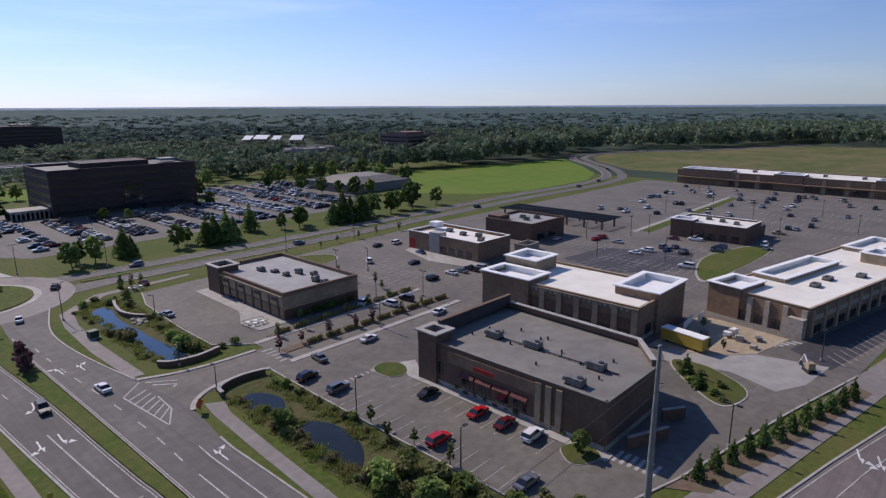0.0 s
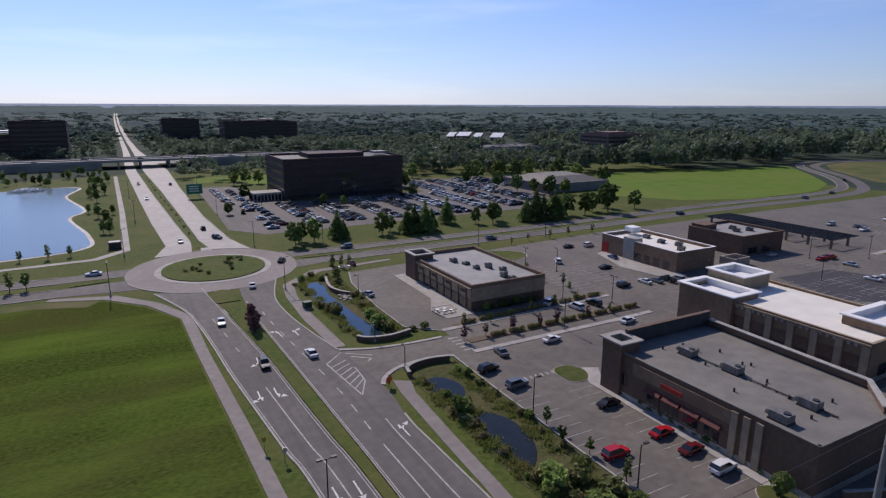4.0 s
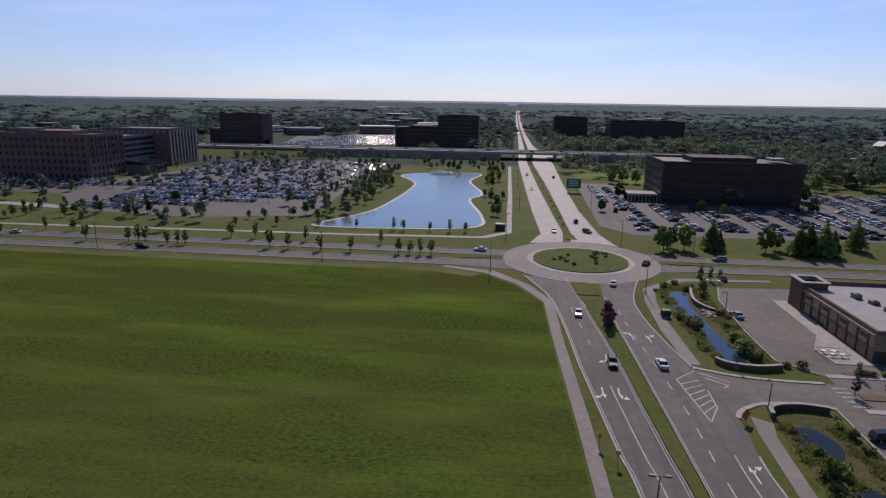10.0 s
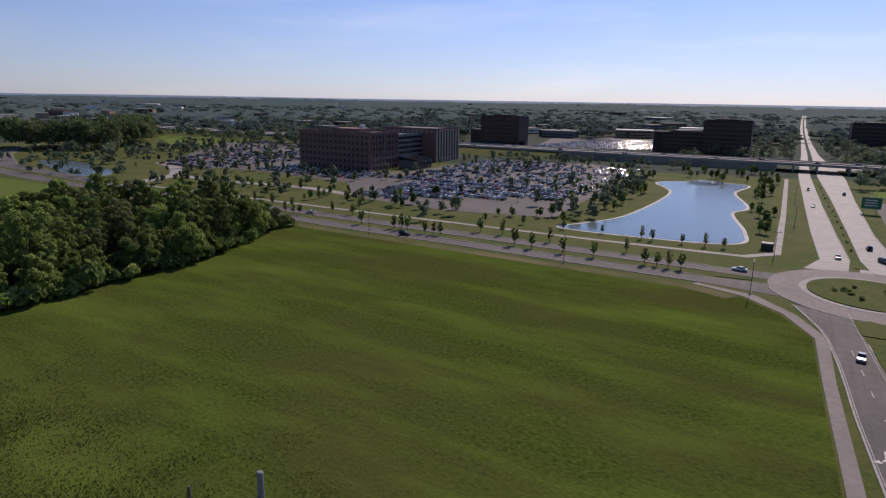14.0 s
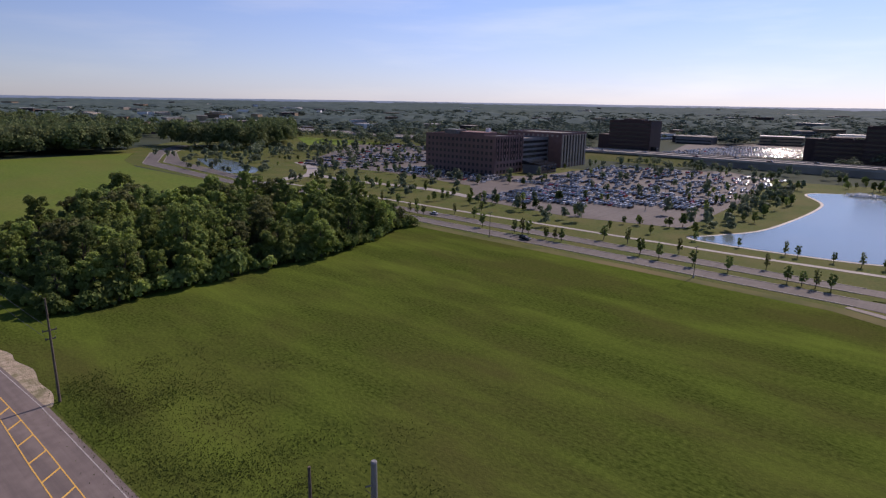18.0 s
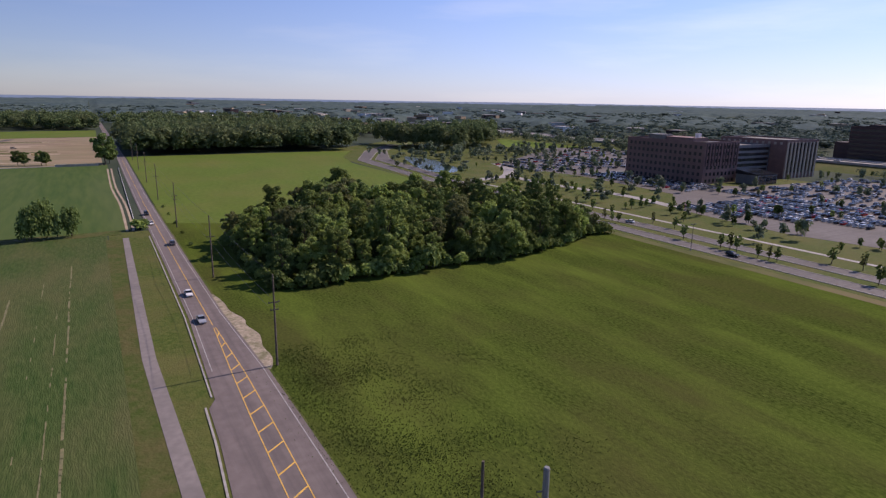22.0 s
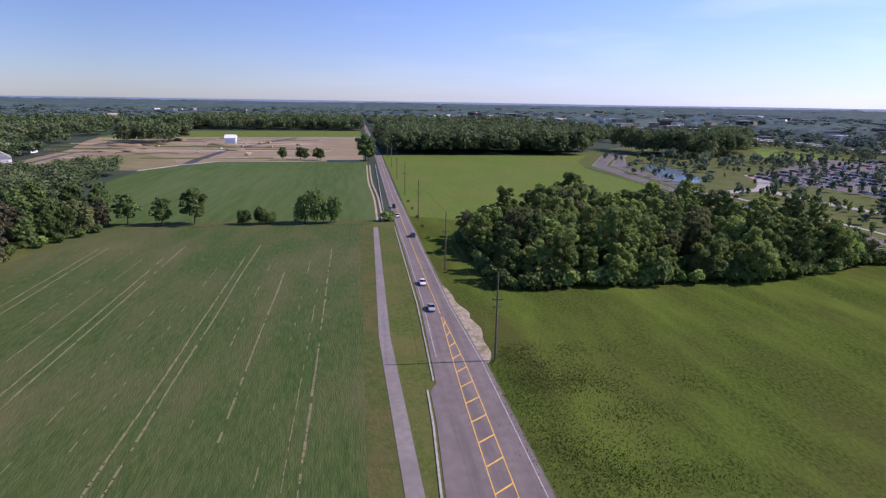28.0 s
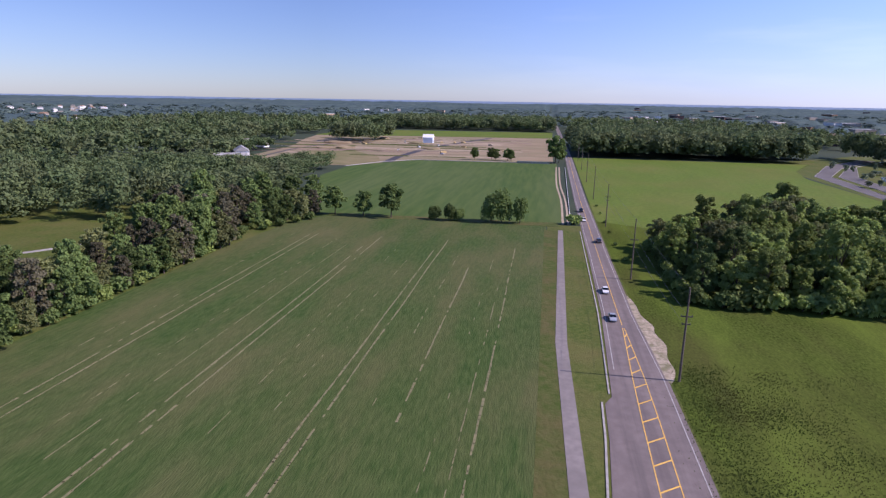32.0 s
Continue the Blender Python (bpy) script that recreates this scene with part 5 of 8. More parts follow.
for k in range(12):
    part("pier", on_face(ho, "e", -17 + 3.0 * k, -16.4 + 3.0 * k, 12, 27, 0.0, 0.4), DARK_BRICK, ho)
hm = shell("hospital_wing", -310, -270, 391.5, 440, 24.5, GREY_BLUE, GREY_ROOF, "grey glazed middle wing of a hospital", "hospital", parapet=1.0, cap=GREY_BLUE)
for k in range(6):
    window(hm, "e", -23, 23, 1.5 + 3.8 * k, 3.6 + 3.8 * k, mullions=9)
hw = shell("hospital_wing", -312, -258, 440.5, 482, 28.2, HOSP_BRICK, GREY_ROOF, "hospital wing with tall pale piers and red brick", "hospital", parapet=1.0, cap=GREY_BLUE)
for k in range(9):
    part("pier", on_face(hw, "e", -20 + 4.7 * k, -18.2 + 4.7 * k, 0, 26.5, 0.0, 0.6), STONE, hw)
    if k < 8:
        window(hw, "e", -17.9 + 4.7 * k, -15.6 + 4.7 * k, 4, 26, mullions=0)
for k in range(11):
    part("pier", on_face(hw, "s", -25 + 4.7 * k, -23.2 + 4.7 * k, 24.7, 26.5, 0.0, 0.3), STONE, hw)
en = thing("entrance_hall", -251, 398, 0, 0, "glazed hospital entrance hall with a sloped glass roof", "entrance")
part("wall", bx(-8, 8, -11, 11, 0, 6.5), GREY_BLUE, en)
bm = bmesh.new()
prism(bm, [(-8.4, -11.4), (8.4, -11.4), (8.4, 11.4), (-8.4, 11.4)], 6.5, 7.0)
for v in bm.verts:
    if v.co.x < 0 and v.co.z > 6.8:
        v.co.z += 2.4
part("roof", bm, GLASS, en)
for k in range(5):
    part("pane", bx(8.0, 8.08, -10 + 4.2 * k, -6.4 + 4.2 * k, 0.4, 5.8), GLASS, en)
part("roof_plant", bx(-20, -8, -12, 0, 27.4, 31), UNIT_GREY, ho)
part("roof_mast", bx(8, 11, 4, 7, 27.4, 32.5), WHITE_WALL, ho, "white roof plant box")
office("office_building", 420, 470, 440, 480, 6, 24, HOSP_BRICK, "dark office block among far trees")
office("office_building", 125, 215, 790, 830, 7, 30, DARK_BRICK, "dark office block beyond a highway")
office("office_building", 60, 105, 860, 900, 7, 32, DARK_BRICK, "dark office block beyond a highway")
lb = shell("low_office", 226, 276, 286, 336, 5.4, GREY_BLUE, GREY_ROOF, "low grey office with broad roofs among trees", "office", parapet=0.4, cap=GREY_ROOF)
part("roof_gable", bx(-20, 24, -20, 18, 5.0, 8.2, taper=8), GREY_ROOF, lb)
lw = shell("low_office", -39, 39, -12, 12, 6.5, GREY_BLUE, DARK_ROOF, "long low dark-roofed office among far trees", "office", parapet=0.5, cap=CONCRETE)
lw.matrix_basis = pose(412, 556, 0, 0, 0, -36.5)
for k in range(12):
    window(lw, "s", -36 + 6 * k, -31.5 + 6 * k, 1.0, 3.2)
part("side_hall", bx(40, 58, -10, 14, 0, 9), DARK_BRICK, lw)
ga = thing("parking_deck", 73, 341, 0, 0, "low pale parking deck with dark openings", "parking deck")
part("deck", bx(-8, 8, -6, 6, 3.4, 4.4), CONCRETE, ga)
for k in range(9):
    part("column", bx(-8 + 1.9 * k, -7.4 + 1.9 * k, -6, -5.4, 0, 3.4), CONCRETE, ga)
part("back_wall", bx(-8, 8, 5, 5.6, 0, 3.4), DARK_BRICK, ga)
for wx, wy, a, b, h in ((454, 807, 5, 7, 8), (467, 792, 9, 7, 9), (481, 775, 5, 7, 8), (500, 752, 8, 8, 8)):
    wh = thing("warehouse", wx, wy, 0, -50, "far hall with a shining white sloping roof", "warehouse", "far white halls")
    part("wall", bx(-a, a, -b, b, 0, h - 3), TAN_DARK, wh)
    bm = box(bmesh.new(), -a - 1, a + 1, -b - 1, b + 1, h - 3, h - 2.4)
    for v in bm.verts:
        v.co.z += (v.co.y + b) * 0.325
    part("roof", bm, GLINT_ROOF, wh, "bright white metal roof")
    part("gable_wall", bx(-a, a, b - 0.5, b, h - 3.2, h - 3 + 2 * b * 0.3), TAN_DARK, wh)
town = random.Random(11)
TOWN = [(-29.6, 930, 1.6), (-31, 930, 1.6), (-32.4, 930, 1.6), (-33.6, 930, 1.5)]   # yaw, distance, half width in degrees
for i in range(95):
    u = town.random()
    yaw = radians(town.choice([-12, 8, 12, 18, 24, 30, 42, 50, 58, 64, 70, 78]) + town.uniform(-5, 5))
    r = 900 * (4.2 ** u)
    x, y = -math.sin(yaw) * r, math.cos(yaw) * r
    if -60 < x < 90:
        continue
    a, b, h = town.uniform(8, 34), town.uniform(7, 18), town.uniform(6, 13)
    TOWN.append((math.degrees(yaw), r, math.degrees((a + 6) / r)))
    z = land_height(x, y)
    t = thing("town_building", x, y, z - 1, town.choice([0, 12, 45, 20, -25, 70]), "far flat-roofed commercial building among trees", "building", "far town buildings")
    wm = town.choice([WHITE_WALL, TAN, TAN_DARK, DARK_BRICK, STONE, GREY_BLUE, DARK_BRICK, TAN_DARK])
    part("wall", bx(-a, a, -b, b, 0, h), wm, t)
    part("roof", bx(-a - .3, a + .3, -b - .3, b + .3, h, h + 0.6), town.choice([WHITE_ROOF, GREY_ROOF, PALE_ROOF, GREY_ROOF, DARK_ROOF]), t)
    for k in range(max(1, int(h / 4))):
        part("window_band", bx(-a + 1, a - 1, -b - 0.1, -b, k * 4 + 1.4, k * 4 + 2.8), GLASS_DARK, t)


# ---- farm and houses ----
def gable_house(name, x, y, rz, a, b, h, ridge, wall, roof, label, category="house", z=0):
    t = thing(name, x, y, z, rz, label, category)
    part("wall", bx(-a, a, -b, b, 0, h), wall, t)
    bm = bmesh.new()
    o = 0.6
    v = [bm.verts.new(p) for p in ((-a - o, -b - o, h - .3), (a + o, -b - o, h - .3), (a + o, b + o, h - .3), (-a - o, b + o, h - .3), (-a - o, 0, ridge), (a + o, 0, ridge))]
    for f in ((0, 1, 5, 4), (2, 3, 4, 5), (3, 0, 4), (1, 2, 5), (3, 2, 1, 0)):
        bm.faces.new([v[i] for i in f])
    part("roof", bm, roof, t)
    for s in (-0.6, -0.1, 0.4):
        part("window", bx(a, a + 0.1, s * b, s * b + 1.1, 1.2, 2.8), GLASS, t)
    for s in (-0.7, -0.2, 0.3, 0.7):
        part("window", bx(s * a, s * a + 1.1, b, b + 0.1, 1.2, 2.8), GLASS, t)
    return t


gable_house("farmhouse", -500, -262, 30, 11, 6, 6.5, 10.5, WHITE_WALL, PALE_ROOF, "white farmhouse with a pale gabled roof")
gable_house("barn", -478, -262, 120, 14, 4, 3.5, 6, WHITE_WALL, PALE_ROOF, "low white farm shed", "barn")
gable_house("farmhouse", -600, -309, 10, 9, 6, 6, 9.6, WHITE_WALL, GREY_ROOF, "white house among dark trees")
gable_house("farmhouse", -614, -300, 80, 8, 5, 5, 8.6, WHITE_WALL, GREY_ROOF, "white house among dark trees")
gable_house("new_house", -750, -142, 90, 6, 5, 7, 10.5, SHEATHING, WHITE_WALL, "unfinished house in pale blue sheathing")
gable_house("garden_shed", -422, -275, 40, 5, 3, 3, 4.6, WHITE_WALL, PALE_ROOF, "small white shed at a wood's edge", "shed")
for i, (x, y) in enumerate(((-756, -110), (-748, -125), (-765, -100), (-700, -210), (-690, -90), (-640, -40), (-610, -100))):
    s = thing("lumber_stack", x, y, 0.06, 20 * i, "stack of pale yellow building lumber", "lumber", "lumber on the site")
    for k in range(3):
        part("bundle", bx(-3, 3, -1.6 + 1.1 * k, -0.7 + 1.1 * k, 0, 1.2 + 0.5 * (k % 2)), LUMBER, s)
bm = bmesh.new()
line_strip(bm, [(-500, -131), (-550, -133), (-658, -127), (-760, -104), (-873, -76)], 8, 0.0, 0.10)
line_strip(bm, [(-500, -250), (-600, -258), (-690, -250), (-760, -215)], 4, 0.0, 0.095)
structure("site_road", bm, NEW_ASPHALT, "dark new track over a building site", "road")
structure("site_kerb", line_strip(bmesh.new(), [(-536, 4), (-531, -60), (-529, -112), (-502, -136), (-462, -154)], 1.8, 0.0, 0.3), CONCRETE, "pale kerb at a building site's edge", "kerb")
for name, material, label, n, lo, hi, seed in (("soil_streak", DARK_SOIL, "darker strip of turned soil", 20, 1.5, 6, 1), ("grass_streak", MARGIN, "weedy green strip over bare soil", 24, 3, 14, 2), ("sand_streak", SANDY, "pale strip of sandy soil", 26, 2, 9, 3)):
    g = random.Random(seed)
    for i in range(n):
        x, y = -560 - 290 * g.random(), -15 - 220 * g.random()
        d = g.uniform(30, 130)
        tagged(mesh_ob(name, line_strip(bmesh.new(), smooth_line([(x, y), (x - g.uniform(-6, 8), y - d * 0.5), (x - g.uniform(-10, 10), y - d)], 4), g.uniform(lo, hi), 0.0, 0.07 + 0.002 * i + 0.0007 * seed), material), label, "soil", "soil strips", kind="structure")
cw = thing("concrete_wall", -530, -8, 0, 0, "low pale concrete wall at a building site", "wall")
part("wall", bx(-0.3, 0.3, -14, 14, 0, 1.6), CONCRETE, cw)
part("coping", bx(-0.45, 0.45, -14.2, 14.2, 1.6, 1.8), KERB, cw)
def spoil_heap(x, y, r, h):
    bm = bmesh.new()
    bmesh.ops.create_icosphere(bm, subdivisions=3, radius=1)
    for v in bm.verts:
        d = 1 + 0.35 * noise.noise(v.co * 1.6 + Vector((x, y, 0)))
        v.co = Vector((v.co.x * r * d, v.co.y * r * 1.4 * d, max(v.co.z, -0.1) * h * d))
    ob = tagged(mesh_ob("spoil_heap", bm, DIRT), "bare heap of brown soil", "soil heap", "soil heaps")
    ob.matrix_basis = pose(x, y, 0)
for i in range(9):
    spoil_heap(-600 - 260 * town.random(), -40 - 220 * town.random(), town.uniform(5, 10), town.uniform(1.5, 3))

for i in range(46):
    yaw = radians(town.uniform(126, 147))
    r = town.uniform(1250, 2600)
    x, y = -math.sin(yaw) * r, math.cos(yaw) * r
    TOWN.append((math.degrees(yaw), r, 0.45))
    z = land_height(x, y)
    t = thing("far_house", x, y, z - 0.5, town.uniform(0, 180), "small far white house among trees", "house", "far houses")
    a, b, h = town.uniform(6, 10), town.uniform(5, 7), town.uniform(6, 9)
    part("wall", bx(-a, a, -b, b, 0, h), town.choice([WHITE_WALL, STONE, WHITE_WALL]), t)
    part("roof", bx(-a - .5, a + .5, -b - .5, b + .5, h, h + 3.2, taper=4.5), town.choice([GREY_ROOF, PALE_ROOF, TAN_DARK]), t)

for i in range(36):
    yaw = radians(town.uniform(52, 112))
    r = town.uniform(1250, 2500)
    x, y = -math.sin(yaw) * r, math.cos(yaw) * r
    if abs(y - 25) < 60:
        continue
    TOWN.append((math.degrees(yaw), r, 0.9))
    t = thing("far_hall", x, y, land_height(x, y) - 0.5, town.uniform(0, 180), "small far pale hall among trees", "building", "far pale halls")
    a, b, h = town.uniform(8, 22), town.uniform(6, 12), town.uniform(7, 12)
    part("wall", bx(-a, a, -b, b, 0, h), town.choice([WHITE_WALL, STONE, WHITE_WALL, TAN]), t)
    part("roof", bx(-a - .4, a + .4, -b - .4, b + .4, h, h + 0.6), town.choice([WHITE_ROOF, PALE_ROOF, GREY_ROOF]), t)

# ---- trees ----
def leaf_cloud(seed, lobes, n, size, squash=1.0, three=False):
    """Many small bent leaf clumps on and in a set of lobes (x, y, z, r)."""
    g = np.random.default_rng(seed)
    lob = np.array(lobes, float)
    w = lob[:, 3] ** 2
    k = g.choice(len(lob), n, p=w / w.sum())
    d = g.normal(size=(n, 3))
    d /= np.linalg.norm(d, axis=1)[:, None]
    d[:, 2] = np.where(d[:, 2] < -0.35, -d[:, 2], d[:, 2])
    rad = lob[k, 3] * (0.3 + 1.15 * g.random(n) ** 0.8)
    c = lob[k, :3] + d * rad[:, None] * np.array([1, 1, squash])
    nrm = d + np.array([0, 0, 0.25]) + g.normal(scale=0.55, size=(n, 3))
    nrm /= np.linalg.norm(nrm, axis=1)[:, None]
    u = np.cross(nrm, g.normal(size=(n, 3)))
    u /= np.linalg.norm(u, axis=1)[:, None]
    v = np.cross(nrm, u)
    s = size * (0.6 + 0.8 * g.random(n))[:, None]
    bend = nrm * s * 0.35
    if three:
        p = np.stack([c - u * s * 1.2 - v * s * 0.8 - bend, c + u * s * 1.2 - v * s * 0.7, c + v * s * 1.3 - bend], 1).reshape(-1, 3)
        return p, np.arange(3 * n).reshape(-1, 3)
    p = np.stack([c - u * s - v * s * 0.6 - bend, c + u * s * 0.9 - v * s * 0.7, c + u * s + v * s * 0.6 - bend, c - u * s * 0.8 + v * s * 0.7], 1).reshape(-1, 3)
    q = np.arange(4 * n).reshape(-1, 4)
    return p, q


def mesh_from(name, p, q, material):
    me = bpy.data.meshes.new(name)
    me.from_pydata([tuple(a) for a in p.tolist()], [], q.tolist())
    me.materials.append(material)
    return me


def make_tree(name, h, r, base, n, size, material, seed, label, category="tree", group="", lobes=9, squash=0.9, trunk_r=None):
    """A tree at the origin: a tapered trunk with limbs, and a ragged crown of leaf clumps."""
    g = random.Random(seed)
    t = thing(name, 0, 0, 0, 0, label, category, group)
    bm = bmesh.new()
    tr = trunk_r or h * 0.018 + 0.04
    tube(bm, (0, 0, -0.1), (0.1, 0.05, base), tr, tr * 0.8, 7, False)
    tube(bm, (0.1, 0.05, base), (0, 0, h * 0.8), tr * 0.8, tr * 0.2, 6)
    ls = []
    for i in range(lobes * 3):
        a = 2.4 * i + g.random() * 0.8
        f = (i + g.random()) / (lobes * 3)
        z = base + (h - base) * (0.08 + 0.86 * f)
        env = r * math.sin(math.pi * (0.16 + 0.74 * f)) ** 0.7
        d = env * g.uniform(0.3, 1.0)
        rr = r * g.uniform(0.15, 0.31) * (1.08 - 0.35 * f)
        ls.append((math.cos(a) * d, math.sin(a) * d, z, rr))
        if i % 3 == 0:
            tube(bm, (0.05, 0, base + (z - base) * 0.4), (math.cos(a) * d * 0.8, math.sin(a) * d * 0.8, z), tr * 0.4, tr * 0.1, 5)
    part("trunk", bm, BARK, t)
    me = mesh_from("crown", *leaf_cloud(seed, ls, n, size, squash), material)
    cr_ = new("crown", me)
    cr_.parent = t
    return t


def make_conifer(name, h, r, n, size, material, seed, label, group=""):
    t = thing(name, 0, 0, 0, 0, label, "conifer", group)
    bm = bmesh.new()
    tube(bm, (0, 0, -0.1), (0, 0, h * 0.95), h * 0.02, 0.03, 7)
    part("trunk", bm, BARK, t)
    ls = []
    for i in range(16):
        f = i / 15
        for k in range(4 if f < 0.7 else 2):
            a = 2 * math.pi * (k + (i % 2) * 0.5) / (4 if f < 0.7 else 2) + rng_val(i, k)
            d = r * (1 - f) * 0.62
            ls.append((math.cos(a) * d, math.sin(a) * d, h * (0.08 + 0.88 * f), r * (0.42 * (1 - f) + 0.1)))
    me = mesh_from("crown", *leaf_cloud(seed, ls, n, size, 0.8), material)
    c = new("crown", me)
    c.parent = t
    return t


class Kind:
    """Templates of a kind of plant; the first use of each is the template itself, further ones are copies."""
    def __init__(self, makers):
        self.makers, self.made, self.used = makers, [None] * len(makers), 0

    def put(self, x, y, s=1.0, z=0.0, rz=None, sz=1.0):
        i = self.used % len(self.makers)
        self.used += 1
        m = pose(x, y, z, 0, 0, (self.used * 137.5) % 360 if rz is None else rz) @ Matrix.Diagonal((s, s, s * sz, 1))
        if self.made[i] is None:
            self.made[i] = self.makers[i]()
            self.made[i].matrix_basis = m
            self.made[i]["fresh"] = 1
            return self.made[i]
        src = self.made[i]
        keep = src.matrix_basis.copy()
        src.matrix_basis = Matrix()
        ob = copy_thing(src, m)
        src.matrix_basis = keep
        return ob


GROVE_L = "tall leafy tree in a dense green grove"
grove_tree = Kind([lambda: make_tree("tree", 19, 6.6, 1.5, 7600, 0.31, LEAF, 1, GROVE_L, group="grove trees", lobes=15),
                   lambda: make_tree("tree", 17, 5.8, 1.2, 6800, 0.30, LEAF, 2, GROVE_L, group="grove trees", lobes=13),
                   lambda: make_tree("tree", 20.5, 5.2, 1.5, 6800, 0.30, LEAF_DARK, 3, GROVE_L, group="grove trees", lobes=16),
                   lambda: make_tree("tree", 16, 6.2, 1.0, 6800, 0.31, LEAF_LIGHT, 4, GROVE_L, group="grove trees", lobes=12),
                   lambda: make_tree("tree", 18, 5.8, 1.2, 6800, 0.30, LEAF_OLIVE, 5, GROVE_L, group="grove trees", lobes=14),
                   lambda: make_tree("tree", 15, 6.4, 1.0, 6600, 0.30, LEAF_DARK, 6, GROVE_L, group="grove trees", lobes=13),
                   lambda: make_tree("tree", 19.5, 4.6, 1.2, 6200, 0.29, LEAF, 7, GROVE_L, group="grove trees", lobes=15)])
WOOD_L = "large tree in dark mixed woodland"
wood_tree = Kind([lambda: make_tree("tree", 17, 6.2, 1.0, 5400, 0.38, LEAF_DARK, 11, WOOD_L, group="woodland trees", lobes=14),
                  lambda: make_tree("tree", 19.5, 5.4, 1.2, 5200, 0.37, LEAF_DARK, 12, WOOD_L, group="woodland trees", lobes=14),
                  lambda: make_tree("tree", 15, 6.0, 1.0, 5000, 0.37, LEAF_OLIVE, 13, WOOD_L, group="woodland trees", lobes=12),
                  lambda: make_tree("tree", 19, 4.6, 1.2, 4200, 0.33, LEAF_BROWN, 14, "thin-leaved brownish tree in woodland", group="woodland trees", lobes=13),
                  lambda: make_tree("tree", 17, 5.4, 1.0, 5000, 0.37, LEAF_DARK, 15, WOOD_L, group="woodland trees", lobes=13)])
field_tree = Kind([lambda: make_tree("tree", 14, 4.8, 2.6, 4600, 0.38, LEAF_DARK, 21, "lone round leafy tree in a field row", group="field row trees", lobes=10),
                   lambda: make_tree("tree", 13, 4.6, 2.2, 4600, 0.38, LEAF_DARK, 22, "lone round leafy tree in a field row", group="field row trees", lobes=9)])
young_tree = Kind([lambda: make_tree("young_tree", 5.2, 1.35, 1.5, 260, 0.28, LEAF_DARK, 31, "young planted street tree with a slim trunk", group="young trees", lobes=6),
                   lambda: make_tree("young_tree", 4.8, 1.2, 1.3, 240, 0.26, LEAF_DARK, 32, "young planted street tree with a slim trunk", group="young trees", lobes=6),
                   lambda: make_tree("young_tree", 6.0, 1.1, 1.2, 240, 0.26, LEAF_OLIVE, 33, "young planted street tree with a slim trunk", group="young trees", lobes=7)])
lot_tree = Kind([lambda: make_tree("lot_tree", 7.5, 2.3, 1.8, 300, 0.45, LEAF_DARK, 41, "small tree between parked cars", group="car park trees", lobes=7),
                 lambda: make_tree("lot_tree", 6.8, 2.0, 1.6, 280, 0.42, LEAF, 42, "small tree between parked cars", group="car park trees", lobes=7)])
park_tree = Kind([lambda: make_tree("tree", 9.5, 3.4, 1.8, 700, 0.5, LEAF_DARK, 51, "full-crowned tree at a car park edge", group="verge trees", lobes=9),
                  lambda: make_tree("tree", 9.0, 3.0, 1.4, 650, 0.5, LEAF, 52, "full-crowned tree at a car park edge", group="verge trees", lobes=9)])
spruce = Kind([lambda: make_conifer("spruce", 11, 3.3, 900, 0.42, LEAF_DARK, 61, "dark dense spruce at a car park edge", "verge spruces"),
               lambda: make_conifer("spruce", 9.5, 3.0, 800, 0.42, LEAF_DARK, 62, "dark dense spruce at a car park edge", "verge spruces")])
small_spruce = Kind([lambda: make_conifer("small_conifer", 4.2, 1.3, 320, 0.24, LEAF_DARK, 65, "young conifer in a mulched verge", "street conifers")])


def make_shrub(name, r, h, n, size, material, seed, label, group):
    t = thing(name, 0, 0, 0, 0, label, "shrub", group)
    bm = bmesh.new()
    g = random.Random(seed)
    ls = []
    for i in range(6):
        a = i * 1.05
        d = r * g.uniform(0.2, 0.6)
        ls.append((math.cos(a) * d, math.sin(a) * d, h * g.uniform(0.25, 0.6), r * g.uniform(0.35, 0.5)))
        tube(bm, (0, 0, -0.05), (math.cos(a) * d, math.sin(a) * d, h * 0.6), 0.05, 0.02, 4)
    part("stem", bm, BARK, t)
    me = mesh_from("foliage", *leaf_cloud(seed, ls, n, size, h / r * 0.8), material)
    c = new("foliage", me)
    c.parent = t
    return t


shrub = Kind([lambda: make_shrub("shrub", 1.3, 1.4, 220, 0.2, SHRUB, 71, "loose green and brown shrub", "shrubs"),
              lambda: make_shrub("shrub", 1.1, 1.1, 200, 0.18, LEAF_OLIVE, 72, "loose green and brown shrub", "shrubs"),
              lambda: make_shrub("shrub", 1.5, 1.8, 240, 0.22, LEAF, 73, "loose green and brown shrub", "shrubs")])
def make_hedge(seed):
    """A long low block of ornamental grass."""
    t = thing("hedge_block", 0, 0, 0, 0, "long low tan-green ornamental grass hedge", "hedge", "divider hedges")
    g = random.Random(seed)
    ls = [(-1.9 + 0.34 * i + g.uniform(-.1, .1), g.uniform(-0.25, 0.25), g.uniform(0.3, 0.55), g.uniform(0.42, 0.6)) for i in range(12)]
    me = mesh_from("foliage", *leaf_cloud(seed, ls, 420, 0.16, 0.9), ORNAMENTAL)
    c = new("foliage", me)
    c.parent = t
    part("root_mound", bx(-2.0, 2.0, -0.4, 0.4, -0.05, 0.25, taper=0.15), MULCH, t)
    return t


reed = Kind([lambda: make_shrub("reeds", 1.0, 1.7, 200, 0.16, REED, 81, "brownish clump of pond reeds", "pond reeds")])
hedge = Kind([lambda: make_hedge(91), lambda: make_hedge(92)])
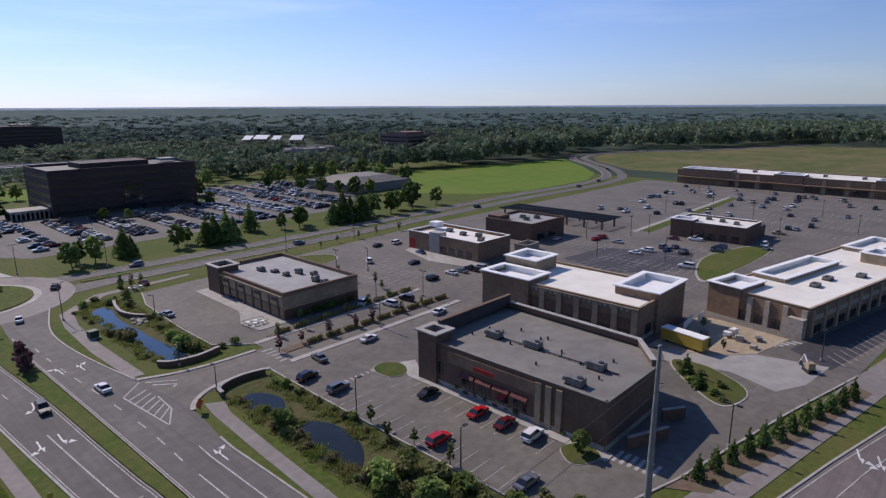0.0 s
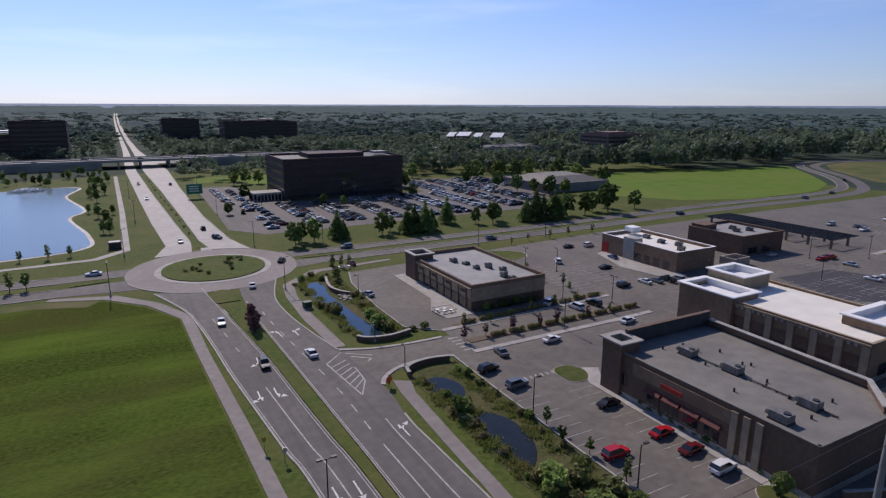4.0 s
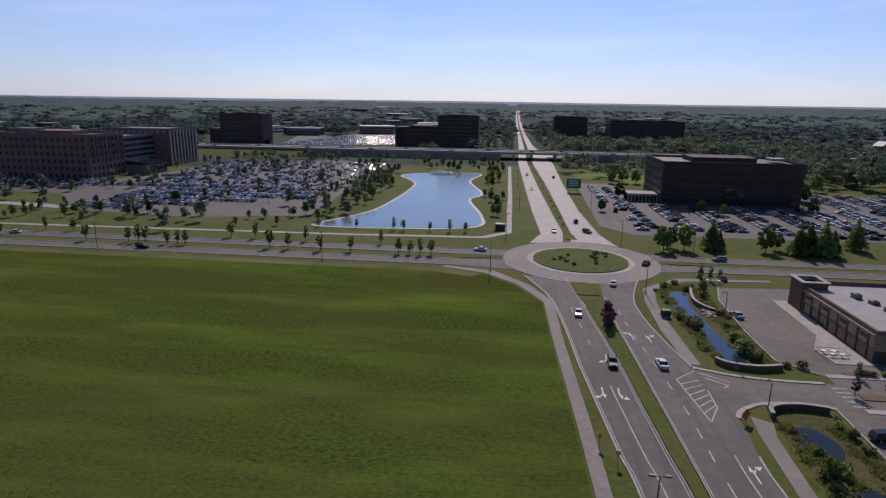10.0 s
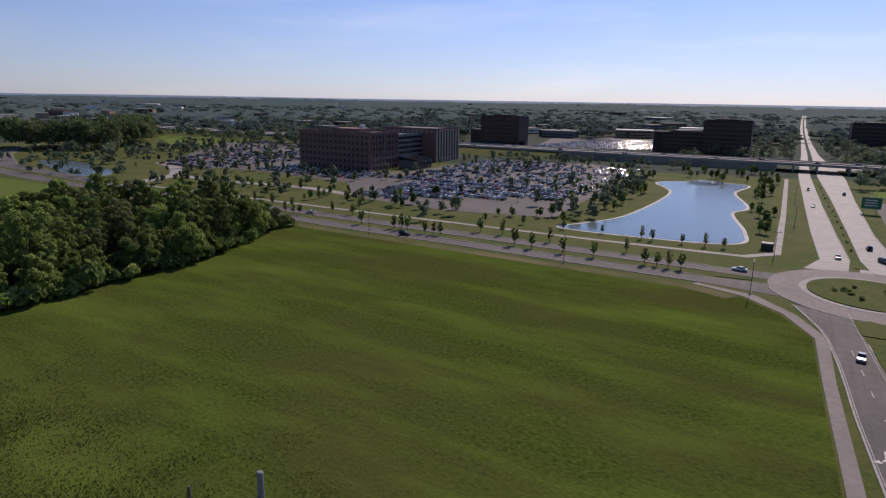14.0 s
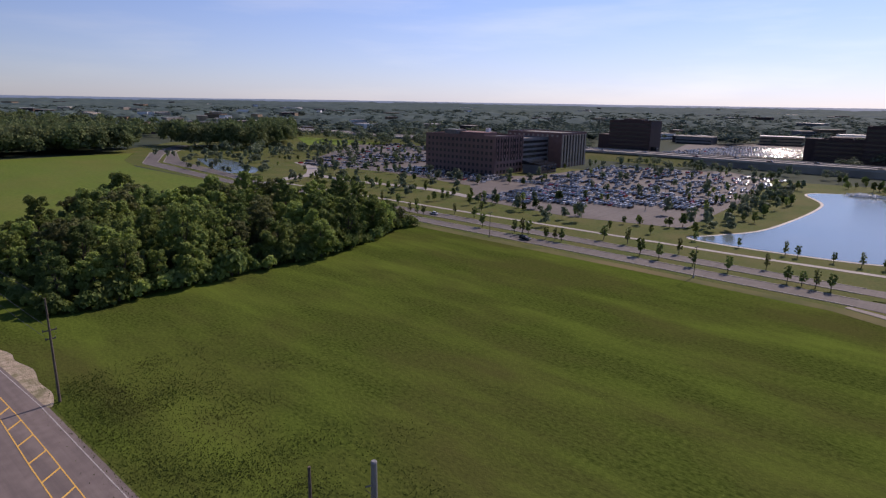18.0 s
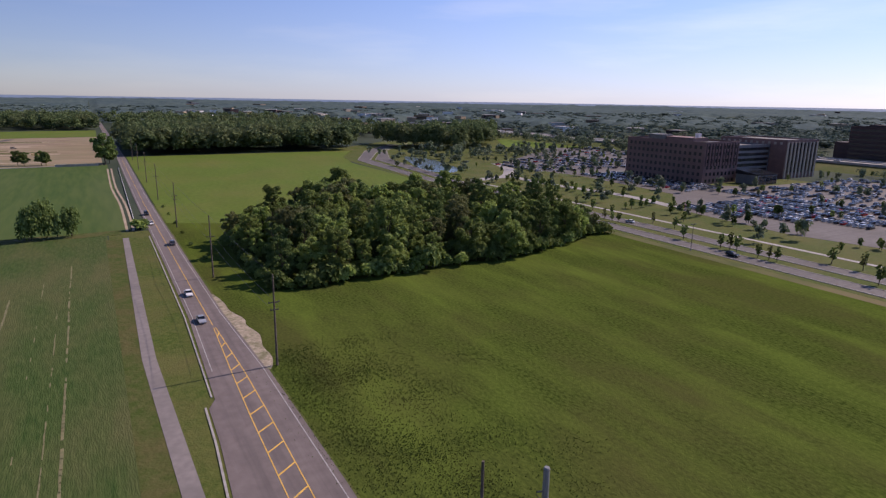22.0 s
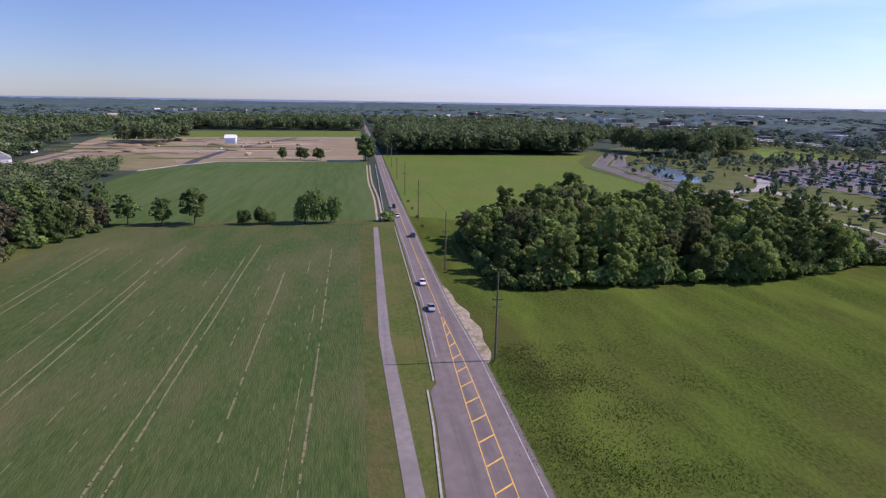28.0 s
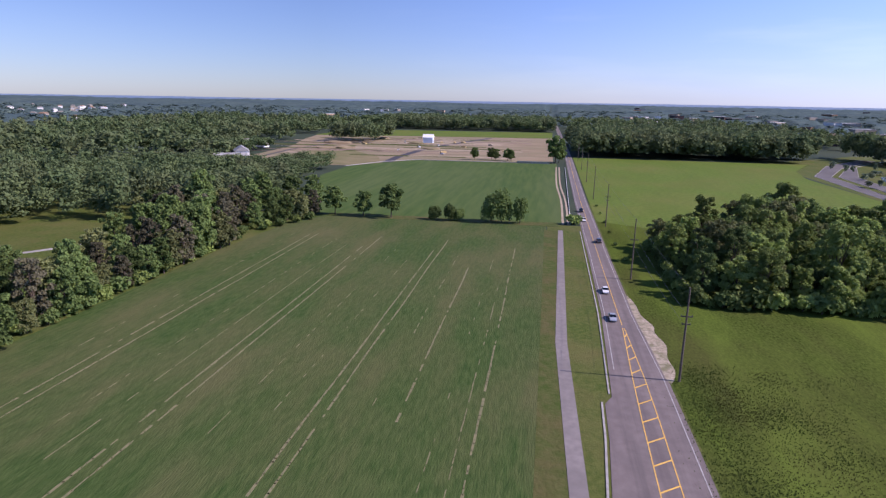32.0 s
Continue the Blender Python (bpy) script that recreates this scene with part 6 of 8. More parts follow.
understory = Kind([lambda: make_shrub("bush", 3.2, 4.5, 420, 0.45, LEAF_DARK, 95, "dense dark bush at a wood's edge", "wood edge bushes"),
                   lambda: make_shrub("bush", 3.0, 3.8, 400, 0.42, LEAF, 96, "dense leafy bush at a wood's edge", "wood edge bushes")])
rs = random.Random(3)
# the grove: front edge along x = -160, back to x = -300
def in_grove(x, y):
    front = -159 - max(0, (y - 128) * 0.3)
    back = float(np.interp(y, [38, 60, 95, 135, 160, 185], [-222, -240, -264, -264, -234, -230]))
    return back < x < front - 3 and 42 < y < 180


placed = []
for i in range(2600):
    x, y = rs.uniform(-312, -160), rs.uniform(40, 196)
    if in_grove(x, y) and all((x - a) ** 2 + (y - b) ** 2 > 47 for a, b in placed):
        placed.append((x, y))
for x, y in placed:
    edge = min(1.0, (min(abs(-159 - max(0, (y - 128) * 0.3) - x), y - 38) + 8) / 22)
    grove_tree.put(x, y, rs.choice((0.66, 0.78, 0.9, 1.0, 1.12)) * rs.uniform(0.93, 1.07) * (0.6 + 0.4 * edge) * (0.9 if y > 150 else 1.0), sz=rs.uniform(0.8, 1.02))
for i in range(36):
    y = 41 + i * 4.0
    understory.put(-160.5 - max(0, (y - 128) * 0.3) - rs.uniform(0, 3), y, rs.uniform(0.7, 1.5), sz=rs.uniform(0.9, 1.5))
for i in range(15):
    understory.put(-163 - i * 4.1, 41 + rs.uniform(-1, 2), rs.uniform(0.7, 1.1))
# woodland south of the crop field
placed = []
def in_wood(x, y):
    edge = -113 - 0.10 * max(0, -x - 190) - min(max(0, -x - 262) * 0.21, 20)
    if y > edge - 3 and noise.noise((x / 14, 7, 0)) < -0.1 or x > -60 or y < -330 - 0.2 * (x + 300):
        return False
    clearing = (-222 < x < -138 and -205 < y < -139) or (-560 < x < -440 and -300 < y < -200)
    return x > -470 and y < edge - 3 and not clearing
for i in range(5200):
    x, y = rs.uniform(-470, -60), rs.uniform(-330, -112)
    if in_wood(x, y) and all((x - a) ** 2 + (y - b) ** 2 > 58 for a, b in placed):
        placed.append((x, y))
placed.sort(key=lambda p: p[0] ** 2 + p[1] ** 2)
near_wood, rest_wood = placed[:150], placed[150:]
for i in range(24):
    x = -72 - 5.4 * i
    wood_tree.put(x, -112 + rs.uniform(-2.5, 2.5), rs.uniform(0.6, 1.1) * (0.85 if -172 < x < -100 else 1.0), sz=rs.uniform(0.9, 1.15))
for x, y in near_wood:
    low = 0.8 if -172 < x < -100 and y > -140 else 1.0
    wood_tree.put(x, y, rs.uniform(0.66, 1.1) * low, sz=rs.uniform(0.9, 1.15))
for i in range(30):
    x = -70 - i * 6.4
    understory.put(x, -110.5 + rs.uniform(-2, 1) - 0.10 * max(0, -x - 190) , rs.uniform(0.6, 1.1))
for x, y, s in ((-228, -116, 0.6), (-236, -111, 0.65), (-243, -108, 0.6), (-250, -104, 0.7), (-257, -101, 0.65), (-264, -104, 0.7), (-247, -115, 0.8), (-238, -121, 0.85), (-256, -112, 0.8), (-230, -124, 0.9)):
    wood_tree.put(x, y, s)
for x, y, s in ((-224, -109, 1.0), (-232, -106, 0.8), (-240, -103, 0.9), (-248, -100, 0.8)):
    understory.put(x, y, s)
for x, y, s in ((-262, -93, 0.95), (-262, -79.5, 0.9), (-262, -66.5, 1.08), (-268, -106, 1.0), (-272, -118, 1.1), (-300, -118, 1.0)):
    field_tree.put(x, y, s)
field_bush = Kind([lambda: make_shrub("bush", 4.0, 7.0, 2600, 0.30, LEAF_DARK, 97, "tall dense dark bush between two fields", "field edge bushes")])
for x, y, s, sz in ((-261, -21, 1.1, 1.65), (-262.5, -16.5, 1.2, 1.75), (-261, -8.5, 0.8, 2.1), (-261, -46, 0.75, 1.2), (-261, -39.5, 0.85, 1.25), (-261.5, -35, 0.7, 1.1)):
    field_bush.put(x, y, s, sz=sz)
understory.put(-265, 14.5, 1.1)
understory.put(-268, 15.6, 0.9)
structure("field_margin", prism(bmesh.new(), [(-258, -96), (-266, -96), (-267, 8), (-258, 8)], 0.0, 0.06), MARGIN, "rough grassy margin between two fields", "grass")
field_tree.put(-539, 11, 1.7)
field_tree.put(-545, 14, 1.2)
for x, y in ((-549, -46), (-548, -42), (-545, -31), (-544, -28), (-546, -61)):
    field_tree.put(x, y, 0.8)
# office car park verge
for x, y, s in ((57, 220, 0.95), (65, 223, 1.05), (61, 226, 0.8), (94, 224.5, 1.0), (99, 228, 0.7), (140, 226, 0.8), (147, 223, 1.0), (152, 228, 0.8), (190, 224, 1.1), (198, 220, 1.2), (214, 221, 1.5), (208, 226, 1.1), (233, 222, 1.0), (222, 232, 1.2), (46, 300, 0.6), (95, 305, 0.7), (150, 312, 0.8), (104, 300, 0.6),
                (215, 300, 1.1), (220, 290, 1.0), (224, 280, 1.2), (236, 280, 1.0), (212, 318, 1.2), (206, 345, 1.4), (223, 360, 1.5), (236, 352, 1.6), (250, 350, 1.5), (262, 352, 1.6), (283, 345, 1.5), (283, 325, 1.4), (284, 300, 1.3), (68, 410, 1.0), (76, 415, 1.1), (84, 412, 1.0), (112, 416, 1.2), (128, 415, 1.2), (170, 400, 1.1), (190, 395, 1.2), (160, 345, 1.0), (163, 356, 1.2), (62, 345, 0.9)):
    park_tree.put(x, y, s)
for x, y, s in ((75, 224.7, 1.05), (78, 226, 0.8), (104, 221, 1.1), (108, 223, 1.25), (112, 221, 1.2), (116, 223, 1.0), (129, 233, 1.1), (163, 220, 1.15), (168, 219, 1.35), (173, 220, 1.25), (178, 218, 1.3), (183, 221, 1.1)):
    spruce.put(x, y, s)
# cross road median and verge
for x, y in ((-154, 201.5), (-137.7, 202), (-134, 202), (-131, 202), (-122, 200.8), (-118, 201), (-115.4, 201.5), (-105, 216), (-95, 216), (-84, 202), (-77, 201.5), (-74.6, 214), (-65, 200.5), (-54, 201), (-46, 214), (-37, 201), (-33, 201), (-29.5, 201), (-25.5, 201),
             (-170, 216), (-182, 216), (-190, 203), (-194, 203), (-199, 203), (-207, 216), (-220, 216), (-232, 216), (-247, 203), (-262, 216), (-275, 203), (-290, 216)):
    young_tree.put(x, y, rs.uniform(0.9, 1.25))
for x, y in ((-62, 240.5), (-46, 239.5), (-42, 239), (-31, 239.5), (-23, 239.8), (-16.5, 240.5), (-78, 240)):
    young_tree.put(x, y, rs.uniform(0.75, 1.0))
for i in range(46):
    side = rs.random()
    x, y = (rs.uniform(-15, -3), rs.uniform(265, 470)) if side < 0.5 else (rs.uniform(-98, -70), rs.uniform(250, 480))
    if x > -16 and y < 330 and x < -8:
        x += 6
    lot_tree.put(x, y, rs.uniform(0.55, 0.95))
for i in range(34):
    lot_tree.put(rs.uniform(-70, 0), rs.uniform(452, 520), rs.uniform(0.6, 0.9))
for i in range(130):
    x, y = rs.uniform(-340, -95), rs.uniform(232, 262) if i < 55 else rs.uniform(262, 520)
    if -350 < x < -255 and y > 335:
        continue
    if i >= 55:
        y = 262 + round((y - 262) / 18) * 18 + 9
    lot_tree.put(x, y, rs.uniform(0.5, 0.75))
for i in range(70):
    x, y = rs.uniform(-560, -330), rs.uniform(270, 550)
    if -356 < x and y > 330:
        continue
    lot_tree.put(x, y, rs.uniform(0.45, 0.7))
# shops
red_tree = Kind([lambda: make_tree("young_tree", 6.0, 1.5, 1.6, 420, 0.24, LEAF_PURPLE, 46, "young reddish-leaved tree in a planted divider", group="divider trees", lobes=7)])
for x, y in ((78.4, 109.4), (86.1, 109.2), (91.2, 109), (100.7, 108.6), (71.2, 109.9), (65.1, 109.3)):
    red_tree.put(x, y, rs.uniform(0.5, 0.68), z=0.1)
for x, y in ((70, 117.6), (77, 116.8), (83, 117), (90.2, 118.2), (98.3, 118.9), (106, 119.2), (108, 108.6), (58.9, 71.7), (59.2, 61.6), (58.8, 53.5), (57.4, 66), (111, 128), (113, 133), (110, 140), (112, 150), (108, 158), (60, 186), (66, 187), (130, 184), (140, 187), (150, 186), (160, 187), (172, 186),
             (131, 39), (128, 41), (141, 47), (128, 60)):
    young_tree.put(x, y, rs.uniform(0.5, 0.72), z=0.1)
for i in range(9):
    hedge.put(72 + 5.2 * i, 118.9 + 0.045 * i * 5.2, 0.95, 0.18, rz=rs.uniform(-2, 4))
    hedge.put(74 + 5.2 * i, 108.9, 0.95, 0.18, rz=rs.uniform(-3, 3))
structure("planted_divider", prism(bmesh.new(), [(66, 107.8), (118, 107.6), (118, 110), (66, 110.2)], 0.0, 0.2), MULCH, "mulched planting strip with low hedge", "planting")
structure("planted_divider_north", prism(bmesh.new(), [(68, 118.4), (118, 120.4), (118, 122.4), (68, 119.6)], 0.0, 0.2), MULCH, "mulched planting strip with low hedge", "planting")
for i in range(12):
    u = i / 11
    small_spruce.put(80 + 43 * u, 25.3 - 11.5 * u, rs.uniform(0.7, 0.9), sz=rs.uniform(1.15, 1.4))
    if i % 3 == 0:
        shrub.put(81 + 43 * u, 23.4 - 11.2 * u, rs.uniform(0.4, 0.6))
    shrub.put(79 + 43 * u, 26.8 - 11.5 * u, rs.uniform(0.3, 0.5))
structure("mulch_bed", prism(bmesh.new(), [(75, 28), (84, 25.6), (110, 19.2), (130, 15.2), (128, 11.6), (108, 15.6), (78, 22.8)], -0.02, 0.1), MULCH, "brown mulched bed with young conifers", "planting")
for i in range(16):
    shrub.put(78.2 - 0.8 * rng_val(i, 5), 39 + i * 2.3, rs.uniform(0.4, 0.7), 0.15)
park_tree.put(74.6, 41, 0.45)
for x, y in ((108, 33), (112, 33), (115, 38), (110, 38), (116, 42), (106.5, 31)):
    shrub.put(x, y, 0.9)
small_spruce.put(109, 36, 1.0)
small_spruce.put(113, 40, 1.1)
# pond planting
for i in range(13):
    u = i / 12
    x = 57.0 + 1.0 * rng_val(i, 1) - 1.2 * rng_val(i, 4)
    (reed if i % 3 == 0 else shrub).put(x, 99 - 58 * u, rs.uniform(0.5, 0.95))
for x, y, s in ((47.5, 79, 1.2), (46.8, 82, 1.0), (49, 88, 0.7), (48, 60, 1.1), (50, 53, 1.4), (53, 51, 1.5), (56, 48, 1.4), (52, 47, 1.3), (48.5, 50, 1.2), (55, 44, 1.4), (58, 41, 1.2), (61, 38, 1.2), (64, 35, 1.0), (47, 56, 1.0), (47.6, 73, 0.7), (48.5, 68, 0.6),
                (44.6, 143, 1.2), (44.0, 147, 1.1), (46, 137, 0.8), (52.5, 135, 1.2), (53.5, 130, 1.3), (54.5, 152, 0.9), (53.5, 143, 1.0), (46, 174, 1.1), (50, 177, 1.1), (54, 174, 0.9), (57, 172, 1.0), (58, 121, 1.0), (61, 121, 0.9), (55, 166, 0.8), (43, 170, 0.7)):
    (shrub if int(x * 7) % 3 else reed).put(x, y, s)
for x, y, s in ((48.8, 82, 1.3), (50.2, 84, 1.0), (47.6, 77, 1.0), (49.5, 58, 1.8), (53, 57, 1.7), (55.5, 53, 1.9), (51, 50, 1.9), (46.0, 141, 1.7), (45.4, 145, 1.5), (52.2, 128, 1.7), (53, 124, 1.5), (52, 172, 1.5)):
    shrub.put(x, y, s)
for x, y in ((54.8, 168), (56.5, 171), (58, 180), (62, 183), (47.0, 81)):
    young_tree.put(x, y, 0.75)
for i in range(6):
    a = i * 1.05
    shrub.put(RX + (4 + 6 * rng_val(i, 1)) * math.cos(a), RY + (3 + 6 * rng_val(i, 2)) * math.sin(a), 0.7, 0.38)
for i in range(12):
    shrub.put(RX - 9 + 4.5 * rng_val(i, 6), RY - 4 + 5 * rng_val(i, 7), 0.6, 0.38, sz=0.7) if i < 6 else shrub.put(RX + 4 + 7 * rng_val(i, 6), RY + 4 + 6 * rng_val(i, 7), 0.7, 0.38, sz=0.8)
pt = make_tree("purple_tree", 5.8, 1.9, 0.3, 900, 0.3, LEAF_PURPLE, 99, "dark purple-leaved tree on a boulevard median", lobes=8)
pt.matrix_basis = pose(25.1, 140.5, 0.15) @ Matrix.Diagonal((0.85, 0.85, 0.95, 1))
copy_thing(pt, pose(25.6, 144.6, 0.15) @ Matrix.Diagonal((0.8, 0.8, 0.85, 1)))
copy_thing(pt, pose(24.8, 136.8, 0.15, 0, 0, 70) @ Matrix.Diagonal((0.75, 0.75, 0.8, 1)))
for i in range(14):
    shrub.put(24.2 - 0.36 * i + 0.8 * rng_val(i, 3), 262 + 16 * i, 0.5)
for i in range(10):
    understory.put(-118 - 22 * i, 27 + 3 * rng_val(i, 2) if i > 3 else -230, 0.3)
structure("farm_drive", line_strip(bmesh.new(), smooth_line([(-170, -170), (-185, -160), (-205, -150), (-240, -150)]), 2.6, -0.02, 0.06), CONCRETE, "pale drive across a lawn in the woods", "drive")
structure("wood_lawn", prism(bmesh.new(), [(-60, -98), (-262, -98), (-262, -260), (-60, -260)], -0.03, 0.0), GRASS, "mown lawn in a woodland clearing", "grass")
# weeds round the ponds
for i in range(30):
    if i < 18:
        x, y = (46.2 + 2.6 * rng_val(i, 1), 52 + 46 * rng_val(i, 2)) if i % 2 else (55.6 + 2.4 * rng_val(i, 1), 44 + 56 * rng_val(i, 2))
    else:
        x, y = (43.2 + 2.0 * rng_val(i, 1), 124 + 46 * rng_val(i, 2)) if i % 2 else (53.2 + 3.2 * rng_val(i, 1), 124 + 48 * rng_val(i, 2))
    (reed, shrub, reed)[i % 3].put(x, y, 0.45 + 0.5 * rng_val(i, 3))
for i in range(11):
    shrub.put(81 + 1.6 * i, 125.2 - 0.3 * rng_val(i, 3), rs.uniform(0.55, 0.85), 0.05, sz=1.6)
# rocks by the pond
for i in range(16):
    bm = bmesh.new()
    bmesh.ops.create_icosphere(bm, subdivisions=1, radius=1)
    for v in bm.verts:
        v.co *= 1 + 0.35 * noise.noise(v.co * 2 + Vector((i, 0, 0)))
        v.co.z *= 0.6
    rk = tagged(mesh_ob("boulder", bm, STONE), "pale rough boulder at a pond", "boulder", "pond boulders")
    rk.matrix_basis = pose(50.6 + 3.4 * rng_val(i, 1), 149.5 + 5 * rng_val(i, 2), 0.15, 0, 0, i * 40) @ Matrix.Scale(0.4 + 0.6 * rng_val(i, 3), 4)
for ln in (smooth_line([(44.2, 121.6), (46.2, 119.4), (51.2, 118.4), (56.6, 119.6)]), smooth_line([(52.9, 171), (51.6, 166), (50.9, 160), (52.2, 155.5), (54, 153)]), smooth_line([(46.4, 98.6), (47, 100.9), (49.2, 102.3), (53, 102.8), (57.2, 102)])):
    w = tagged(mesh_ob("pond_wall", line_strip(bmesh.new(), ln, 0.5, 0.0, 1.1), BRICK), "low curved pond wall with pale coping", "wall")
    part("coping", line_strip(bmesh.new(), ln, 0.75, 1.1, 1.25), KERB, w)


# ---- woods, as one mass each ----
def woods(name, label, spots, leaves, size, material, seed):
    """Many trees joined: each a few lobes of leaf clumps. spots: x, y, height, radius."""
    ps, qs, off = [], [], 0
    g = random.Random(seed)
    stock = []
    for k in range(8):
        ls = [(g.uniform(-1, 1), g.uniform(-1, 1), 13.2, 4.2)]
        for a in range(8):
            d, an = g.uniform(1.5, 4.6), a * 0.785 + k + g.uniform(-.3, .3)
            ls.append((d * math.cos(an), d * math.sin(an), g.uniform(5.5, 14.5), g.uniform(1.9, 3.4)))
        stock.append(leaf_cloud(seed * 10 + k, ls, leaves, size, 1.0, True))
    for x, y, h, r in spots:
        p, q = stock[g.randrange(8)]
        a = g.uniform(0, 6.28)
        c, s = math.cos(a), math.sin(a)
        z0 = land_height(x, y)
        pp = np.stack([x + (p[:, 0] * c - p[:, 1] * s) * r / 5.6, y + (p[:, 0] * s + p[:, 1] * c) * r / 5.6, z0 + p[:, 2] * h / 17.0], 1)
        ps.append(pp)
        qs.append(q + off)
        off += len(p)
    me = bpy.data.meshes.new(name)
    P, Q = np.concatenate(ps), np.concatenate(qs)
    me.vertices.add(len(P))
    me.vertices.foreach_set("co", P.astype(np.float32).ravel())
    me.loops.add(3 * len(Q))
    me.loops.foreach_set("vertex_index", Q.astype(np.int32).ravel())
    me.polygons.add(len(Q))
    me.polygons.foreach_set("loop_start", np.arange(0, 3 * len(Q), 3, dtype=np.int32))
    me.update(calc_edges=True)
    me.materials.append(material)
    return tagged(new(name, me), label, "woods", kind="stuff")


gw = random.Random(17)
# the wood behind the western meadow, up to the hospital's curving road
spots = []
for i in range(900):
    f = gw.random()
    y = 32 + 230 * f
    x = -606 - (0 if y < 240 else 40) - gw.random() ** 1.3 * 200
    spots.append((x, y, gw.uniform(16, 25), gw.uniform(5.0, 8.5)))
for i in range(260):
    u, v = gw.random(), gw.random() ** 1.3
    x = float(np.interp(u, [0, 0.35, 0.65, 1], [-612, -562, -606, -727])) - 90 * v
    spots.append((x, float(np.interp(u, [0, 0.35, 0.65, 1], [301, 347, 420, 508])), gw.uniform(17, 27), gw.uniform(4.5, 7)))
woods("west_wood", "dense dark green wood behind a meadow", spots, 200, 0.85, LEAF_WOOD, 5)
woods("south_wood", "dark mixed woodland beside a crop field", [(x, y, gw.uniform(9, 20) if x > -330 else gw.uniform(7, 12), gw.uniform(4.0, 7.0)) for x, y in rest_wood], 420, 0.58, LEAF_WOOD, 9)
# woods south-west behind the building site and the farm
spots = []
for i in range(2100):
    x, y = gw.uniform(-1250, -400), gw.uniform(-700, 14)
    if -1085 < x < -470 and y > float(np.interp(x, [-1085, -850, -765, -640, -490], [-335, -335, -322, -288, -272])) or -1000 < x < -890 and -620 < y < -490:
        continue
    if x > -470 and y > -300:
        continue
    if -640 < x < -520 and -330 < y < -270:
        continue
    if math.hypot(x + 600, y + 420) < 60:
        continue
    spots.append((x, y, gw.uniform(9, 23), gw.uniform(4.5, 8.5)))
for i in range(80):
    spots.append((gw.uniform(-800, -712), gw.uniform(-264, -200), gw.uniform(17, 25), gw.uniform(4, 6.5)))
for i in range(160):
    spots.append((gw.uniform(-620, -520), gw.uniform(-330, -230) - 50, gw.uniform(9, 13), gw.uniform(4, 6)))
for i in range(700):
    spots.append((gw.uniform(-1400, -1085), gw.uniform(-340, 16), gw.uniform(15, 24), gw.uniform(5, 8)))
for i in range(400):
    spots.append((gw.uniform(-1500, -790), gw.uniform(32, 420), gw.uniform(15, 22), gw.uniform(5, 8)))
woods("south_west_wood", "broad mixed woodland behind fields", spots, 110, 1.05, LEAF_WOOD, 6)
# woods beyond the offices and shops
spots = []
for i in range(330):
    x = gw.uniform(195, 440)
    y = float(np.interp(x, [195, 290, 350, 406, 440], [420, 372, 358, 346, 342])) + gw.random() ** 1.3 * 200
    if -36.5 < math.degrees(math.atan2(-x, y)) < -28 and y > 570:
        continue
    if abs(math.degrees(math.atan2(-x, y)) + 44) < 3.6 and y > 390 or abs(math.degrees(math.atan2(-x, y)) + 36.8) < 4.5 and y > 470:
        continue
    spots.append((x, y, gw.uniform(9, 18) if x < 330 else gw.uniform(14, 21), gw.uniform(4, 6.5)))
for i in range(900):
    x = gw.uniform(430, 1300)
    base = float(np.interp(x, [430, 459, 532, 565, 600, 660, 720, 860, 1000, 1300], [344, 336, 332, 346, 352, 332, 288, 224, 180, 120])) + 4
    spots.append((x, base + gw.random() ** 1.6 * 260, gw.uniform(15, 24), gw.uniform(4.5, 7.5)))
for i in range(900):
    x, y = gw.uniform(900, 1400), gw.uniform(-500, 420)
    spots.append((x, y, gw.uniform(15, 24), gw.uniform(5, 8)))
for i in range(520):
    x, y = gw.uniform(55, 560), gw.uniform(608, 800)
    if -36.5 < math.degrees(math.atan2(-x, y)) < -28 and y > 640:
        continue
    spots.append((x, y, gw.uniform(8, 14), gw.uniform(4, 7)))
woods("north_wood", "dark wood beyond offices and fields", spots, 100, 1.15, LEAF_NORTH, 7)
spots = []
for i in range(420):
    x, y = gw.uniform(-900, -20), gw.uniform(608, 1000)
    if -320 < x < -90 and 600 < y < 900:
        continue
    spots.append((x, y, gw.uniform(7, 13), gw.uniform(3.5, 6)))
for i in range(80):
    x, y = gw.uniform(-660, -360), gw.uniform(300, 560)
    if y > 385 and x < -430:
        continue
    spots.append((x, y, gw.uniform(6, 11), gw.uniform(2.5, 4)))
for i in range(60):
    spots.append((gw.uniform(40, 200), gw.uniform(420, 525), gw.uniform(7, 12), gw.uniform(3, 5)))
for i in range(150):
    x = gw.uniform(-1050, -420)
    spots.append((x, gw.uniform(500, 527), gw.uniform(9, 14), gw.uniform(3.5, 5.5)))
for i in range(70):
    spots.append((gw.uniform(-420, -20), gw.uniform(512, 528), gw.uniform(4, 8), gw.uniform(1.8, 3)))
hosp = []
while len(hosp) < 210:
    x, y = gw.uniform(-560, -90), gw.uniform(222, 530)
    if -340 < x < -240 and y > 320 or x < -330 and y < 275 and gw.random() < 0.5:
        continue
    if 262 < y < 480 and -240 < x < -100 and gw.random() < 0.6:
        continue
    hosp.append((x, y, gw.uniform(4, 8.5), gw.uniform(1.2, 2.4)))
for i in range(26):
    a = 6.28 * gw.random()
    hosp.append((-448 + 74 * math.cos(a) + gw.uniform(-6, 6), 247 + 26 * math.sin(a) - 0.25 * 74 * math.cos(a) + gw.uniform(-5, 5), gw.uniform(3, 8), gw.uniform(1.5, 3)))
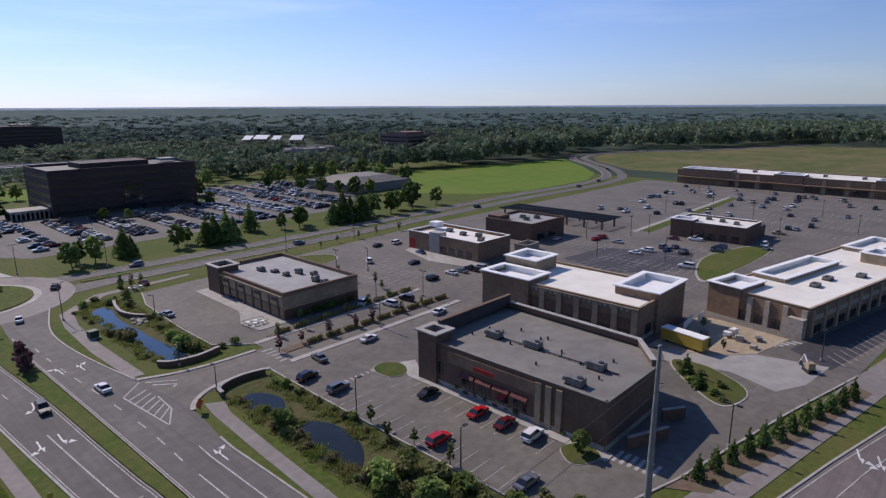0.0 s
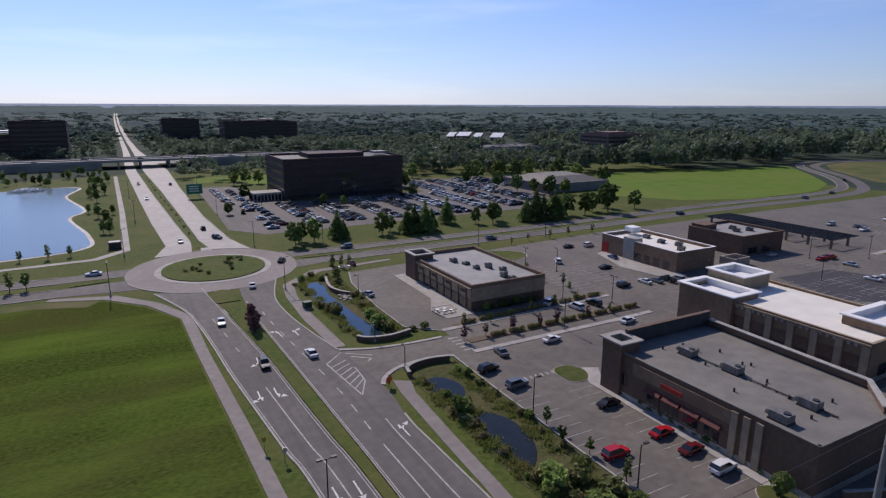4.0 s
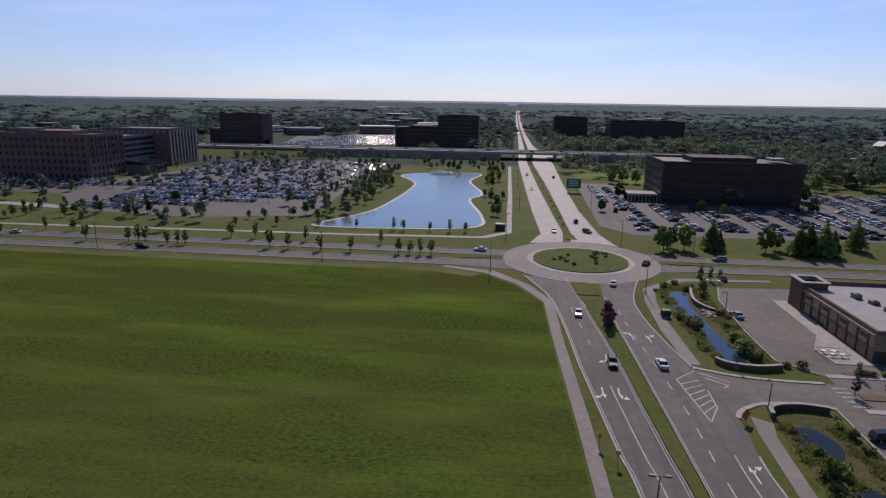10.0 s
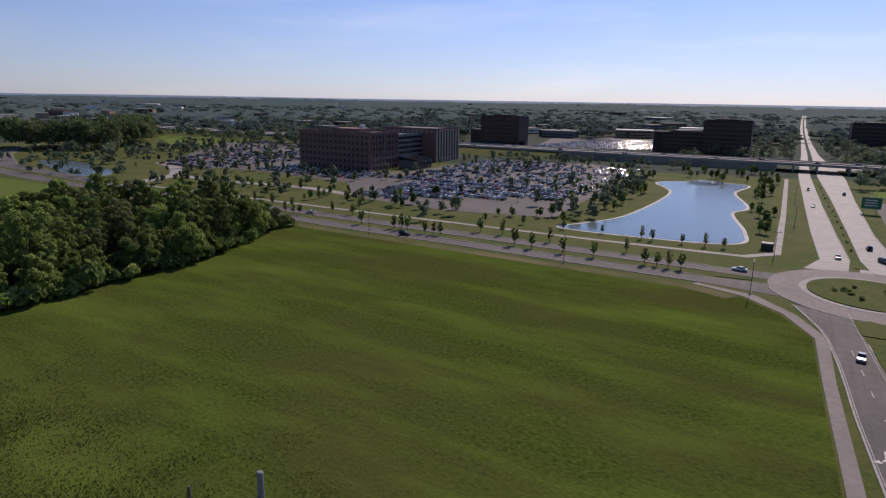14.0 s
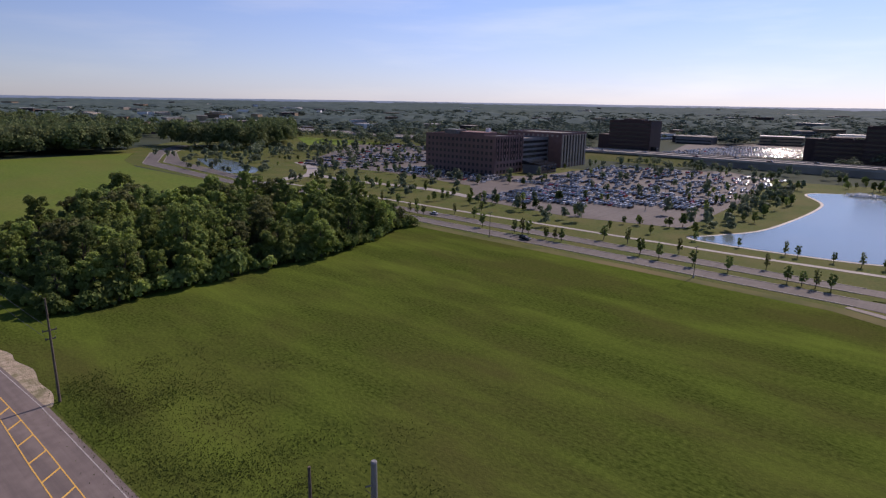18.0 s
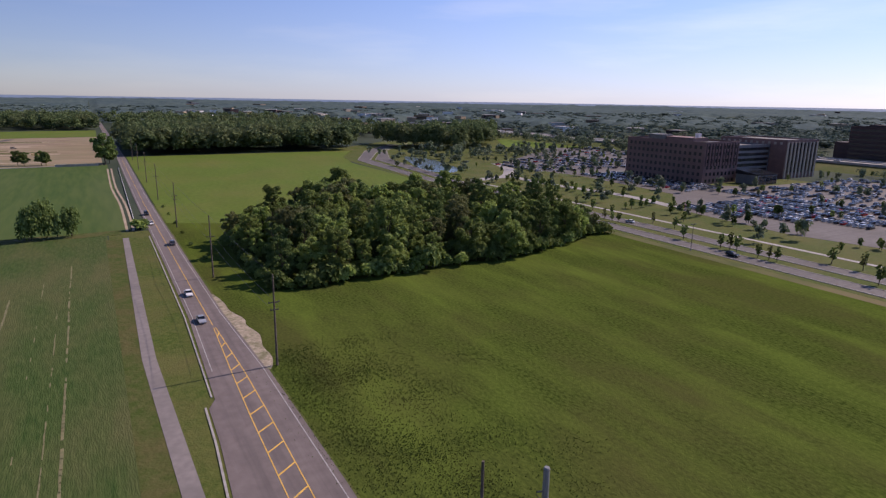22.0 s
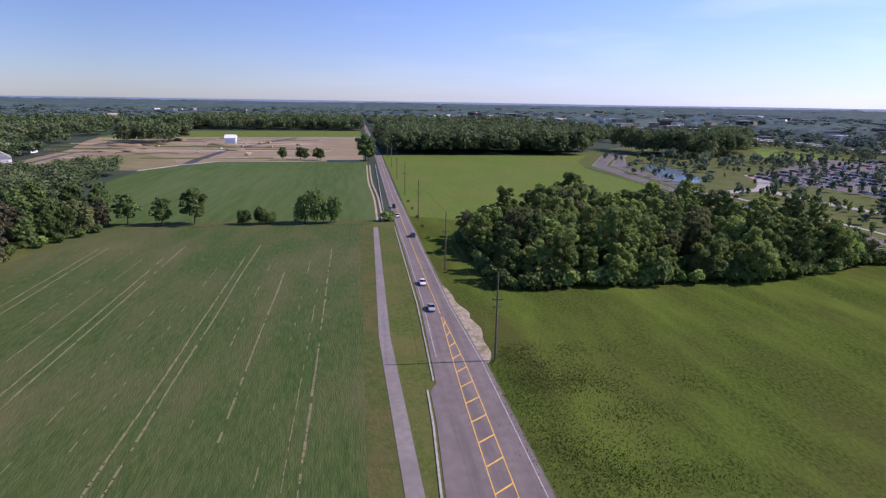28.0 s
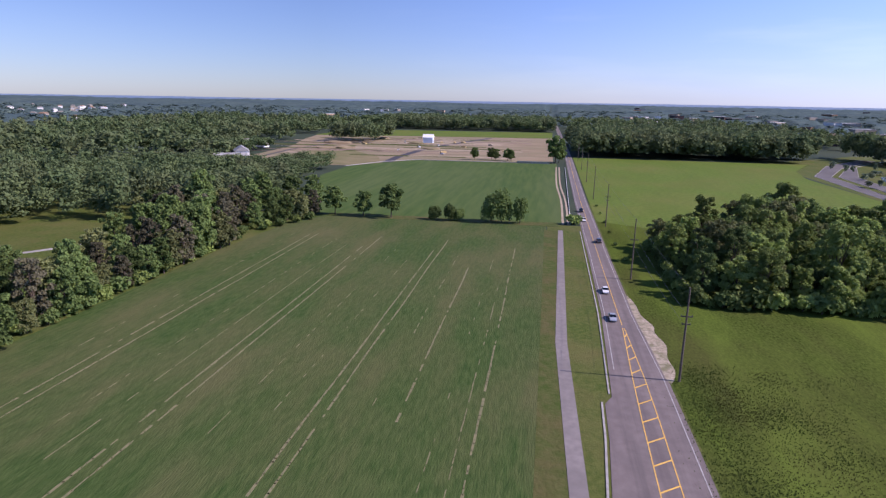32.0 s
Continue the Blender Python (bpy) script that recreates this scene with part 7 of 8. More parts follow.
while len(hosp) < 230:
    x, y = gw.uniform(-330, -95), 262 + 9 * gw.randrange(29) + gw.uniform(-1, 1)
    if -340 < x < -240 and y > 320:
        continue
    hosp.append((x, y, gw.uniform(4.5, 7.5), gw.uniform(1.2, 2.0)))
for i in range(46):
    hosp.append((gw.uniform(-92, -78) + 6 * (i % 2), gw.uniform(262, 440), gw.uniform(4, 7), gw.uniform(1.4, 2.4)))
for i in range(28):
    hosp.append((gw.uniform(-560, -480), gw.uniform(300, 440), gw.uniform(6, 10), gw.uniform(1.8, 3)))
woods("hospital_trees", "scattered small trees on lawns and car parks", hosp, 80, 1.9, LEAF_NORTH, 18)
for i in range(90):
    x = gw.choice([gw.uniform(34, 70), gw.uniform(-34, 3)])
    spots.append((x, gw.uniform(610, 1000), gw.uniform(9, 15), gw.uniform(3.5, 5.5)))
woods("highway_trees", "scattered trees round car parks and highway", spots, 80, 1.1, LEAF_NORTH, 8)
# trees before the far canopy, bluish haze mixed into their leaf colour
far = random.Random(23)


def far_gap(x, y, yaw, r):
    """Clearings, roads and plots where the far trees leave room."""
    if r < 1350 and (x < -400 and y < 430 or x > 400 and y < 620):
        return True
    if abs(x - 19) < 12 + 0.004 * max(0, y - 900) and y > 0 or (abs(y - 25) < 9 and x < 0):
        return True
    if noise.noise((x / 420, y / 420, 3)) < -0.42:
        return True
    return any(abs(yaw - a) < w and rt - 230 < r < rt + 40 for a, rt, w in TOWN)


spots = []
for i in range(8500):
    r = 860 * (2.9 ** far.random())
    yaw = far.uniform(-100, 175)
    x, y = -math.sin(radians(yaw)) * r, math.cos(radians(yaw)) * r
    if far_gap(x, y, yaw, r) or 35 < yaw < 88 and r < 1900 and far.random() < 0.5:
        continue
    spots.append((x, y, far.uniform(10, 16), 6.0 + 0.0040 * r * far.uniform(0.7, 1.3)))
woods("far_woods", "distant woodland trees among buildings", spots, 40, 1.7, LEAF_HAZE, 23)
# the closed canopy beyond, as one bumpy sheet of crowns, haze in its colour
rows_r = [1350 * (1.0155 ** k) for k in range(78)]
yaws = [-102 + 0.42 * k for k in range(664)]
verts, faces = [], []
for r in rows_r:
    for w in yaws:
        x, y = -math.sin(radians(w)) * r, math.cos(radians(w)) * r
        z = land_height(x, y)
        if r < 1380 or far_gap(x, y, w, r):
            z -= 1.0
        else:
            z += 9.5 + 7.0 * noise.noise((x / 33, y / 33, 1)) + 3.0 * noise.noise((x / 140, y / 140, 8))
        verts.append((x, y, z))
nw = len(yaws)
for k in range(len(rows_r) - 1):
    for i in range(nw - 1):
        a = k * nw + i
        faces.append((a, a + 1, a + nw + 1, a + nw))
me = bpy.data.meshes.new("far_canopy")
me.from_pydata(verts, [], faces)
me.materials.append(HAZE_CANOPY)
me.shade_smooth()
tagged(new("far_canopy", me), "closed woodland canopy tinted with blue haze to the horizon", "woods", kind="stuff")


# ---- grass tufts ----
def tufts(name, label, inside, n, size, material, seed):
    """Upright blades scattered over a meadow."""
    g = np.random.default_rng(seed)
    r = 58 * (5.0 ** g.random(n * 3))
    a = g.uniform(0, math.pi * 2, n * 3)
    x, y = r * np.cos(a), r * np.sin(a)
    keep = inside(x, y)
    x, y, r = x[keep][:n], y[keep][:n], r[keep][:n]
    k = len(x)
    t = g.uniform(0, math.pi, k)
    s = size * (0.5 + g.random(k)) * (0.7 + r / 260)
    h = s * g.uniform(0.08, 0.26, k)
    ux, uy = np.cos(t) * s, np.sin(t) * s
    lx, ly = g.normal(size=k) * s * 0.5, g.normal(size=k) * s * 0.5
    P = np.stack([np.stack([x - ux, y - uy, np.full(k, 0.0)], 1), np.stack([x + ux, y + uy, np.full(k, 0.0)], 1),
                  np.stack([x + ux * 0.7 + lx, y + uy * 0.7 + ly, h], 1), np.stack([x - ux * 0.8 + lx, y - uy * 0.8 + ly, h * 0.8], 1)], 1).reshape(-1, 3)
    me = bpy.data.meshes.new(name)
    me.vertices.add(4 * k)
    me.vertices.foreach_set("co", P.astype(np.float32).ravel())
    me.loops.add(4 * k)
    me.loops.foreach_set("vertex_index", np.arange(4 * k, dtype=np.int32))
    me.polygons.add(k)
    me.polygons.foreach_set("loop_start", np.arange(0, 4 * k, 4, dtype=np.int32))
    me.update(calc_edges=True)
    me.materials.append(material)
    tagged(new(name, me), label, "grass", kind="stuff")


tufts("meadow_tufts", "rough tufts of meadow grass", lambda x, y: (x < 12.5 - np.maximum(0, y - 100) * 0.04) & (x > -158) & (y > 28) & (y < 184) & (x < 9.5 - np.maximum(0, y - 155) * 0.9), 150000, 0.15, TUFT, 5)
tufts("crop_tufts", "low crop plants in a field", lambda x, y: (x < 30) & (x > -255) & (y < 2) & (y > -103), 60000, 0.11, CROP_TUFT, 6)


def blades(name, label, spots, n, h, material, seed):
    """Tall leaning grass blades round spots x, y, r."""
    g = np.random.default_rng(seed)
    sp = np.array(spots, float)
    k = g.integers(0, len(sp), n)
    c = sp[k, :2] + g.normal(size=(n, 2)) * sp[k, 2:3]
    hh = h * (0.4 + 0.8 * g.random(n))
    a = g.uniform(0, math.pi * 2, n)
    w = 0.05 + 0.1 * g.random(n)
    ux, uy = np.cos(a) * w, np.sin(a) * w
    lx, ly = g.normal(size=n) * hh * 0.3, g.normal(size=n) * hh * 0.3
    z = np.full(n, 0.02)
    P = np.stack([np.stack([c[:, 0] - ux, c[:, 1] - uy, z], 1), np.stack([c[:, 0] + ux, c[:, 1] + uy, z], 1), np.stack([c[:, 0] + lx, c[:, 1] + ly, hh], 1)], 1).reshape(-1, 3)
    me = bpy.data.meshes.new(name)
    me.from_pydata([tuple(p) for p in P.tolist()], [], np.arange(3 * n).reshape(-1, 3).tolist())
    me.materials.append(material)
    tagged(new(name, me), label, "grass", kind="stuff")


gp = random.Random(51)
bank = [(47.6 + gp.uniform(-1.4, 1.2), gp.uniform(50, 97), 0.5) for i in range(60)] + [(56.2 + gp.uniform(-1.6, 1.4), gp.uniform(42, 99), 0.5) for i in range(80)] + [(gp.uniform(48, 58), gp.uniform(40, 56), 0.6) for i in range(50)]
bank += [(44.8 + gp.uniform(-1.2, 1.2), gp.uniform(124, 172), 0.5) for i in range(50)] + [(54.2 + gp.uniform(-2, 2), gp.uniform(122, 172), 0.5) for i in range(60)] + [(50 + gp.uniform(-4, 5), gp.uniform(172, 177), 0.6) for i in range(25)]
bank += [(gp.uniform(48.5, 51.5), gp.uniform(80, 87), 0.5) for i in range(26)] + [(gp.uniform(46.5, 48.5), gp.uniform(63, 80), 0.4) for i in range(24)]
blades("pond_grass", "tall yellow-green grass and reeds round ponds", bank, 32000, 0.62, BLADE, 52)
weeds = [(gp.uniform(-120, -8), 29 + abs(gp.gauss(0, 13)), 2.2) for i in range(260)]
blades("meadow_weeds", "rough dark green weeds along a meadow's edge", weeds, 34000, 0.26, WEED, 53)

# ---- cars ----
def car_meshes(kind):
    """Body, windows, wheel, headlight and tail lamp of one type of car, nose along +x."""
    L, W, belt, top, hood = {"sedan": (4.7, 1.82, 0.92, 1.42, 0.88), "suv": (4.7, 1.9, 1.08, 1.72, 1.02), "pickup": (5.6, 1.98, 1.12, 1.82, 1.08), "van": (5.4, 2.0, 1.2, 2.0, 1.05)}[kind]
    a, w = L / 2, W / 2
    bm = bmesh.new()
    tail = hood + (0.02 if kind == "sedan" else belt - hood)
    st = [(-a, 0.42, tail - 0.22, w * 0.86), (-a + 0.12, 0.3, tail, w * 0.96), (-a * 0.45, 0.24, belt, w), (a * 0.3, 0.24, belt, w), (a * 0.55, 0.24, hood, w * 0.98), (a - 0.2, 0.28, hood - 0.12, w * 0.93), (a, 0.4, hood - 0.3, w * 0.8)]
    secs = []
    for x, z0, z1, ww in st:
        zm = z0 + (z1 - z0) * 0.6
        secs.append([bm.verts.new(p) for p in ((x, -ww * 0.92, z0), (x, -ww, zm), (x, -ww * 0.92, z1), (x, ww * 0.92, z1), (x, ww, zm), (x, ww * 0.92, z0))])
    for p, q in zip(secs, secs[1:]):
        for i in range(6):
            bm.faces.new((p[i], p[(i + 1) % 6], q[(i + 1) % 6], q[i]))
    bm.faces.new(secs[0])
    bm.faces.new(secs[-1])
    # roof and cabin
    if kind == "sedan":
        c0, c1, r0, r1 = -a * 0.72, a * 0.42, -a * 0.38, a * 0.08
    elif kind == "pickup":
        c0, c1, r0, r1 = -a * 0.12, a * 0.48, -a * 0.06, a * 0.22
    else:
        c0, c1, r0, r1 = -a * 0.96, a * 0.46, -a * 0.82, a * 0.12
    box(bm, r0 - 0.05, r1 + 0.05, -w * 0.74, w * 0.74, top - 0.05, top, taper=0.04)
    if kind == "pickup":
        box(bm, -a + 0.15, -a * 0.14, -w * 0.98, -w * 0.9, belt - 0.1, belt + 0.12)
        box(bm, -a + 0.15, -a * 0.14, w * 0.9, w * 0.98, belt - 0.1, belt + 0.12)
        box(bm, -a + 0.05, -a + 0.15, -w * 0.98, w * 0.98, belt - 0.1, belt + 0.12)
    bmesh.ops.recalc_face_normals(bm, faces=bm.faces)
    gl = bmesh.new()
    lo = [gl.verts.new(p) for p in ((c0, -w * 0.9, belt - 0.02), (c1, -w * 0.9, belt - 0.02), (c1, w * 0.9, belt - 0.02), (c0, w * 0.9, belt - 0.02))]
    hi = [gl.verts.new(p) for p in ((r0, -w * 0.74, top - 0.05), (r1, -w * 0.74, top - 0.05), (r1, w * 0.74, top - 0.05), (r0, w * 0.74, top - 0.05))]
    for i in range(4):
        gl.faces.new((lo[i], lo[(i + 1) % 4], hi[(i + 1) % 4], hi[i]))
    gl.faces.new(hi)
    wh = bmesh.new()
    tube(wh, (0, -0.12, 0), (0, 0.12, 0), 0.34, 0.34, 12)
    wh.faces.new(list(wh.verts)[0:24:2])
    rim = bmesh.new()
    tube(rim, (0, 0.11, 0), (0, 0.14, 0), 0.2, 0.17, 8)
    hl = bx(a - 0.16, a - 0.02, -0.2, 0.2, hood - 0.34, hood - 0.2)
    tl = bx(-a - 0.01, -a + 0.1, -0.16, 0.16, tail - 0.34, tail - 0.16)
    made = []
    for nm, b, m in (("glasshouse", gl, CAR_GLASS), ("wheel", wh, TYRE), ("rim", rim, METAL), ("headlight", hl, HEADLIGHT), ("tail_light", tl, SIGN_RED)):
        me = bpy.data.meshes.new(nm)
        b.to_mesh(me)
        b.free()
        me.materials.append(m)
        made.append(me)
    me = bpy.data.meshes.new("body")
    bm.to_mesh(me)
    bm.free()
    return me, made, (a, w)


CAR_MESH = {k: car_meshes(k) for k in ("sedan", "suv", "pickup", "van")}
CAR_BODY = {}
PAINTS = {"white": (0.7, 0.7, 0.7), "silver": (0.42, 0.44, 0.46), "grey": (0.16, 0.17, 0.18), "black": (0.012, 0.012, 0.014), "red": (0.42, 0.012, 0.015), "dark red": (0.12, 0.012, 0.015),
          "blue": (0.03, 0.06, 0.16), "dark green": (0.02, 0.05, 0.03), "beige": (0.35, 0.30, 0.22)}
PAINT_MAT = {k: mat(k.replace(" ", "_") + "_car_paint", c, None, 0.25, 1.0, metal=0.3 if k in ("silver", "grey") else 0.0, spec=0.6) for k, c in PAINTS.items()}


def car(x, y, rz, kind="sedan", paint="silver", where="in a car park", z=0.05, full=True, group="parked cars"):
    body, (wn_, wh_, rim_, hl_, tl_), (a, w) = CAR_MESH[kind]
    if (kind, paint) not in CAR_BODY:
        b = body.copy()
        b.name = "body"
        b.materials.append(PAINT_MAT[paint])
        CAR_BODY[kind, paint] = b
    noun = {"sedan": "sedan car", "suv": "sport utility car", "pickup": "pickup truck", "van": "van"}[kind]
    t = thing("pickup" if kind == "pickup" else "van" if kind == "van" else "car", x, y, z, rz, f"{paint} {noun} standing {where}", "car", group)

    def child(nm, data, loc=(0, 0, 0), par=None):
        o = new(nm, data)
        o.parent = par or t
        o.location = loc
        return o
    child("body", CAR_BODY[kind, paint])
    child("glasshouse", wn_)
    for sx in (-0.6, 0.62):
        for sy in (-1, 1):
            wo = child("wheel", wh_, (a * sx, sy * (w - 0.12), 0.34))
            if full:
                r = child("rim", rim_, (0, 0, 0), wo)
                if sy < 0:
                    r.rotation_euler = (0, 0, math.pi)
    if full:
        for sy in (-1, 1):
            child("headlight", hl_, (0, sy * (w - 0.34), 0))
            child("tail_light", tl_, (0, sy * (w - 0.34), 0))
    return t


P1, P2, R1 = "in a shop car park", "before a brown shop", "on the road"
for c in ((61.6, 93.8, 10, "suv", "black", P1), (62.6, 85.4, 5, "suv", "grey", P1), (72.6, 71.6, 3, "sedan", "black", P2), (73.2, 60.2, 4, "sedan", "red", P2), (73.4, 54.6, 4, "sedan", "dark red", P2), (73.4, 49.0, 3, "suv", "white", P2),
          (62.3, 59.2, 0, "suv", "red", P1), (62.6, 42.5, 0, "sedan", "grey", P1), (82.6, 100.2, 5, "sedan", "white", P1), (68.5, 99.6, 85, "sedan", "grey", P1),
          (58.6, 151.0, 100, "sedan", "silver", P1), (66, 184.5, 90, "sedan", "dark red", P1), (98.6, 121.0, 30, "van", "white", P1), (102.4, 115, 95, "suv", "white", P1), (108.6, 115, 95, "suv", "black", P1), (106.8, 101.0, 10, "sedan", "white", P1),
          (128.4, 154.4, 60, "suv", "white", P1), (137.4, 141.4, 0, "sedan", "black", P1), (127.8, 123.6, 0, "suv", "black", P1), (136.2, 123.4, 90, "sedan", "white", P1), (140, 122.4, 90, "sedan", "grey", P1), (143.8, 121.6, 90, "pickup", "black", P1), (147, 120.6, 90, "suv", "silver", P1),
          (149, 150, 80, "sedan", "blue", P1), (146, 170, 10, "sedan", "black", P1), (154, 168, 10, "suv", "white", P1),
          (193.2, 71.6, 90, "van", "white", P1), (200, 92.6, 90, "sedan", "white", P1), (206, 91, 90, "suv", "white", P1), (212, 86, 0, "sedan", "blue", P1), (215, 88.8, 0, "suv", "grey", P1), (218, 85.6, 0, "sedan", "grey", P1), (212, 80, 0, "pickup", "grey", P1),
          (226, 73, 90, "suv", "black", P1), (229, 73, 90, "suv", "blue", P1), (222, 72, 90, "sedan", "dark green", P1), (244, 62, 0, "van", "white", P1), (238, 60, 0, "suv", "silver", P1), (236, 85, 90, "pickup", "white", P1), (232, 92, 90, "sedan", "dark red", P1),
          (212, 105.6, 90, "sedan", "silver", P1), (211, 114.4, 0, "sedan", "red", P1), (216, 114, 0, "suv", "red", P1), (201, 126, 0, "sedan", "silver", P1), (284, 61, 0, "sedan", "silver", P1), (284, 64, 0, "suv", "dark green", P1), (270, 64, 90, "pickup", "beige", P1)):
    car(*c)
for c in ((22.6, 117, -93, "suv", "black", R1), (18.9, 146.5, -97, "sedan", "silver", R1), (31.8, 174, 80, "sedan", "white", R1), (33, 247, -60, "suv", "black", R1), (46.5, 199, 60, "sedan", "black", R1), (-9, 209.5, 175, "sedan", "white", R1), (19.5, 246, -90, "sedan", "white", R1), (30.5, 268, 90, "suv", "black", R1), (14.4, 369, -90, "sedan", "white", R1), (13.2, 440, -90, "suv", "black", R1), (31.5, 430, 90, "suv", "grey", R1), (72.6, 208, 180, "suv", "grey", R1), (32.6, 118, 92, "sedan", "white", R1),
          (-145.6, 19.1, 0, "sedan", "silver", R1), (-168, 19.4, 0, "sedan", "white", R1), (-274, 19.7, 0, "sedan", "white", R1), (-298, 19.8, 0, "suv", "black", R1), (-232, 22.8, 180, "suv", "grey", R1), (-127, 193.8, 0, "suv", "black", R1), (-188, 208, 180, "sedan", "white", R1), (-360, 212, 170, "suv", "black", R1), (452, 238, 40, "suv", "black", R1), (128, 195, 0, "suv", "grey", R1), (240, 199, 0, "suv", "black", R1), (380, 206, 5, "sedan", "black", R1), (345, 201, 0, "suv", "grey", R1)):
    car(*c, z=0.09, group="cars on the road")
# far rows before the retail hall
gc = random.Random(29)
kinds = ["sedan", "sedan", "suv", "suv", "pickup", "van"]
tones = ["white", "white", "silver", "silver", "grey", "grey", "black", "black", "black", "dark red", "beige"]
for sx, sy, rz, n, dbl in STALLS[9:16]:
    for i in range(n):
        for side in (-1, 1):
            if gc.random() < 0.09:
                car(sx + side * 2.7, sy + 2.75 * i + 1.4, 0 if side > 0 else 180, gc.choice(kinds[:5]), gc.choice(tones), "before a retail hall", full=False, group="retail hall cars")
# office rows run north; cars stand across them
OFFICE = []
for k, x in enumerate((60, 78, 96, 114, 132, 150, 168, 186, 204)):
    for i in range(24):
        y = 254 + 2.85 * i
        for side in (-1, 1):
            if y < 322 and (gc.random() < (0.78 if x > 70 else 0.45)) and y > 256 + 4 * math.sin(k):
                OFFICE.append((x + side * 2.7, y, 0 if side > 0 else 180))
for x in (52, 60):
    for i in range(22):
        if gc.random() < 0.75:
            OFFICE.append((x, 330 + 2.9 * i, 0))
for x in (176, 194, 212, 228):
    for i in range(18):
        for side in (-1, 1):
            if gc.random() < 0.8:
                OFFICE.append((x + side * 2.7, 324 + 2.85 * i, 0 if side > 0 else 180))
gc.shuffle(OFFICE)
for x, y, rz in OFFICE[:150]:
    car(x, y, rz, gc.choice(kinds[:5]), gc.choice(tones), "in an office car park", full=False, group="office car park cars")


def car_mass(name, label, spots, mix=(4, 3, 4, 7, 0.5)):
    """Rows of far cars, joined: body block, cabin and windows for each."""
    bm_p, bm_g = [], []
    for paint in range(5):
        bm_p.append(bmesh.new())
    g = bmesh.new()
    r = random.Random(len(spots))
    for x, y, along_x, z in spots:
        a, w = (2.3, 0.9) if along_x else (0.9, 2.3)
        h = r.choice((0.9, 1.05))
        b = bm_p[r.choices(range(5), mix)[0]]
        box(b, x - a, x + a, y - w, y + w, z + 0.25, z + h, taper=0.06)
        k = 0.55
        box(g, x - (a * k if along_x else a * 0.9), x + (a * k if along_x else a * 0.9), y - (w * 0.9 if along_x else w * k), y + (w * 0.9 if along_x else w * k), z + h, z + h + 0.45, taper=0.12)
        if not along_x:
            # bowed sloping rear window
            run = r.uniform(1.1, 1.65)
            y1 = y - w * k + 0.1
            rows_ = [[g.verts.new((x + u * wd, yy, z + h + zz - 0.17 * abs(u) ** 2)) for u in (-1, -0.5, 0, 0.5, 1)] for yy, zz, wd in ((y1 - run, 0.14, 0.78), (y1, 0.56, 0.7))]
            for c in range(4):
                g.faces.new((rows_[0][c], rows_[0][c + 1], rows_[1][c + 1], rows_[1][c])).smooth = True
        box(b, x - (a * k * .8 if along_x else a * 0.75), x + (a * k * .8 if along_x else a * 0.75), y - (w * 0.75 if along_x else w * k * .8), y + (w * 0.75 if along_x else w * k * .8), z + h + 0.45, z + h + 0.5)
    root = None
    for nm, b in zip(("white", "silver", "grey", "black", "red"), bm_p):
        me = bpy.data.meshes.new(name)
        b.to_mesh(me)
        b.free()
        me.materials.append(PAINT_MAT[nm])
        o = new(name, me)
        if root is None:
            root = tagged(o, label, "cars", kind="stuff")
        else:
            o.name = "bodies"
            o.parent = root
    part("glazing", g, CAR_GLASS, root)


spots = [(x, y, True, 0.05) for x, y, rz in OFFICE[150:]]
if spots:
    car_mass("more_office_cars", "more parked cars in the office rows", spots)
HOSPITAL = []
for j in range(16):
    y = 268 + 14.5 * j
    x0, x1 = (-204, -97)
    if j > 4:
        x0 = -232
    n = int((x1 - x0) / 2.75)
    for i in range(n):
        for side in (-1, 1):
            x = x0 + i * 2.75
            if gc.random() < (0.85 if j < 6 else 0.42) and (x < -166 + (y - 272) * 1.55 or j > 5):
                HOSPITAL.append((x0 + i * 2.75 + gc.uniform(-.2, .2), y + side * 2.6, False, 0.05))
for j in range(17):
    y = 300 + 15 * j
    for i in range(70):
        x = -550 + 2.75 * i
        if x < -420 - (550 - y) * 0.55 + 60 and gc.random() < 0.5:
            continue
        if gc.random() < 0.62 and y < 545 and x < -358 and x > -560 + (545 - y) * 0.55:
            HOSPITAL.append((x, y, False, 0.05))
for yy in (318, 327, 333, 343, 349):
    for i in range(34):
        if gc.random() < 0.88:
            HOSPITAL.append((-336 + 2.8 * i, yy, False, 0.05))
car_mass("hospital_cars", "hundreds of parked cars in hospital rows", HOSPITAL)
FAR = []
for j in range(12):
    y = 672 + 15 * j
    for i in range(60):
        x = -262 + 2.9 * i + j * 2
        if x < -104 - 0.0 * j and gc.random() < 0.85:
            FAR.append((x, y + 0.28 * (x + 260), False, 0.3))
car_mass("far_cars", "glinting parked cars beyond a highway", FAR, (10, 7, 2, 2, 0.3))
for i in range(26):
    x = -420 + 36 * i + gc.uniform(-12, 12)
    car(x, 562 + 14 * (i % 2) + (5 if i % 3 == 0 else 0), 0, gc.choice(kinds), gc.choice(tones), "on a highway bridge", z=6.42, full=False, group="highway cars")


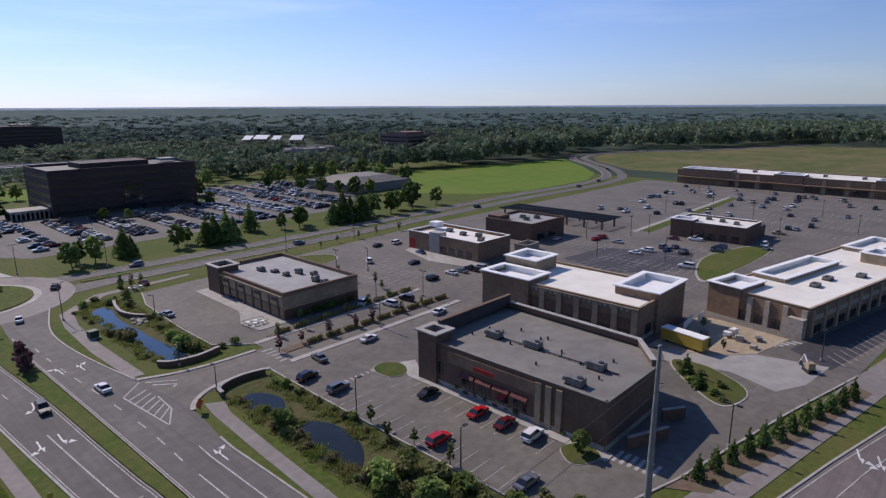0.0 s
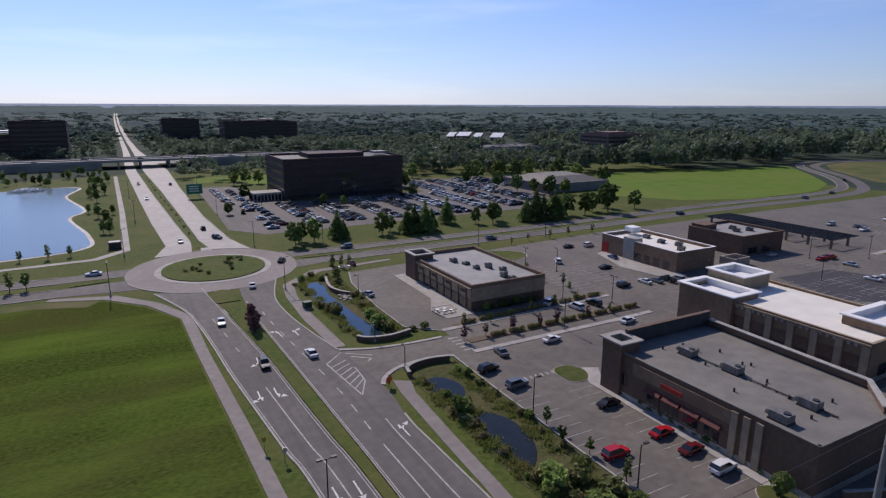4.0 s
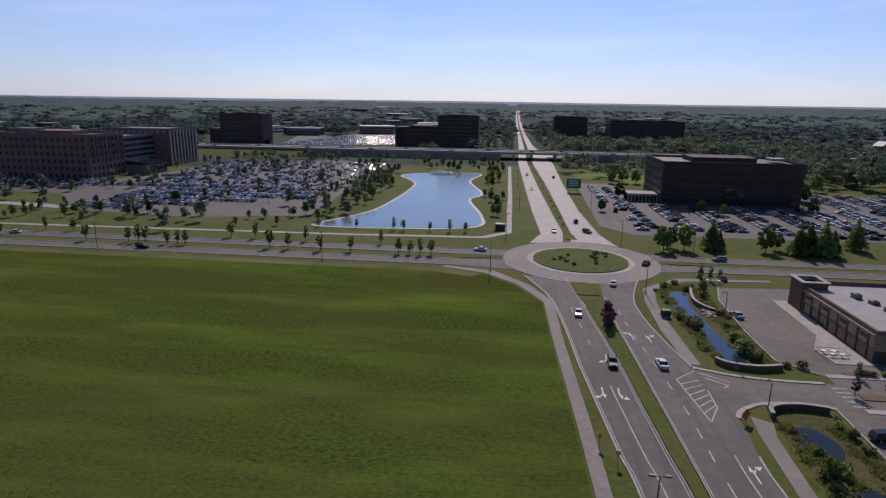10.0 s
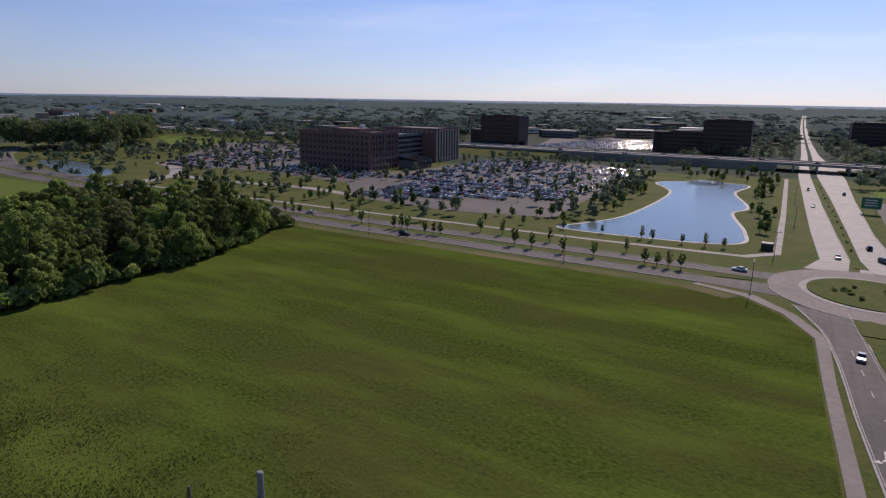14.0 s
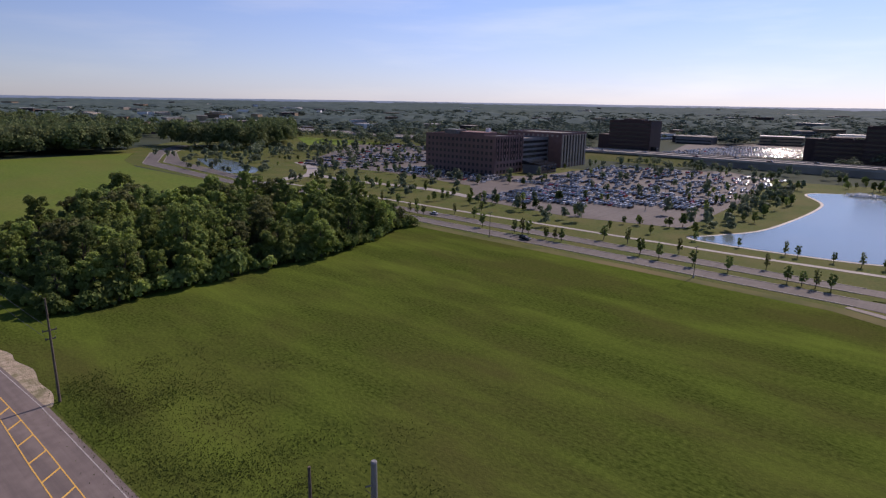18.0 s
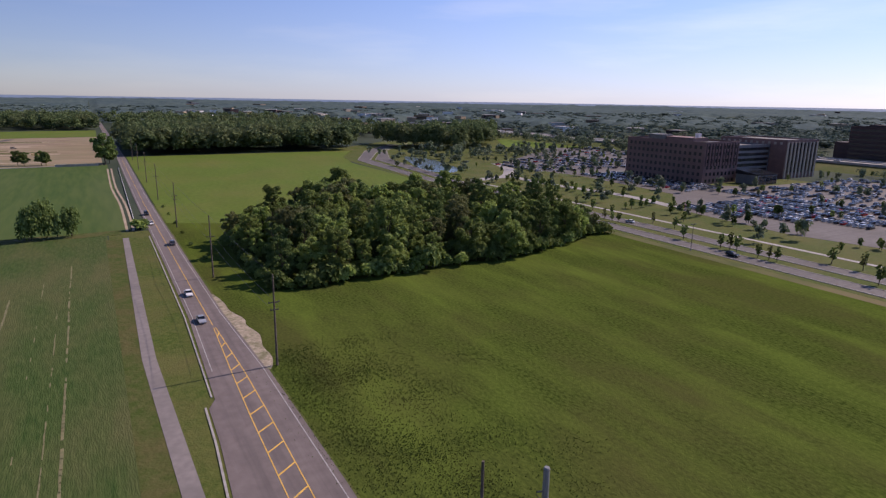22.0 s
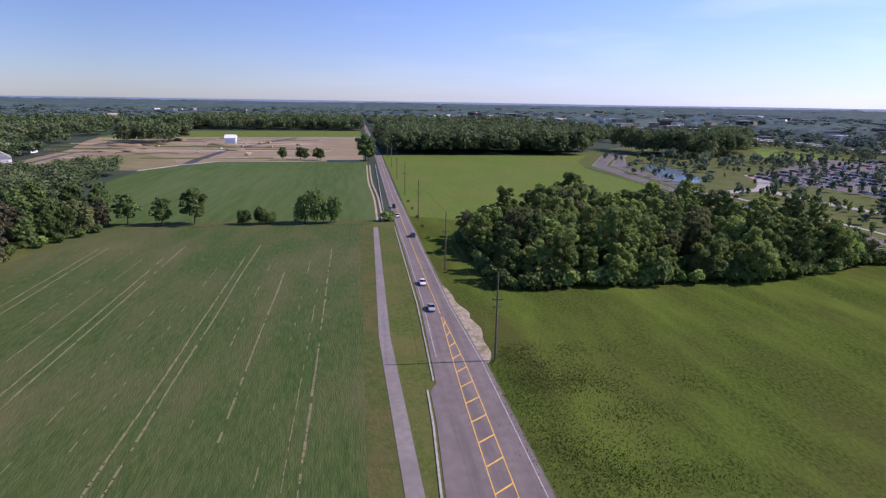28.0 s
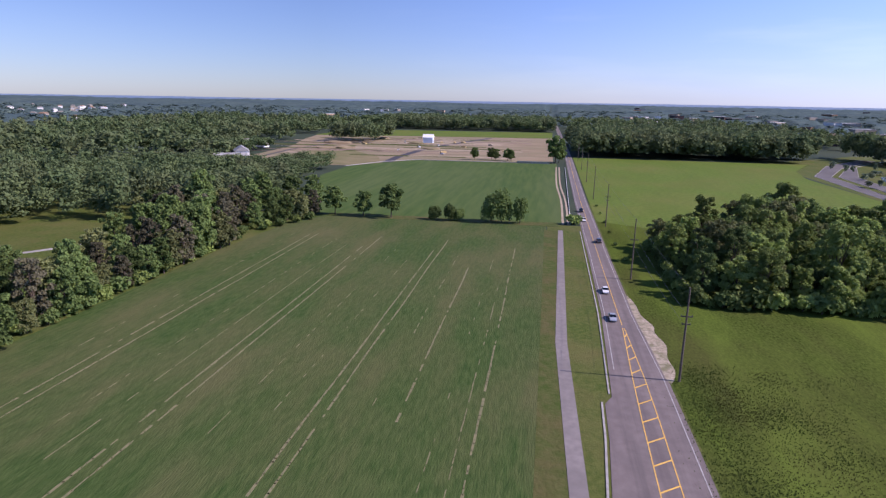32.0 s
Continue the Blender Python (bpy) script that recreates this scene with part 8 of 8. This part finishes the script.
# ---- lamps, poles and wires ----
def lamp_post(x, y, h, rz=0, arms=1, label="dark metal lamp post beside a car park", z=0.0):
    t = thing("lamp_post", x, y, z, rz, label, "lamp post", "lamp posts")
    part("base", tube(bmesh.new(), (0, 0, 0), (0, 0, 0.7), 0.3, 0.28, 10), CONCRETE, t)
    part("pole", tube(bmesh.new(), (0, 0, 0.7), (0, 0, h), 0.11, 0.08, 8), DARK_METAL, t)
    for k in range(arms):
        s = 1 if k == 0 else -1
        part("arm", tube(bmesh.new(), (0, 0, h - 0.15), (s * 0.8, 0, h), 0.05, 0.05, 6), DARK_METAL, t)
        part("head", bx(*(sorted((s * 0.55, s * 1.3))), -0.22, 0.22, h - 0.06, h + 0.14), DARK_METAL, t)
    return t


for x, y, h, rz, n in ((58.4, 74.8, 7.3, 0, 1), (58.6, 51.3, 7.3, 0, 1), (47.2, 102.4, 5.0, 90, 1), (56.7, 153.6, 5.6, 180, 1), (47.4, 118.7, 4.2, 90, 1), (91.6, 24.9, 7.4, 90, 2), (138.6, 22.0, 6.5, 0, 1), (89.8, 104.5, 7.0, 90, 2), (102, 120, 7.5, 90, 1), (113, 152, 7.5, 90, 2), (121, 146, 7.5, 90, 1), (114, 114, 7.5, 90, 2),
                       (150, 112, 8, 0, 2), (186, 100, 8, 0, 2), (210, 118, 8, 0, 2), (228, 108, 8, 0, 2), (196, 80, 8, 0, 1), (236, 104, 8, 0, 2), (262, 62, 8, 0, 2), (290, 80, 8, 0, 2), (290, 120, 8, 0, 2), (326, 60, 8, 0, 2), (326, 110, 8, 0, 2), (360, 80, 8, 0, 2), (360, 130, 8, 0, 2), (290, 40, 8, 0, 2), (390, 100, 8, 0, 2), (390, 50, 8, 0, 2),
                       (88, 262, 8, 0, 2), (88, 300, 8, 0, 2), (140, 262, 8, 0, 2), (140, 300, 8, 0, 2), (190, 290, 8, 0, 2), (62, 300, 8, 0, 2), (-120, 290, 8, 0, 2), (-170, 290, 8, 0, 2), (-130, 340, 8, 0, 2), (-190, 340, 8, 0, 2), (-120, 400, 8, 0, 2), (-200, 400, 8, 0, 2)):
    lamp_post(x, y, h, rz, n)
for x, y, rz in ((39.6, 167, 180), (-4.5, 183.5, 90), (66, 215, 90), (118, 188.5, 90), (150, 189, 90), (-60, 187, 90), (-140, 188, 90), (19.0, 64.5, 0), (43, 226, 180), (0, 232, 0), (41, 300, 180), (6, 300, 0), (42, 380, 180), (6, 380, 0)):
    lamp_post(x, y, 9.8, rz, 2, "tall dark street lamp beside a boulevard")


def utility_pole(x, y, h, crossarms, label):
    t = thing("utility_pole", x, y, 0, 0, label, "utility pole", "utility poles")
    part("pole", tube(bmesh.new(), (0, 0, -0.1), (0, 0, h), 0.24, 0.14, 10), WOOD_POLE, t)
    for k, (z, half) in enumerate(crossarms):
        ar = part("crossarm", bx(-0.08, 0.08, -half, half, z - 0.1, z + 0.1), WOOD_POLE, t)
        for s in (-0.9, 0.0, 0.9):
            part("insulator", tube(bmesh.new(), (0, s * half, z + 0.1), (0, s * half, z + 0.4), 0.07, 0.05, 6), UNIT_GREY, ar)
    return t


POLES = [(-40.3, 20.0), (-113, 19.0), (-182.6, 18.8), (-263.4, 18.6), (-340, 18.6), (-415, 18.4), (-490, 18.4), (-565, 18)]
for k, (x, h) in enumerate(POLES):
    utility_pole(x, 28.3 + max(0, -x - 300) * 0.012, h, ((h * 0.66, 1.2),) if k % 2 == 0 else ((h * 0.7, 1.1), (h * 0.62, 0.8)), "tall weathered wooden utility pole beside a road")
for x, h in ((69.4, 22.9), (-31.3, 24.6)):
    t = thing("steel_pole", x, 28, 0, 0, "tall tapered grey steel pole beside a road", "utility pole", "steel poles")
    part("pole", tube(bmesh.new(), (0, 0, -0.1), (0, 0, h), 0.5, 0.24, 14), METAL_DULL, t)
    part("cap", tube(bmesh.new(), (0, 0, h), (0, 0, h + 0.12), 0.27, 0.2, 14), METAL_DULL, t)
    for z in (h - 2.0, h - 5.0, h - 8.0):
        part("insulator", tube(bmesh.new(), (0, 0, z), (0, -0.9, z + 0.25), 0.07, 0.06, 6), UNIT_GREY, t)


def wire(p0, p1, sag, label="thin dark power line between poles"):
    bm = bmesh.new()
    k = 8
    pts = []
    for i in range(k + 1):
        f = i / k
        p = Vector(p0).lerp(Vector(p1), f)
        p.z -= sag * 4 * f * (1 - f)
        pts.append(p)
    rings = []
    for p in pts:
        rings.append([bm.verts.new((p.x + dx, p.y + dy, p.z + dz)) for dx, dy, dz in ((0, 0.018, 0.018), (0, -0.018, 0.018), (0, -0.018, -0.018), (0, 0.018, -0.018))])
    for a, b in zip(rings, rings[1:]):
        for i in range(4):
            bm.faces.new((a[i], a[(i + 1) % 4], b[(i + 1) % 4], b[i]))
    tagged(mesh_ob("power_line", bm, DARK_METAL), label, "power line", "power lines")


for (xa, ha), (xb, hb) in zip(POLES[1:], POLES[2:]):
    ya, yb = 28.3 + max(0, -xa - 300) * 0.012, 28.3 + max(0, -xb - 300) * 0.012
    for s in (-1, 1):
        wire((xa, ya + s, ha * 0.66), (xb, yb + s, hb * 0.66), 0.8)
    wire((xa, ya, ha - 0.1), (xb, yb, hb - 0.1), 0.6)
wire((69.4, 27.1, 20.9), (-31.3, 27.1, 22.6), 1.6)
wire((69.4, 27.1, 17.9), (-31.3, 27.1, 19.6), 1.6)

# ---- small things ----
t = thing("road_sign", 41.2, 96.6, 0.1, 30, "orange-red diamond work sign at a kerb", "road sign")
bm = bmesh.new()
for s in (-0.3, 0.3):
    tube(bm, (s, 0, 0), (s * 0.4, 0, 1.2), 0.04, 0.04, 6)
part("stand", bm, DARK_METAL, t)
bm = bx(-0.75, 0.75, -0.03, 0.03, -0.75, 0.75)
bmesh.ops.rotate(bm, verts=bm.verts, matrix=Matrix.Rotation(radians(45), 3, "Y"))
bmesh.ops.translate(bm, verts=bm.verts, vec=(0, 0, 1.5))
part("panel", bm, SIGN_ORANGE, t)
t = thing("guide_sign", 38.6, 362, 0, 0, "large green highway guide sign on posts", "road sign")
for s in (-2.6, 2.6):
    part("post", bx(s - 0.12, s + 0.12, 0.1, 0.3, 0, 7.2), METAL, t)
part("panel", bx(-4.2, 4.2, -0.1, 0.1, 2.6, 8.2), SIGN_GREEN, t)
for z in (4.0, 5.3, 6.6):
    part("text_bar", bx(-2.8, 2.4, -0.13, -0.1, z, z + 0.5), WHITE_PAINT, t)
t = thing("transformer_box", 40.6, 148.5, 0.05, 10, "dark green utility cabinet on a pad", "cabinet")
part("cabinet", bx(-1.0, 1.0, -0.8, 0.8, 0.15, 1.7), UTIL_GREEN, t)
part("lid", bx(-1.08, 1.08, -0.88, 0.88, 1.7, 1.82), UTIL_GREEN, t)
part("pad", bx(-1.3, 1.3, -1.1, 1.1, 0, 0.15), CONCRETE, t)
t = thing("park_shelter", -2.6, 247, 0, 0, "small dark shelter beside a lake path", "shelter")
part("hut", bx(-2, 2, -1.6, 1.6, 0, 2.3), DARK_METAL, t)
part("roof", bx(-2.4, 2.4, -2, 2, 2.3, 2.7, taper=0.5), DARK_METAL, t)
t = thing("site_trailer", 127.4, 46.2, 0.13, 80, "yellow container trailer with a white roof", "trailer")
part("body", bx(-5.0, 5.0, -1.3, 1.3, 0.5, 3.1), YELLOW_METAL, t)
part("roof", bx(-5.05, 5.05, -1.35, 1.35, 3.1, 3.25), WHITE_WALL, t)
for s in (-3.4, 3.4):
    bm = bmesh.new()
    tube(bm, (s, -1.2, 0.4), (s, 1.2, 0.4), 0.4, 0.4, 10)
    part("axle", bm, TYRE, t)
t = thing("mini_excavator", 131, 22.5, 0.05, 40, "small tan and white digger on a drive", "excavator")
part("tracks", bx(-1.6, 1.6, -1.1, -0.5, 0, 0.8), TYRE, t)
part("tracks", bx(-1.6, 1.6, 0.5, 1.1, 0, 0.8), TYRE, t)
part("cab", bx(-1.0, 0.9, -0.9, 0.9, 0.8, 2.4, taper=0.15), TAN, t)
t.scale = (0.8, 0.8, 0.8)
part("boom", tube(bmesh.new(), (0.9, 0, 1.6), (3.0, 0, 3.4), 0.2, 0.15, 6), WHITE_WALL, t)
part("arm", tube(bmesh.new(), (3.0, 0, 3.4), (4.4, 0, 1.2), 0.15, 0.12, 6), WHITE_WALL, t)
part("bucket", bx(4.0, 4.8, -0.5, 0.5, 0.2, 1.1, taper=0.15), UNIT_GREY, t)
for i in range(9):
    t = thing("pallet_stack", 134 + 10 * rng_val(i, 1), 34 + 12 * rng_val(i, 2), 0.12, i * 33, "stack of building material on a plaza", "material stack", "plaza stacks")
    part("pallet", bx(-0.9, 0.9, -0.7, 0.7, 0, 0.15), LUMBER, t)
    part("load", bx(-0.8, 0.8, -0.6, 0.6, 0.15, 0.6 + 0.8 * rng_val(i, 3), taper=0.04), (STONE, UNIT_GREY, WHITE_WALL)[i % 3], t)
for x, y in ((138, 50), (142, 50.5), (146, 49.5)):
    t = thing("site_fence", x, y, 0.12, 5, "white sheeted building site fence", "fence", "site fences")
    part("sheet", bx(-1.9, 1.9, -0.04, 0.04, 0.1, 2.0), WHITE_WALL, t)
    part("post", bx(-2.0, -1.9, -0.06, 0.06, 0, 2.1), METAL, t)
for x, y, rz in ((70.5, 128.5, 0), (62, 181, 20)):
    t = thing("patio_rail", x, y, 0.17, rz, "small fenced patio with tables before a shop", "patio")
    for u in ((-2.6, 2.6, -2.0, -1.94), (-2.6, 2.6, 1.94, 2.0), (-2.6, -2.54, -2.0, 2.0), (2.54, 2.6, -2.0, 2.0)):
        part("rail", bx(*u, 0.9, 1.0), UNIT_GREY, t)
        part("foot_rail", bx(*u, 0.1, 0.2), UNIT_GREY, t)
    for k in range(4):
        part("table", tube(bmesh.new(), (-1.5 + k, (-1) ** k * 0.8, 0.0), (-1.5 + k, (-1) ** k * 0.8, 0.75), 0.06, 0.5, 8), WHITE_WALL, t)
ft = tagged(new("fountain", mesh_from("fountain", *leaf_cloud(7, [(0, 0, 0.3, 3.2), (2.5, 1, 0.2, 2.2), (-2.6, -0.6, 0.2, 2.4)], 500, 0.3, 0.35), FOAM)), "white spraying lake fountain", "fountain")
ft.matrix_basis = pose(-46, 436, 0.2) @ Matrix.Diagonal((2.0, 1.2, 1.2, 1))
for x, y in ((50, 320), (53, 300)):
    t = thing("roller", x, y, 0.05, 80, "dark construction roller in a car park", "machine", "parked machines")
    part("body", bx(-1.8, 1.8, -1.0, 1.0, 0.9, 2.4, taper=0.3), TAN_DARK, t)
    bm = bmesh.new()
    tube(bm, (1.7, -1, 0.75), (1.7, 1, 0.75), 0.75, 0.75, 12)
    part("drum", bm, DARK_METAL, t)
    bm = bmesh.new()
    tube(bm, (-1.5, -1, 0.75), (-1.5, 1, 0.75), 0.75, 0.75, 12)
    part("rear_wheels", bm, TYRE, t)

# small road signs on the verge
for x, y, m in ((15.7, 86, YELLOW_METAL), (17.7, 81.5, METAL)):
    t = thing("road_sign", x, y, 0, 0, "small road sign on a thin post beside a path", "sign", "verge signs")
    part("post", tube(bmesh.new(), (0, 0, -0.05), (0, 0, 2.4), 0.05, 0.05, 6), METAL_DULL, t)
    part("plate", bx(-0.35, 0.35, -0.08, -0.05, 1.6, 2.4), m, t)

# work vehicles on the building site
for x, y, rz, kind, paint in ((-700, -121, 20, "pickup", "white"), (-668, -137, 160, "van", "white"), (-640, -70, 80, "pickup", "grey"), (-622, -150, 10, "pickup", "white"), (-722, -62, 95, "van", "beige"), (-655, -36, 40, "pickup", "black"), (-590, -98, 70, "suv", "white"), (-742, -170, 15, "van", "white")):
    car(x, y, rz, kind, paint, "on a building site", z=0.1, full=False, group="site vehicles")
